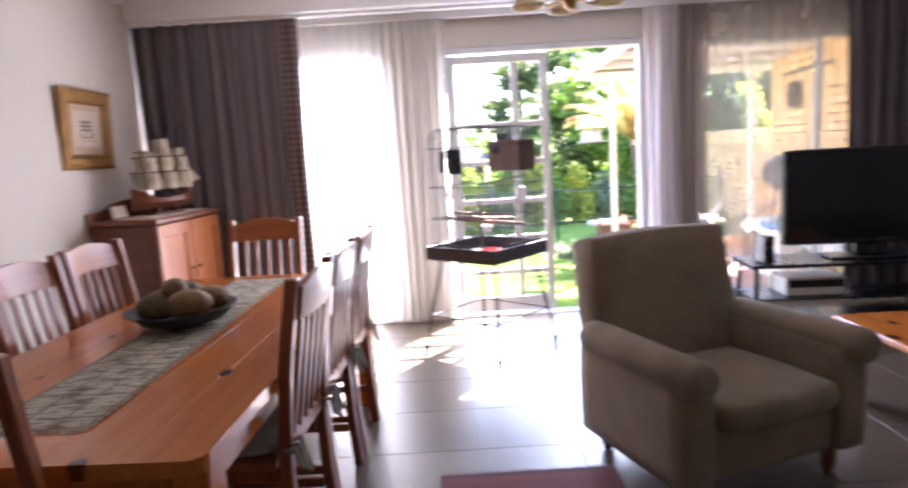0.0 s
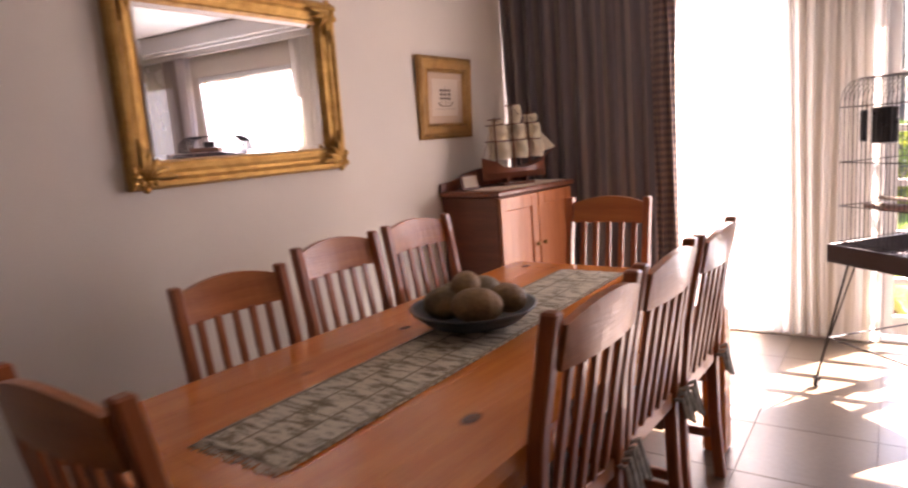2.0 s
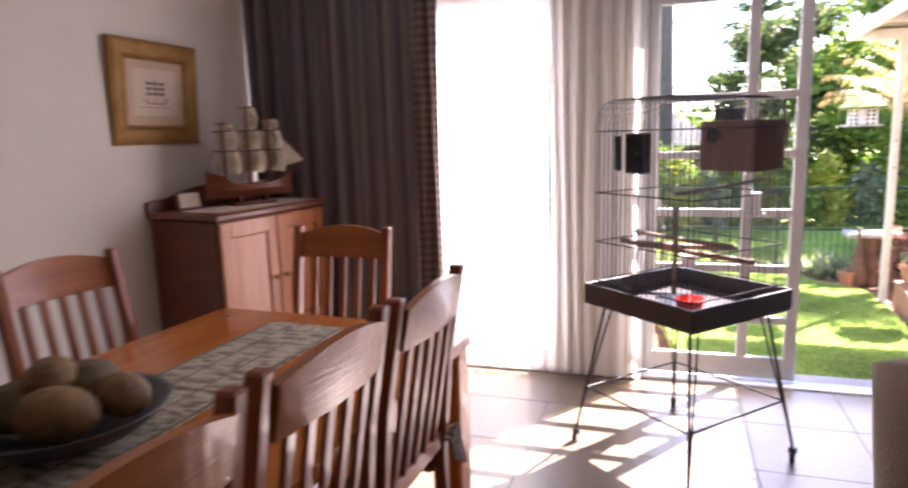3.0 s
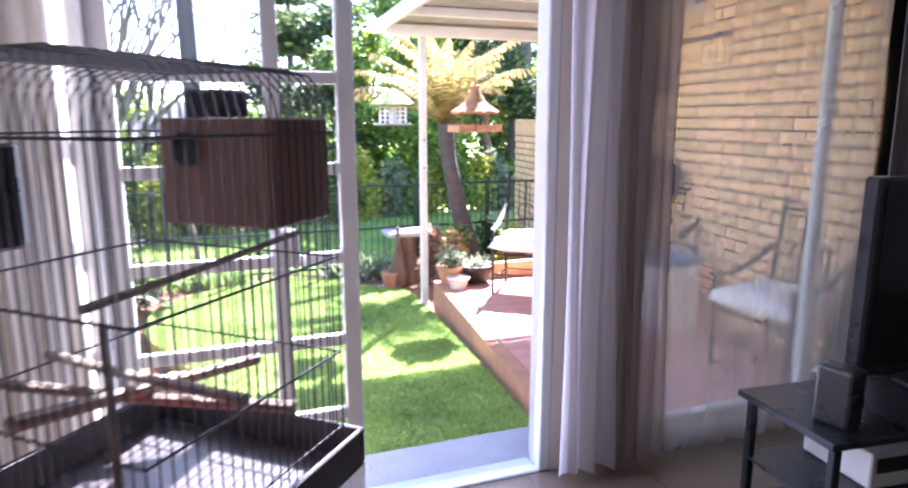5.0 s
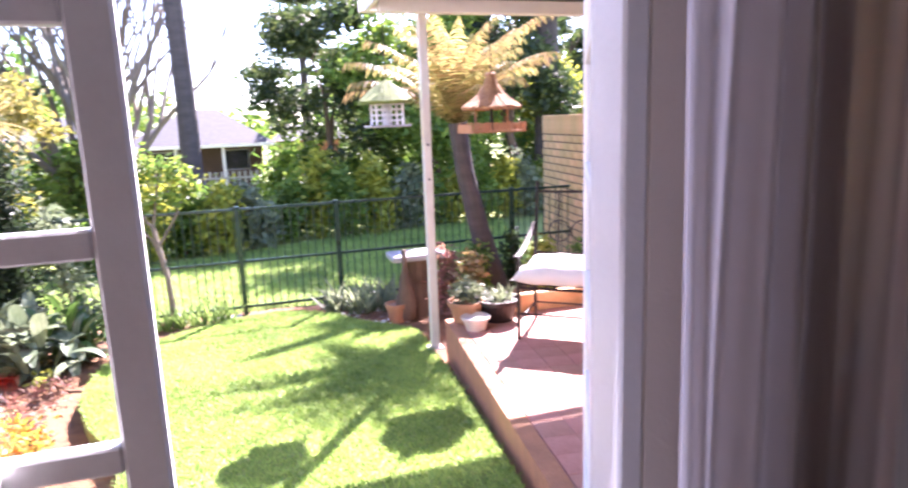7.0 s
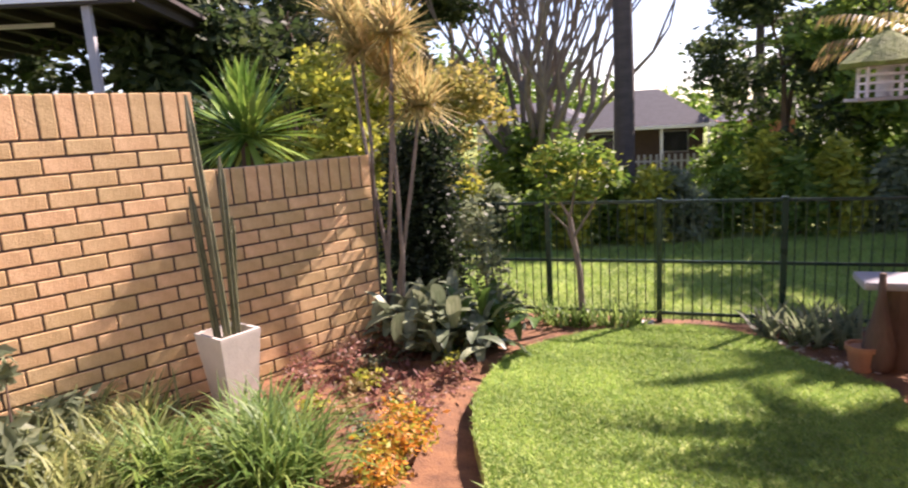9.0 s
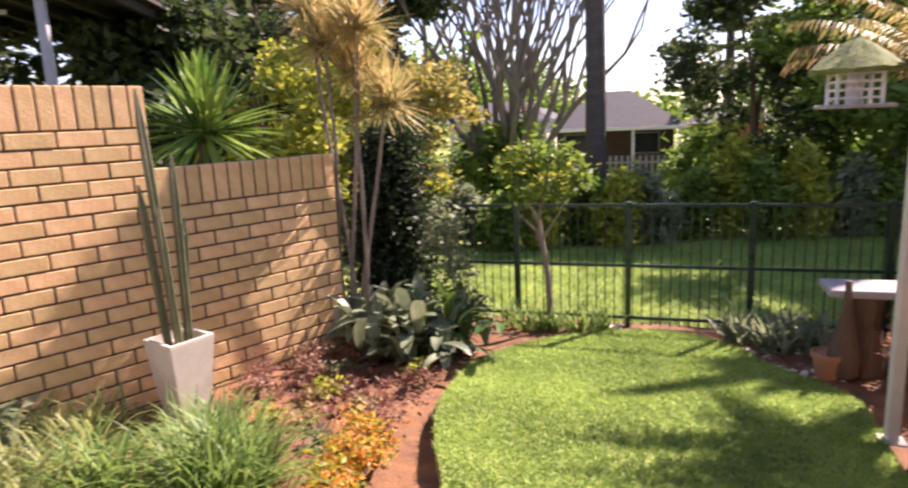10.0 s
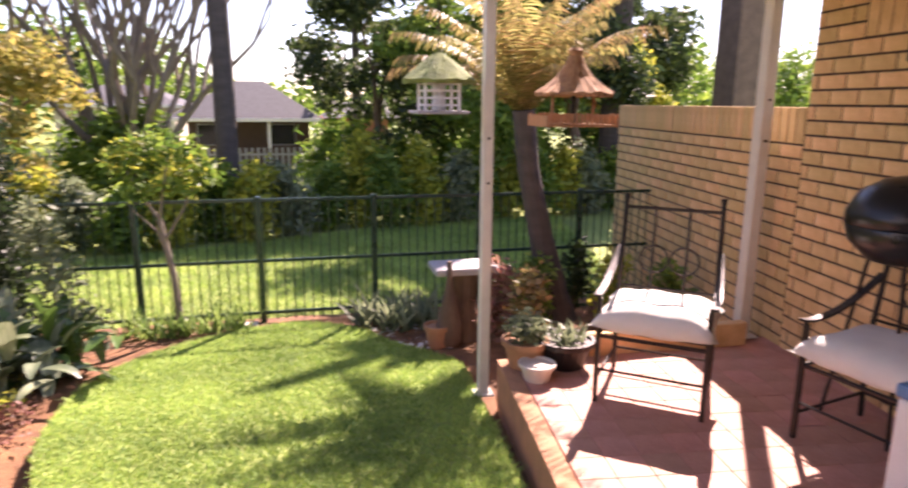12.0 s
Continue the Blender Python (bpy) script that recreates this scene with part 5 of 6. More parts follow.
# ---- patio chairs, barbecue, pots ----
def patio_chair(m):
    e = thing("patio_chair", m, "dark iron garden armchair with a cream cushion", "garden chair", "patio chairs")
    for s in (-1, 1):
        part("front_leg", boxed((s * 0.29 - 0.013, -0.275, 0), (s * 0.29 + 0.013, -0.249, 0.62), 0.003), M_IRON, e)
        part("back_leg", tubed([(s * 0.29, 0.30, 0), (s * 0.29, 0.27, 0.42), (s * 0.28, 0.36, 1.09), (s * 0.28, 0.37, 1.13)], [0.015, 0.015, 0.014, 0.02], 8), M_IRON, e)
        ap = spline([(s * 0.29, 0.31, 0.80), (s * 0.30, 0.18, 0.72), (s * 0.31, 0.0, 0.64), (s * 0.31, -0.18, 0.615), (s * 0.30, -0.29, 0.63)], 4)
        ab = bmesh.new()
        rows = []
        for p in ap:
            rows.append([ab.verts.new((p.x + dx, p.y, p.z + dz)) for dx, dz in ((-0.02, 0.0), (0.02, 0.0), (0.02, 0.014), (-0.02, 0.014))])
        for r, q in zip(rows, rows[1:]):
            for k in range(4):
                ab.faces.new((r[k], r[(k + 1) % 4], q[(k + 1) % 4], q[k]))
        ab.faces.new(rows[0][::-1])
        ab.faces.new(rows[-1])
        bmesh.ops.recalc_face_normals(ab, faces=ab.faces)
        part("armrest", ab, M_IRON, e)
        part("side_rail", tubed([(s * 0.29, -0.26, 0.40), (s * 0.29, 0.27, 0.40)], 0.011, 6), M_IRON, e)
        part("stretcher", tubed([(s * 0.29, -0.26, 0.14), (s * 0.29, 0.29, 0.14)], 0.009, 6), M_IRON, e)
    for y, z, r in ((-0.262, 0.40, 0.012), (-0.262, 0.20, 0.008), (0.27, 0.40, 0.011), (0.29, 0.14, 0.008)):
        part("cross_rail", tubed([(-0.29, y, z), (0.29, y, z)], r, 6), M_IRON, e)
    for k in range(7):
        y = -0.2 + k * 0.07
        part("seat_slat", boxed((-0.285, y - 0.012, 0.412), (0.285, y + 0.012, 0.418)), M_IRON, e)
    part("top_rail", tubed([(-0.28, 0.35, 1.05), (0.28, 0.35, 1.05)], 0.011, 6), M_IRON, e)
    part("lower_rail", tubed([(-0.285, 0.29, 0.56), (0.285, 0.29, 0.56)], 0.009, 6), M_IRON, e)
    for x in (-0.1, 0.1):
        part("back_bar", tubed([(x, 0.29, 0.56), (x, 0.35, 1.05)], 0.008, 6), M_IRON, e)
    for x in (-0.09, 0.09):
        part("scroll", tubed([(x + 0.085 * math.cos(a), 0.3 + 0.05 * (0.12 + 0.085 * math.sin(a)), 0.62 + 0.12 + 0.085 * math.sin(a)) for a in np.linspace(0, math.tau, 17)], 0.006, 5), M_IRON, e)
    cb = bmesh.new()
    k = 14
    grids = []
    for side in (1, -1):
        g = []
        for j in range(k + 1):
            row = []
            for i in range(k + 1):
                u, v = 2 * i / k - 1, 2 * j / k - 1
                edge = abs(u) == 1 or abs(v) == 1
                if side < 0 and edge:
                    row.append(grids[0][j][i])
                    continue
                fat = math.sqrt(max(0.0, (1 - u ** 4) * (1 - v ** 4)))
                x = 0.34 * u * (1 - 0.09 * (1 - v * v) * u * u)
                y = -0.02 + 0.31 * v * (1 - 0.09 * (1 - u * u) * v * v)
                z = 0.455 + 0.02 * u * u * v * v + (0.135 if side > 0 else -0.034) * fat + 0.006 * math.sin(9 * u + 4 * v) * fat
                row.append(cb.verts.new((x, y, z)))
            g.append(row)
        grids.append(g)
        for a, b in zip(g, g[1:]):
            for i in range(k):
                q = (a[i], a[i + 1], b[i + 1], b[i])
                cb.faces.new(q if side > 0 else q[::-1])
    part("cushion", cb, M_CUSHION, e, "plump cream seat cushion with pointed corners", True)
    return e


pc = patio_chair(pose(3.44, 9.27, -0.297, 0, 0, -38) @ Matrix.Scale(1.08, 4))
copy_thing(pc, pose(4.25, 8.34, -0.297, 0, 0, -77))
copy_thing(pc, pose(4.08, 6.6, -0.297, 0, 0, -84))
kb = thing("kettle_barbecue", pose(4.43, 8.58, -0.297), "black round kettle barbecue on thin legs", "barbecue")
part("bowl", lathe([(0.02, 0.96), (0.15, 0.99), (0.25, 1.09), (0.275, 1.18), (0.27, 1.185)], 28), M_BLACK, kb, smooth=True)
part("lid", lathe([(0.28, 1.186), (0.275, 1.25), (0.22, 1.36), (0.11, 1.43), (0.02, 1.45)], 28), M_BLACK, kb, smooth=True)
for k in range(3):
    a = k * math.tau / 3
    part("leg", tubed([(0.13 * math.cos(a), 0.13 * math.sin(a), 1.0), (0.27 * math.cos(a), 0.27 * math.sin(a), 0)], 0.012, 6), M_IRON, kb)


cb_ = thing("cool_box", pose(3.99, 7.72, -0.297, 0, 0, 7), "white plastic cool box with a blue lid on the patio", "cool box")
part("body", boxed((-0.21, -0.19, 0), (0.21, 0.19, 0.585), 0.02, None, 2), M_WHITE, cb_)
part("lid", boxed((-0.22, -0.2, 0.586), (0.22, 0.2, 0.65), 0.018, None, 2), mat("blue_plastic", (0.10, 0.22, 0.42), 0.35), cb_, "blue plastic lid")
part("handle", tubed([(-0.214, -0.1, 0.45), (-0.235, -0.1, 0.45), (-0.235, 0.1, 0.45), (-0.214, 0.1, 0.45)], 0.008, 6), M_WHITE, cb_)


def pot(x, y, z, r, h, material, label, cat="flower pot"):
    e = thing("flower_pot", pose(x, y, z), label, cat)
    part("body", lathe([(r * 0.68, 0), (r * 0.72, 0.01), (r * 0.92, h * 0.8), (r * 1.05, h * 0.82), (r * 1.05, h), (r * 0.92, h), (r * 0.88, h * 0.9), (r * 0.02, h * 0.88)], 22), material, e, smooth=False)
    return e


def plant(name, x, y, z, label, cat="plant"):
    return thing(name, pose(x, y, z), label, cat)


def leafset(e, n, L, w, material, lean, droop, base=(0, 0, 0), spread=0.05, rise=0.0):
    """Single leaves round a base: a few shapes, turned and scaled, each an object of its own."""
    kinds = []
    for k in range(8):
        ln = radians(lean[0] + (lean[1] - lean[0]) * k / 7)
        vs, fs = [], []
        p = Vector((0, 0, 0))
        for s in range(7):
            t = s / 6
            ww = w / 2 * math.sin(math.pi * (0.06 + 0.92 * t)) ** 0.7 + 0.001
            a = ln + droop * t * t * 1.5
            up = Vector((-math.cos(a), 0, math.sin(a))) * ww * 0.35
            vs += [p + Vector((0, -ww, 0)) + up, p, p + Vector((0, ww, 0)) + up]
            p = p + Vector((math.sin(a), 0, math.cos(a))) * (L / 6)
        for s in range(6):
            i = 3 * s
            fs += [(i, i + 1, i + 4, i + 3), (i + 1, i + 2, i + 5, i + 4)]
        q = fast("leaf", [tuple(v) for v in vs], fs, material, e, True)
        kinds.append(q.data)
        q.matrix_local = Matrix.Translation(base) @ Matrix.Rotation(random.uniform(0, math.tau), 4, "Z")
    for k in range(n - 8):
        q = new("leaf", kinds[k % 8])
        q.parent = e
        q.matrix_local = Matrix.Translation(Vector(base) + Vector((random.gauss(0, spread), random.gauss(0, spread), random.uniform(0, rise)))) @ Matrix.Rotation(random.uniform(0, math.tau), 4, "Z") @ Matrix.Rotation(random.uniform(-0.12, 0.12), 4, "Y") @ Matrix.Scale(random.uniform(0.75, 1.1), 4)


BEDZ = lambda x, y: G(x, y) - 0.06
pot(2.45, 11.28, BEDZ(2.5, 11.3), 0.12, 0.22, M_TERRA, "small terracotta pot at the lawn's edge")
pot(2.78, 9.62, -0.297, 0.12, 0.12, M_POT, "low white cement pot on the patio")
p3 = pot(2.78, 9.86, -0.297, 0.16, 0.2, M_TERRA, "terracotta pot with leafy plant on the patio")
s3 = plant("potted_plant", 2.78, 9.86, -0.12, "pale green bushy plant in a terracotta pot")
leaves("foliage", [(0, 0, 0.1, 0.16, 0.16, 0.11)], 500, 0.035, M_LEAFS, s3)
p4 = pot(3.06, 9.82, -0.297, 0.2, 0.2, M_IRON, "wide dark pot on the patio")
s4 = plant("potted_plant", 3.06, 9.82, -0.13, "grey-green rosettes in a wide dark pot")
straps("foliage", 60, 0.17, 0.022, M_LEAFS, s4, (10, 75), 0.4, (0, 0, 0), 0.07)
tagged(obj("brick_border", boxed((3.3, 9.92, -0.6), (4.62, 10.0, -0.13), 0.01), M_BRICK), "low brick border at the end of the patio", "border", kind="structure")

bb = thing("bird_bath", pose(2.74, 11.5, BEDZ(2.7, 11.5)), "pale stone bird bath table on a rough stump", "bird bath")
part("stump", lathe([(0.2, 0), (0.17, 0.15), (0.13, 0.4), (0.15, 0.66)], 14), M_BARK, bb)
part("slab", boxed((-0.30, -0.2, 0.661), (0.30, 0.2, 0.73), 0.025, None, 2), M_SLAB, bb)
vz = tagged(obj("garden_ornament", lathe([(0.07, 0), (0.11, 0.06), (0.12, 0.2), (0.07, 0.42), (0.03, 0.62), (0.025, 0.8)], 14), M_BARK, True), "dark slim garden ornament before the bird bath", "ornament")
vz.matrix_world = pose(2.56, 11.28, BEDZ(2.5, 11.3))

# ---- tall planter with cactus ----
pl = thing("tall_planter", pose(-2.06, 9.36, BEDZ(-2, 9.3) - 0.1, 0, 0, -18) @ Matrix.Diagonal((0.82, 0.82, 0.96, 1)), "tall tapered square white cement planter", "planter")
bm = bmesh.new()
rings = []
for w, z in ((0.12, 0), (0.205, 0.74), (0.205, 0.76), (0.175, 0.76), (0.165, 0.70)):
    rings.append([bm.verts.new((sx * w, sy * w, z)) for sx, sy in ((-1, -1), (1, -1), (1, 1), (-1, 1))])
for r, q in zip(rings, rings[1:]):
    for k in range(4):
        bm.faces.new((r[k], r[(k + 1) % 4], q[(k + 1) % 4], q[k]))
bm.faces.new(rings[0][::-1])
bm.faces.new(rings[-1])
part("body", bm, M_POT, pl)
cc = thing("cactus", pose(-2.06, 9.36, BEDZ(-2, 9.3) + 0.555), "tall ribbed column cactus in the white planter", "cactus")


def column(bm, x, y, h, r, lx, ly):
    n = 12
    rings = []
    for j in range(9):
        t = j / 8
        rr = r * (1 if t < 0.85 else 1 - (t - 0.85) * 5)
        rings.append([bm.verts.new((x + lx * t + rr * (1 - 0.28 * (k % 2)) * math.cos(k * math.tau / n), y + ly * t + rr * (1 - 0.28 * (k % 2)) * math.sin(k * math.tau / n), h * t)) for k in range(n)])
    for a, b in zip(rings, rings[1:]):
        for k in range(n):
            bm.faces.new((a[k], a[(k + 1) % n], b[(k + 1) % n], b[k]))
    bm.faces.new(rings[-1])
    return bm


for x, y, h, r, lx, ly in ((0, 0, 1.78, 0.034, -0.1, 0.0), (0.06, 0.03, 1.35, 0.032, 0.02, 0.02), (-0.05, -0.05, 1.15, 0.03, -0.06, -0.02), (0.0, 0.08, 0.9, 0.03, 0.06, 0.05), (0.05, -0.06, 1.0, 0.028, -0.02, -0.02)):
    part("stem", column(bmesh.new(), x, y, h, r, lx, ly), M_CACTUS, cc)


# ---- shrubs and flowers in the beds ----
def bush(name, x, y, z, clumps, n, size, material, label, cat="shrub", stems=3, flat=0.5, long=1.6, stem_mat=None, fl=None):
    e = thing(name, pose(x, y, z), label, cat)
    for k in range(stems):
        c = clumps[k % len(clumps)]
        part("stem", tubed([(random.uniform(-0.05, 0.05), random.uniform(-0.05, 0.05), -0.05), (c[0] * 0.5 + random.uniform(-0.04, 0.04), c[1] * 0.5, c[2] * 0.55), (c[0], c[1], c[2])], [0.014, 0.01, 0.005], 5), stem_mat or M_BARK, e)
    leaves("foliage", clumps, n, size, material, e, flat, long)
    if fl:
        leaves("leafage", clumps, fl[0], fl[1], fl[2], e)
    return e


def tuft(name, x, y, n, L, w, material, label, lean=(5, 60), droop=0.8, spread=0.08, cat="plant", z=None):
    e = thing(name, pose(x, y, BEDZ(x, y) - 0.02 if z is None else z), label, cat)
    straps("leaf_mass", n, L, w, material, e, lean, droop, (0, 0, 0), spread)["kind"] = "stuff"
    return e


tuft("grass_tuft", -1.12, 8.5, 420, 0.62, 0.016, M_BLADE, "arching green and cream striped grass tuft", (3, 65), 0.95, 0.11)
tuft("grass_tuft", -1.5, 8.9, 210, 0.5, 0.015, M_BLADE, "arching green and cream striped grass tuft", (3, 65), 0.95, 0.1)
tuft("grass_tuft", -1.75, 8.3, 210, 0.5, 0.016, M_BLADE, "arching green and cream striped grass tuft", (3, 65), 0.95, 0.1)
for x, y, r in ((-2.7, 8.3, 0.26), (-2.55, 7.75, 0.28), (-3.0, 7.9, 0.3)):
    bush("shrub", x, y, BEDZ(x, y), [(0, 0, 0.2, r, r, 0.18), (0.1, 0.1, 0.34, r * 0.6, r * 0.6, 0.13)], 420, 0.05, M_LEAFS, "grey-green leafy shrub below the brick wall", long=2.4)
for x, y in ((-2.15, 8.2), (-2.35, 8.75), (-1.95, 7.8), (-2.35, 8.0), (-2.75, 8.6)):
    tuft("grass_tuft", x, y, 150, 0.48, 0.02, M_BLADE2, "yellow-green variegated strap-leaved clump", (3, 75), 0.9, 0.12)
sp_ = bush("shrub", -2.42, 7.95, BEDZ(-2.4, 8), [(0, 0, 0.35, 0.12, 0.12, 0.2), (0.02, 0, 0.75, 0.08, 0.08, 0.18)], 90, 0.08, M_LEAFS, "tall leggy green plant before the wall")
for k in range(38):
    x, y = random.uniform(-1.75, -0.65), random.uniform(8.8, 10.9)
    s = tuft("succulent", x, y, 26, 0.13, 0.03, M_SUCC, "pinkish rosette succulent in the soil", (10, 75), 0.3, 0.02, "succulent")
for x, y in ((-0.62, 8.75), (-0.5, 8.95), (-0.68, 9.05), (-0.55, 9.2), (-0.72, 9.35), (-0.5, 8.55)):
    bush("flower_clump", x, y, BEDZ(x, y), [(0, 0, 0.13, 0.13, 0.13, 0.13), (0.1, 0.05, 0.08, 0.1, 0.1, 0.08)], 130, 0.03, M_FLOWER, "clump of orange flowering plants", "flowers", 4, fl=(60, 0.03, M_LEAFY))
for k in range(34):
    y = random.uniform(9.0, 11.5)
    x = random.uniform(max(-1.7, -2.05 + (y - 9.5) * 0.45), -0.5 - 0.1 * (y > 10.3))
    bush("ground_cover", x, y, BEDZ(x, y), [(0, 0, 0.07, 0.14, 0.14, 0.08)], 110, 0.03, (M_SUCC, M_LEAFS, M_LEAFO, M_LEAFY)[k % 4], "low mixed ground cover in the flower bed", "ground cover", 2)
for x, y in ((-1.75, 9.8), (-1.9, 10.05), (-1.6, 10.2), (-1.62, 10.5), (-1.45, 10.75)):
    bush("flower_clump", x, y, BEDZ(x, y), [(0, 0, 0.16, 0.16, 0.16, 0.15)], 150, 0.03, M_SUCC, "low russet leafed plants by the wall", "flowers", 4)
for x, y, n_, L_, w_, m_ in ((-1.0, 10.95, 95, 0.42, 0.13, M_LEAFS1), (-0.7, 11.25, 70, 0.36, 0.10, M_LEAF1), (-1.35, 11.3, 80, 0.42, 0.13, M_LEAFS1)):
    e = thing("broad_leaf_plant", pose(x, y, BEDZ(x, y) - 0.02), "clump of broad silver-striped green leaves", "plant")
    leafset(e, n_, L_, w_, m_, (10, 88), 0.75, (0, 0, 0.02), 0.2, 0.38)


bush("shrub", -0.6, 11.55, BEDZ(-0.6, 11.5), [(0, 0, 0.35, 0.25, 0.22, 0.25), (-0.1, 0.1, 0.75, 0.2, 0.2, 0.25), (-0.25, 0.2, 1.15, 0.22, 0.2, 0.3)], 900, 0.05, M_LEAFS, "grey-green climbing shrub beside the hedge")
for k in range(9):
    x = -0.35 + 0.13 * k
    tuft("strap_plant", x, 12.2 + random.uniform(-0.08, 0.08), 22, 0.34, 0.022, M_BLADE, "green strap-leaved plants along the fence", (5, 45), 0.5, 0.05)
for x, y in ((1.95, 12.1), (2.15, 11.9), (2.3, 12.15), (2.5, 11.95)):
    tuft("strap_plant", x, y, 40, 0.45, 0.04, M_LEAFS, "grey-green strap-leaved clump by the bird bath", (5, 65), 0.5, 0.08)
for x, y, m_, lb in ((3.0, 11.3, M_SUCC, "russet red-leaved shrub behind the post"), (3.2, 11.0, M_LEAFO, "orange-green croton bush behind the patio"), (3.45, 11.5, M_LEAF, "green leafy shrub at the tree's foot"), (4.3, 11.6, M_LEAFY, "yellow-green leafy shrub by the wall"), (4.5, 10.9, M_LEAF, "green leafy shrub by the wall"), (4.2, 12.2, M_LEAFD, "dark green shrub by the fence")):
    bush("shrub", x, y, BEDZ(x, y), [(0, 0, 0.3, 0.2, 0.2, 0.25), (0.05, 0.05, 0.6, 0.18, 0.18, 0.2)], 420, 0.055, m_, lb)
lc = []
for k in range(60):
    x, y = random.uniform(-2.2, -0.1), random.uniform(7.6, 11.9)
    if x < -2.4 + (y - 9.5) * 0.45 + 0.15 or x > -0.45 + 0.1 * math.sin(y):
        continue
    lc.append((x, y, BEDZ(x, y) + 0.015, 0.22, 0.22, 0.012))
for k in range(25):
    x = random.uniform(0.0, 4.6)
    y = 12.05 + random.uniform(-0.3, 0.3) if x < 1.7 else random.uniform(11.0, 12.3)
    lc.append((x, y, BEDZ(x, y) + 0.012, 0.2, 0.15, 0.012))
tagged(leaves("leaf_litter", lc, 3600, 0.03, M_SUCC, None, 0.1), "dry fallen leaves on the soil of the beds", "leaf litter", kind="stuff")
peb = bmesh.new()
for k in range(170):
    x, y = random.uniform(1.85, 2.55), random.uniform(11.2, 12.0)
    t = bmesh.new()
    bmesh.ops.create_icosphere(t, subdivisions=1, radius=random.uniform(0.015, 0.035))
    merge(peb, t, Matrix.Translation((x, y, BEDZ(x, y) + 0.01)) @ Matrix.Diagonal((1, random.uniform(0.6, 1), 0.5, 1)))
tagged(obj("pebbles", peb, M_POT), "pale pebbles and dry leaves under the plants", "pebbles", kind="stuff")
tagged(obj("drain_cover", boxed((0.5, 12.28, G(0, 12.3) - 0.08), (0.82, 12.42, G(0, 12.3) - 0.02), 0.01), M_POT), "small pale slab beside the fence post", "slab")


# ---- trees ----
def limb(bm, p, d, L, r, depth, spread=0.5, up=0.25, seg=4, out=None, split=2):
    """A tapered limb that forks; out gathers its tips."""
    pts, rad = [p.copy()], [r]
    for s in range(seg):
        d = (d + Vector((random.gauss(0, 0.12), random.gauss(0, 0.12), up * 0.2))).normalized()
        p = p + d * (L / seg)
        pts.append(p.copy())
        rad.append(r * (1 - 0.45 * (s + 1) / seg))
    tube(bm, pts, rad, 6 if r > 0.03 else 4, True)
    if depth == 0:
        if out is not None:
            out.append(p)
        return
    for k in range(split + (random.random() < 0.35)):
        e = (d + Vector((random.gauss(0, spread), random.gauss(0, spread), random.gauss(0, spread * 0.5) + up))).normalized()
        limb(bm, p.copy(), e, L * random.uniform(0.6, 0.85), r * 0.55 * random.uniform(0.8, 1.05), depth - 1, spread, up, seg, out, split)


def tree(name, x, y, z, h, r, depth, n, size, material, label, clump=0.5, bark=None, stems=1, spread=0.5, up=0.25, cat="tree", long=1.6):
    e = thing(name, pose(x, y, z), label, cat)
    bm, tips = bmesh.new(), []
    for k in range(stems):
        limb(bm, Vector((random.uniform(-0.1, 0.1) * (stems > 1), 0, -0.1)), Vector((random.gauss(0, 0.25 * (stems > 1)), random.gauss(0, 0.25 * (stems > 1)), 1)).normalized(), h * 0.42, r, depth, spread, up, 4, tips)
    part("trunk", bm, bark or M_BARK, e)
    if n:
        leaves("crown", [(*t, clump * random.uniform(0.6, 1.2), clump * random.uniform(0.6, 1.2), clump * random.uniform(0.45, 0.9)) for t in tips], n, size, material, e, 0.6, long)
    return e


sa = thing("small_tree", pose(0.12, 12.2, BEDZ(0, 12.2)), "young garden tree with a light open crown", "tree")
part("trunk", tubed([(0, 0, -0.1), (-0.03, 0, 0.6), (-0.12, 0.02, 1.15)], [0.04, 0.032, 0.026], 8), M_GREYBARK, sa)
for a, b in (((-0.12, 0.02, 1.15), (-0.42, 0.0, 1.75)), ((-0.12, 0.02, 1.15), (0.02, 0.1, 1.9)), ((-0.08, 0.01, 0.95), (0.25, -0.05, 1.55)), ((-0.05, 0.0, 0.75), (-0.32, -0.05, 1.25))):
    part("branch", tubed([a, tuple((p + q) / 2 + random.uniform(-0.04, 0.04) for p, q in zip(a, b)), b], [0.018, 0.013, 0.006], 6), M_GREYBARK, sa)
leaves("crown", [(-0.4, 0, 1.7, 0.22, 0.2, 0.16), (-0.15, 0.05, 1.85, 0.25, 0.22, 0.16), (0.1, 0.08, 1.75, 0.24, 0.22, 0.18), (0.3, -0.03, 1.55, 0.2, 0.2, 0.14), (-0.25, -0.05, 1.45, 0.2, 0.2, 0.14), (0.08, 0, 1.45, 0.18, 0.2, 0.12)], 750, 0.05, M_LEAF, sa, 0.5, 1.9)
leaves("young_leaves", [(-0.3, 0, 1.75, 0.3, 0.25, 0.16), (0.15, 0, 1.65, 0.28, 0.25, 0.2)], 200, 0.045, M_LEAFY, sa, 0.5, 1.9)
hd = bush("hedge_column", -1.55, 12.05, BEDZ(-1.5, 12), [(0, 0, 0.5, 0.45, 0.4, 0.6), (0, 0, 1.1, 0.45, 0.42, 0.6), (0.03, 0, 1.75, 0.4, 0.38, 0.55)], 17000, 0.045, M_HEDGE, "dense dark clipped hedge at the end of the wall", "hedge", 6)

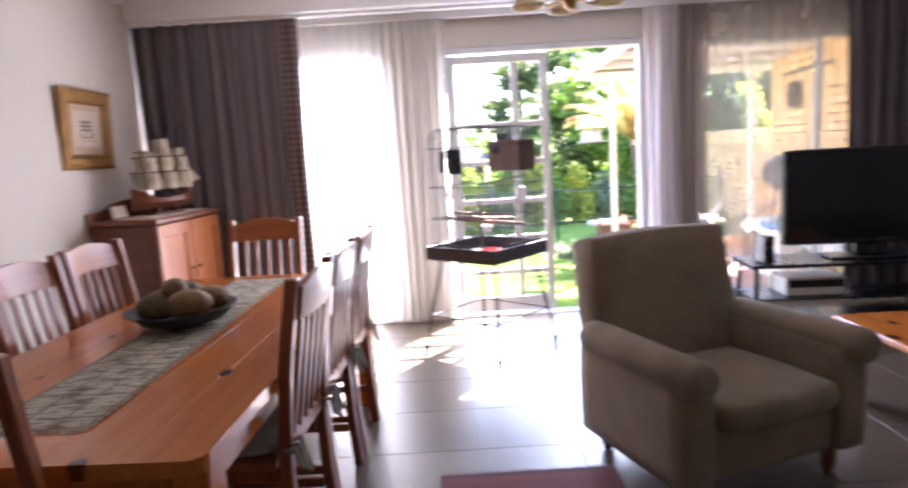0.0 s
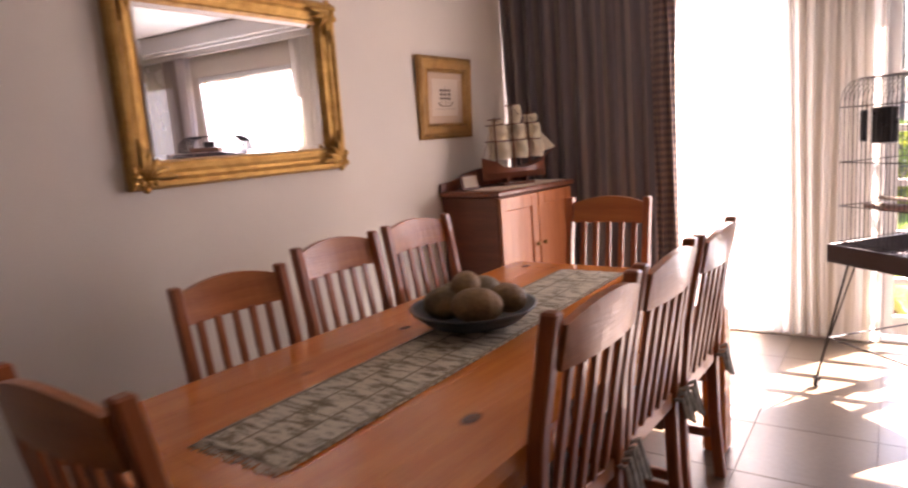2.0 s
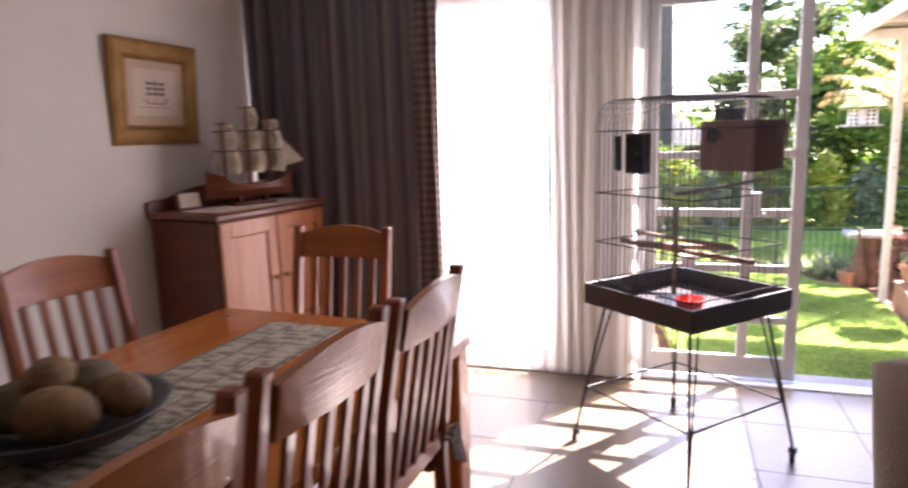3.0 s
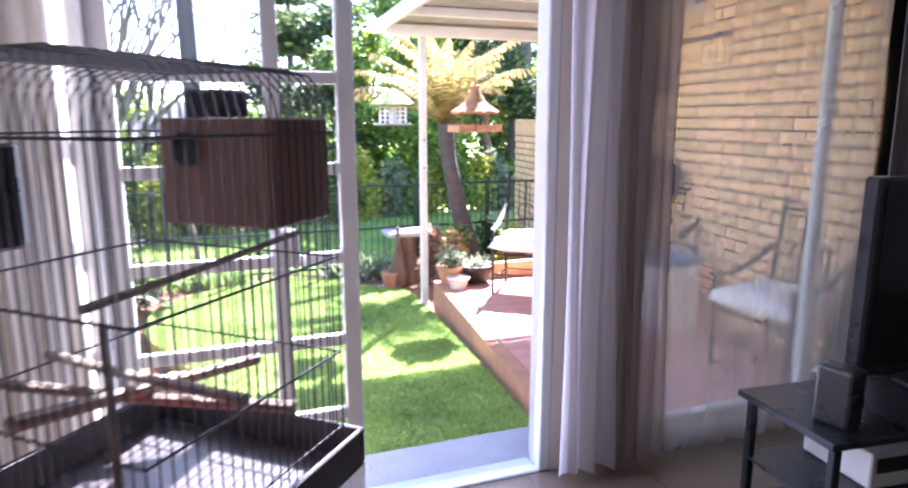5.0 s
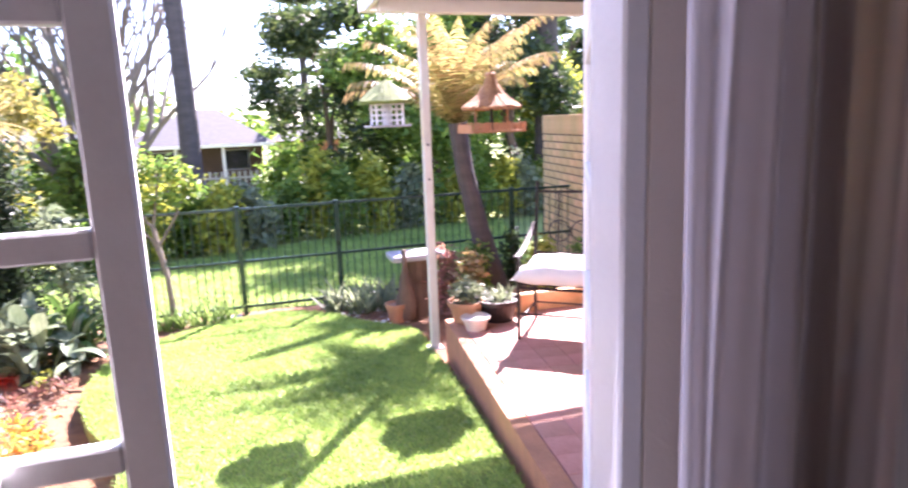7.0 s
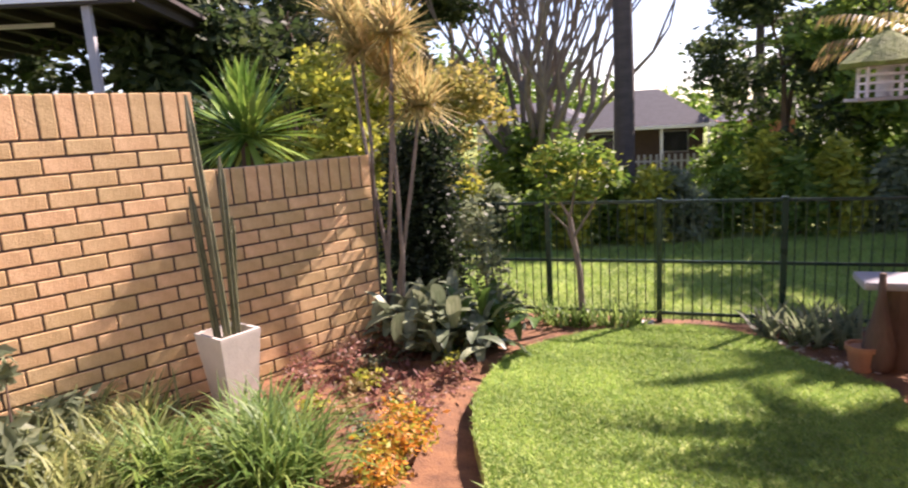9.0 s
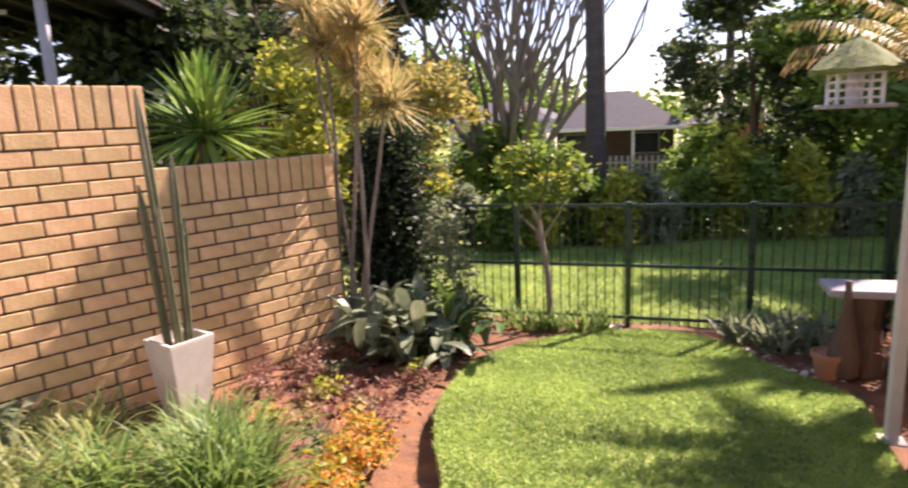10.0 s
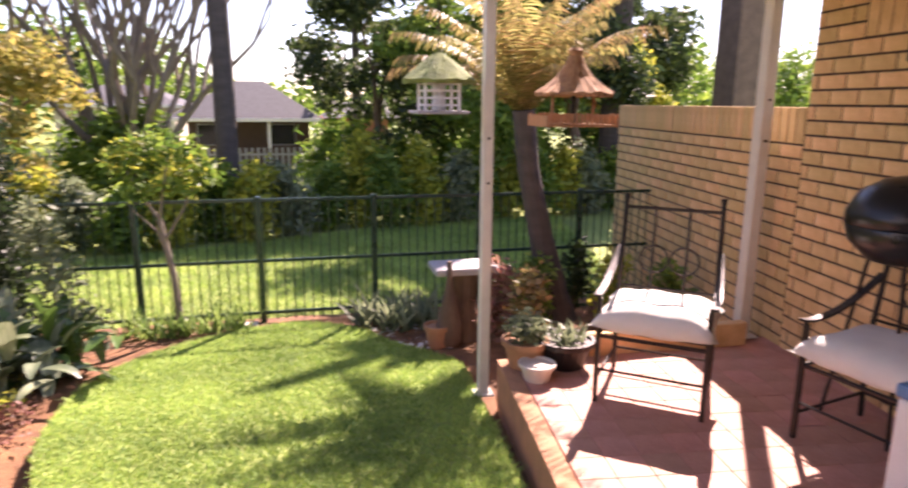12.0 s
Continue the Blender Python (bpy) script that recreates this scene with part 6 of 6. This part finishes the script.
dr = thing("dracaena", pose(-1.62, 11.25, BEDZ(-1.6, 11.2)), "slender dracaena with pale spiky yellow heads", "tree")
for k, (lx, ly, h) in enumerate(((-0.12, 0.0, 2.85), (0.12, 0.1, 2.6), (0.42, 0.05, 2.3), (-0.3, 0.1, 3.15), (0.25, -0.1, 2.95))):
    st = part("trunk", tubed([(0.05 * k - 0.12, 0, -0.1), (0.05 * k - 0.1 + lx * 0.25, ly * 0.2, h * 0.3), (lx * 0.7, ly * 0.6, h * 0.7), (lx, ly, h)], [0.03, 0.022, 0.018, 0.016], 7), M_GREYBARK, dr)
    hd_ = straps("head", 310, 0.44, 0.017, M_DRAC, st, (5, 128), 0.18, (lx, ly, h), 0.06, 4, 0.3)
    hd_["kind"] = "stuff"
yu = thing("yucca", pose(-3.0, 11.0, -0.7), "bright green spiky yucca behind the wall", "plant")
part("trunk", tubed([(0, 0, -0.1), (0.05, 0, 1.0), (0.08, 0, 2.1)], [0.1, 0.085, 0.07], 9), M_BARK, yu)
leafset(yu, 190, 0.74, 0.055, M_YUCCA1, (4, 125), 0.15, (0.08, 0, 2.15), 0.05)

# tree fern by the fence
tf = thing("tree_fern", pose(3.82, 11.85, BEDZ(3.8, 11.8)), "leaning brown tree fern with golden drooping fronds", "tree")
part("trunk", tubed([(0.05, 0, -0.1), (-0.02, 0, 0.25), (-0.2, -0.05, 0.9), (-0.38, -0.1, 1.6), (-0.45, -0.12, 2.15)], [0.22, 0.16, 0.12, 0.105, 0.11], 12), M_BARKD, tf)
for tier, (count, lo, hi, la, lb, fm) in enumerate(((34, 0, 45, 0.9, 1.5, M_FERN), (26, 25, 62, 1.0, 1.7, M_LEAFO))):
    fr_v, fr_f = [], []
    for k in range(count):
        az, ln = random.uniform(0, math.tau), radians(random.uniform(lo, hi))
        p = Vector((-0.45, -0.12, 2.12))
        L = random.uniform(la, lb)
        side = Vector((-math.sin(az), math.cos(az), 0))
        for s in range(38):
            t = s / 38
            a = ln + (0.95 if tier < 2 else 0.4) * t * t
            d = Vector((math.cos(az) * math.sin(a), math.sin(az) * math.sin(a), math.cos(a)))
            q = p + d * (L / 38)
            w = 0.17 * math.sin(math.pi * (0.10 + 0.88 * t)) + 0.01
            for sg in (-1, 1):
                i0 = len(fr_v)
                wr = w * random.uniform(0.75, 1.15)
                tip = p + side * (sg * wr) + d * random.uniform(0.04, 0.09) - Vector((0, 0, 0.02 + 0.07 * t + random.uniform(0, 0.03)))
                b0, b1_ = p.lerp(q, 0.1), p.lerp(q, 0.6)
                mid = (b0 + tip) / 2 + Vector((0, 0, 0.012))
                fr_v += [b0, b1_, mid + d * 0.011, tip, mid - d * 0.004]
                fr_f.append((i0, i0 + 1, i0 + 2, i0 + 3, i0 + 4))
            p = q
    fast("frond_crown", [tuple(v) for v in fr_v], fr_f, fm, tf)


def hip_roof(x0, x1, y0, y1, z, h, run):
    """A hipped roof over a rectangle, its ridge along x."""
    bm = bmesh.new()
    e = [bm.verts.new(c) for c in ((x0, y0, z), (x1, y0, z), (x1, y1, z), (x0, y1, z))]
    m = (y0 + y1) / 2
    a, b = bm.verts.new((x0 + run, m, z + h)), bm.verts.new((x1 - run, m, z + h))
    for f in ((e[0], e[1], b, a), (e[1], e[2], b), (e[2], e[3], a, b), (e[3], e[0], a), (e[3], e[2], e[1], e[0])):
        bm.faces.new(f)
    return bm


def palm(x, y, h, r, label, fronds=True):
    e = thing("palm_tree", pose(x, y, -0.8), label, "palm tree")
    part("trunk", tubed([(0, 0, -0.2), (0.02, 0, h * 0.3), (-0.03, 0, h * 0.65), (-0.08, 0, h)], [r * 1.15, r, r * 0.9, r * 0.75], 14), M_BARKD, e)
    if fronds:
        straps("crown", 60, 2.6, 0.35, M_LEAFD, e, (20, 120), 0.9, (-0.08, 0, h), 0.1, 6)
    return e


palm(0.02, 18.2, 9.5, 0.185, "tall dark palm trunk beyond the fence")
palm(8.5, 20.0, 8.5, 0.32, "tall dark palm trunk behind the garden wall")
palm(11.65, 20.5, 9.0, 0.14, "tall dark palm trunk behind the garden wall")
tree("bare_tree", -2.5, 22.5, -0.8, 7.2, 0.13, 5, 6500, 0.05, M_LEAFS, "pale bare-branched tree with many upright stems", 0.5, M_GREYBARK, 24, 0.36, 0.26)
tree("bare_tree", -7.5, 27, -0.8, 8, 0.22, 4, 1500, 0.09, M_LEAFO, "sparse tree with thin branches and few leaves", 0.7, M_GREYBARK, 3, 0.4, 0.3)



def leafy(x, y, h, r, n, size, material, label, wide=0.36, low=0.3, cat="tree"):
    """A tree with a full, uneven crown from low to high."""
    e = thing("garden_tree", pose(x, y, -0.8), label, cat)
    bm = bmesh.new()
    tips, clumps = [], []
    limb(bm, Vector((0, 0, -0.1)), Vector((0, 0, 1)), h * 0.34, r, 3, 0.45, 0.3, 4, tips)
    part("trunk", bm, M_BARK, e)
    R_ = wide * h
    for k in range(26):
        t = random.random()
        z = h * (low + (0.97 - low) * t)
        rr = R_ * math.sqrt(max(0.08, 1 - ((t - 0.38) / 0.66) ** 2)) * random.uniform(0.35, 1.0)
        a = random.uniform(0, math.tau)
        c = R_ * random.uniform(0.2, 0.42)
        clumps.append((rr * math.cos(a), rr * math.sin(a), z, c, c, c * random.uniform(0.5, 0.85)))
    leaves("crown", clumps, int(n * 1.5), size * 1.1, material, e, 0.6, 1.8)
    return e


TREES = [(3.1, 21.0, 5.2, 0.16, M_LEAFD, 7000, 0.10, 0.75), (5.3, 19.3, 5.4, 0.15, M_LEAF, 6500, 0.10, 0.7), (7.4, 19.6, 6.0, 0.18, M_LEAFD, 7000, 0.11, 0.85), (7.3, 24.0, 5.2, 0.2, M_LEAF, 6000, 0.12, 0.85), (9.8, 22.0, 3.6, 0.15, M_LEAFY, 4500, 0.10, 0.7), (-5.2, 18.5, 4.2, 0.15, M_LEAFY, 5000, 0.09, 0.7), (-8.5, 19.0, 6.5, 0.2, M_LEAFD, 7000, 0.12, 0.95), (-6.6, 15.5, 4.4, 0.16, M_LEAFD, 6000, 0.10, 0.8), (-11.5, 15.0, 7.0, 0.22, M_LEAFD, 7000, 0.13, 1.0), (-4.2, 14.6, 3.4, 0.1, M_LEAFY, 4200, 0.075, 0.55), (12.5, 27, 6.5, 0.2, M_LEAFD, 5000, 0.14, 1.0), (-13, 30, 8.5, 0.25, M_LEAFD, 5000, 0.16, 1.2), (-3.35, 17.3, 3.7, 0.12, M_OLIVE, 5200, 0.07, 0.6), (-8.2, 15.8, 6.0, 0.18, M_LEAFD, 7000, 0.12, 0.9), (-5.4, 21.5, 6.2, 0.18, M_LEAFD, 6000, 0.13, 0.9)]
for x, y, h, r, m_, n_, s_, c_ in TREES:
    leafy(x, y, h, r, n_, s_, m_, "leafy evergreen tree beyond the garden fence" if m_ is M_LEAFD or m_ is M_LEAF else "yellow-green leafy tree beyond the fence")
# tall pines with flat whorls of branches
for x, y, h in ((3.3, 29.0, 9.5), (13.5, 30.0, 9.0)):
    e = thing("pine_tree", pose(x, y, -0.8), "dark tall pine with layered branches", "tree")
    part("trunk", tubed([(0, 0, -0.2), (0, 0, h)], [0.22, 0.04], 8), M_BARKD, e)
    cl_ = []
    for q in range(11):
        z = h * (0.3 + 0.065 * q)
        rad = 2.1 * (1 - q / 12.5)
        for w in range(9):
            a = w * math.tau / 9 + q
            for f in (0.35, 0.65, 0.95):
                cl_.append((rad * f * math.cos(a), rad * f * math.sin(a), z + 0.12 * f, 0.26, 0.26, 0.07))
    leaves("crown", cl_, 6500, 0.10, M_LEAFD, e, 0.4, 2.2)
# belt of woods in the distance
wc = []
for k in range(150):
    x = -60 + 0.85 * k + random.uniform(-1, 1)
    y = random.uniform(40, 62)
    hh = random.uniform(3.0, 6.5) * (0.55 if -7 < x < 7 else 1)
    wc += [(x, y, hh * 0.4, 2.6, 2.2, hh * 0.45), (x + random.uniform(-1, 1), y, hh * 0.8, 1.8, 1.6, hh * 0.3)]
tagged(leaves("woods", wc, 60000, 0.34, M_LEAF, None), "distant belt of green trees", "woods", kind="stuff")
# mixed shrubs along the far side of the second lawn
k = 0
for x in np.arange(-4.5, 9.5, 0.62):
    y = 16.2 + 0.28 * (x + 1.4) if x < 4 else 17.8 + 0.1 * (x - 4)
    y += 0.5 + random.uniform(-0.25, 0.35)
    hgt = random.uniform(0.8, 1.25) * (1.2 if x > 2 else 1)
    mt_ = (M_LEAF, M_LEAFY, M_LEAF, M_LEAFY, M_LEAFS)[k % 5]
    k += 1
    bush("shrub", x, y, -0.8, [(0, 0, hgt * 0.45, 0.45, 0.4, hgt * 0.5), (random.uniform(-0.2, 0.2), 0, hgt * 0.9, 0.32, 0.3, hgt * 0.35)], 1300, 0.095, mt_, "mixed green garden shrub behind the second lawn", long=1.9)

for x in np.arange(-9.5, 12, 0.95):
    if -1.6 < x < 1.2:
        continue
    y, hgt = 22.0 + random.uniform(-1.2, 1.6), random.uniform(1.3, 2.3)
    bush("shrub", x, y, -0.8, [(0, 0, hgt * 0.4, 0.75, 0.6, hgt * 0.45), (random.uniform(-0.3, 0.3), 0, hgt * 0.85, 0.5, 0.45, hgt * 0.3)], 900, 0.13, (M_LEAFD, M_LEAF, M_LEAF)[int(x * 3) % 3], "dense dark green shrub before the far house", long=1.9)

# ---- far fence, neighbour's house and roofs ----
ff = thing("far_fence", pose(0, 25.5, -0.8), "pale palisade fence before the far house", "fence")
pm = None
for k in range(90):
    x = -7 + k * 0.17
    if pm is None:
        q_ = part("paling", boxed((-0.035, -0.012, 0), (0.035, 0.012, 1.0), 0.004), M_SLAB, ff)
        pm = q_.data
    else:
        q_ = new("paling", pm)
        q_.parent = ff
    q_.location = (x, 0, 0)
for z in (0.25, 0.8):
    part("rail", boxed((-7.1, 0.013, z - 0.03), (8.3, 0.04, z + 0.03)), M_SLAB, ff)
M_ROOF = mat("grey_roof_tiles", (0.075, 0.076, 0.08), 0.95, 0, 0.2, 6, 30, 0.3)
M_HWALL = mat("far_house_wall", (0.11, 0.07, 0.052), 0.9, 0, 0.15, 4, 30, 0.1)
ho = thing("house", pose(-0.7, 30.0, -0.8), "low brick house with a grey hipped roof", "house")
part("wall", boxed((-1.9, 1.2, 0), (2.4, 4, 1.7)), M_HWALL, ho)
for x in (-2.1, -0.6, 1.0, 2.55):
    part("veranda_post", boxed((x - 0.05, -0.35, 0), (x + 0.05, -0.25, 1.619), 0.01), M_WHITE, ho)
part("wing", boxed((2.85, -0.2, 0), (5.2, 3.6, 1.75)), mat("red_brick_far", (0.30, 0.13, 0.09), 0.9, 0, 0.2, 4, 30, 0.1), ho, "red-brown brick side wing")
part("wing_roof", hip_roof(2.9, 5.6, -0.6, 4.0, 1.76, 0.55, 0.6), M_ROOF, ho)
part("roof", hip_roof(-2.3, 2.8, -0.5, 4.5, 1.75, 1.3, 2.0), M_ROOF, ho)
part("fascia", boxed((-2.35, -0.56, 1.62), (2.85, -0.505, 1.74), 0.01), M_WHITE, ho)
for x in (-1.6, 0.9):
    w_ = part("window", boxed((x, 1.17, 0.7), (x + 1.0, 1.198, 1.5), 0.01), M_SLAB, ho)
    part("pane", boxed((x + 0.05, 1.16, 0.75), (x + 0.95, 1.1695, 1.45)), M_SCREEN, w_)
h2 = thing("house", pose(-4.9, 33.0, -0.8), "low pale rendered house behind the bare tree", "house")
part("wall", boxed((-2.6, 0, 0), (1.6, 4, 2.1)), M_POT, h2)
part("roof", hip_roof(-2.9, 1.9, -0.4, 4.4, 2.11, 0.8, 1.6), M_ROOF, h2)
part("fascia", boxed((-2.95, -0.46, 2.04), (1.95, -0.405, 2.16), 0.01), M_WHITE, h2)
for x in (-1.9, 0.1):
    w_ = part("window", boxed((x, -0.03, 0.8), (x + 0.9, -0.002, 1.6), 0.01), M_WHITE, h2)
    part("pane", boxed((x + 0.05, -0.04, 0.85), (x + 0.85, -0.0305, 1.55)), M_SCREEN, w_)
M_CARROOF = mat("dark_roof_timber", (0.045, 0.035, 0.028), 0.8, 0, 0.3, 3, 30, 0.2, stretch=(1, 8, 1))
cp = thing("carport", pose(-6.5, 12.9, -0.75, 0, 0, 24), "neighbour's dark lean-to roof with white battens", "carport")
part("roof", boxed((-4.5, -1.2, 4.12), (0.9, 4.5, 4.18)), M_CARROOF, cp)
part("fascia", boxed((-4.5, -1.28, 3.86), (0.9, -1.205, 4.2), 0.01), M_CARROOF, cp)
for k in range(9):
    part("rafter", boxed((-4.3 + k * 0.62, -1.2, 3.98), (-4.22 + k * 0.62, 4.4, 4.118)), M_CARROOF, cp)
for k in range(2):
    part("batten", boxed((-4.4, -1.31 + k * 1.6, 3.90 - k * 0.02), (0.5 - k * 1.3, -1.285 + k * 1.6, 3.96 - k * 0.02)), M_WHITE, cp)
for x in (-2.0, 0.3):
    part("post", boxed((x - 0.05, -1.2, 0), (x + 0.05, -1.1, 3.979), 0.008), M_SLAB, cp)
ch = thing("neighbour_house", pose(9.6, 17.2, -0.8), "brick gable and chimney behind the garden wall", "house")
part("chimney", boxed((0, 0, 0), (0.72, 0.7, 6.5), 0.02), mat("dark_chimney_brick", (0.15, 0.10, 0.075), 0.9, 0, 0.3, 5, 30, 0.3), ch, "dark brown brick chimney")
part("wall", boxed((0.721, 0.05, 0), (4.5, 3.0, 1.9)), M_HWALL, ch)


# ---- brick walls ----
BL, BH, BJ = 0.285, 0.098, 0.016


def brick_wall(name, p0, p1, zb, zt, label, core=0.2, limit=330, soldier=True, lintel=None, brick=(BL, BH, BJ)):
    """A wall from p0 to p1 whose face, on the left of that way, shows each brick; zt is its top, with a row of bricks on end."""
    p0, p1 = Vector(p0), Vector(p1)
    bl, bh, bj = brick
    d = (p1 - p0)
    L = d.length
    ang = math.degrees(math.atan2(d.y, d.x))
    e = thing(name, pose(p0.x, p0.y, 0, 0, 0, ang), label, "wall", kind="structure")
    part("core", boxed((0, -core, zb - 0.4), (L, 0, zt - 0.004)), M_MORTAR, e)
    made = {}
    count = 0
    rest = bmesh.new()

    def one(x, z, w, h):
        nonlocal count
        key = (round(w, 3), round(h, 3))
        count += 1
        if count > limit:
            box(rest, (x, -0.03, z), (x + w, 0.009, z + h))
            return
        if key not in made:
            q = part("brick", boxed((0, -0.03, 0), (w, 0.009, h), 0.004), M_BRICK, e)
            made[key] = q.data
        else:
            q = new("brick", made[key])
            q.parent = e
        q.location = (x, random.uniform(-0.002, 0.002), z)

    z = zt
    if soldier:
        n = int(L / (bh + bj))
        step = L / n
        for k in range(n):
            one(k * step + bj / 2, zt - bl, step - bj, bl)
        z = zt - bl - bj
    row = 0
    while z - bh > zb - 0.15:
        x = -(bl + bj) / 2 * (row % 2)
        while x < L:
            a, b = max(x, 0.0) + bj / 2, min(x + bl + bj, L) - bj / 2
            if lintel and b > lintel[0] and a < lintel[1] and z > lintel[2] - 0.01 and z - bh < lintel[2] + bl - 0.02:
                a, b = (a, min(b, lintel[0] - bj)) if a < lintel[0] - 0.05 else (max(a, lintel[1] + bj), b)
            if b - a > 0.03:
                one(a, z - bh, b - a, bh)
            x += bl + bj
        z -= bh + bj
        row += 1
    if lintel:
        k = 0
        while lintel[0] + (k + 1) * (bh + bj) <= lintel[1] + 0.01:
            one(lintel[0] + k * (bh + bj), lintel[2], bh, bl)
            k += 1
    if count > limit:
        part("bricks_beyond", rest, M_BRICK, e)["kind"] = "stuff"
    else:
        rest.free()
    return e


SMALL = (0.262, 0.089, 0.0155)
WD = Vector((0.43, 0.903))
STEP = Vector((-2.45, 9.56)) + WD * 0.14
# the faces look towards the lawn, so the walls are drawn from far to near
brick_wall("garden_wall_west_low", STEP + WD * 1.62, STEP, -0.6, 1.21, "lower yellow face-brick garden wall with soldier course top")
brick_wall("garden_wall_west_high", STEP, STEP - WD * 3.34, -0.55, 1.80, "high yellow face-brick garden wall with soldier course top")
brick_wall("house_wing_wall", (4.33, 5.63), (4.86, 9.84), -0.3, 2.55, "yellow face-brick wall of the house wing", soldier=False, lintel=(2.2, 3.76, 1.94), brick=SMALL)
brick_wall("garden_wall_east", (4.86, 9.84), (5.33, 13.6), -0.65, 1.50, "yellow face-brick garden wall with soldier course top", brick=SMALL)

ln_ = thing("wall_lantern", pose(4.73, 8.78, 1.70, 0, 0, 7), "dark metal lantern fixed to the brick wall", "lantern")
part("bracket", boxed((-0.01, -0.02, 0.3), (0.0, 0.02, 0.42), 0.003), M_IRON, ln_)
part("body", boxed((-0.17, -0.07, 0.05), (-0.03, 0.07, 0.33), 0.01), M_IRON, ln_)
part("cap", lathe([(0.1, 0.331), (0.03, 0.39), (0.01, 0.4)], 4, pose(-0.1, 0, 0, 0, 0, 45)), M_IRON, ln_)
# pieces of floor and patio
tm = None
T = 0.5
for i in range(int((XE - XW) / T) + 1):
    for j in range(int((YN - YS) / T) + 1):
        x, y = XW + i * T, YN - (j + 1) * T
        w, h = min(T, XE - x) - 0.0015, T - 0.0015
        if w < 0.1 or y < YS - T:
            continue
        if w > T - 0.01 and tm is not None:
            q = new("tile", tm)
            q.parent = floor
        else:
            q = part("tile", boxed((0.0015, 0.0015, -0.012), (w, h, 0.0), 0.001), M_TILE, floor)
            if w > T - 0.01:
                tm = q.data
        q.location = (x, y, 0)
patio_ob = bpy.data.objects["patio"]
pm_ = None
PT = 0.2
PR = Matrix.Rotation(-math.atan(0.115), 4, "Z")
for j in range(22):
    for i in range(13):
        c = PR @ Vector((0.11 + i * PT, 0.02 + j * PT, 0)) + Vector((EDGE(5.66), 5.66, 0))
        if c.x > 4.30 + (c.y - 5.82) * 0.127 - 0.16 or c.y > 9.84:
            continue
        if pm_ is None:
            q = part("paver", boxed((0.0015, 0.0015, -0.02), (PT - 0.0015, PT - 0.0015, 0.012), 0.002), M_PAVER, patio_ob)
            pm_ = q.data
        else:
            q = new("paver", pm_)
            q.parent = patio_ob
        q.matrix_local = Matrix.Translation((c.x, c.y, -0.309 + random.uniform(-0.0015, 0.0015))) @ PR
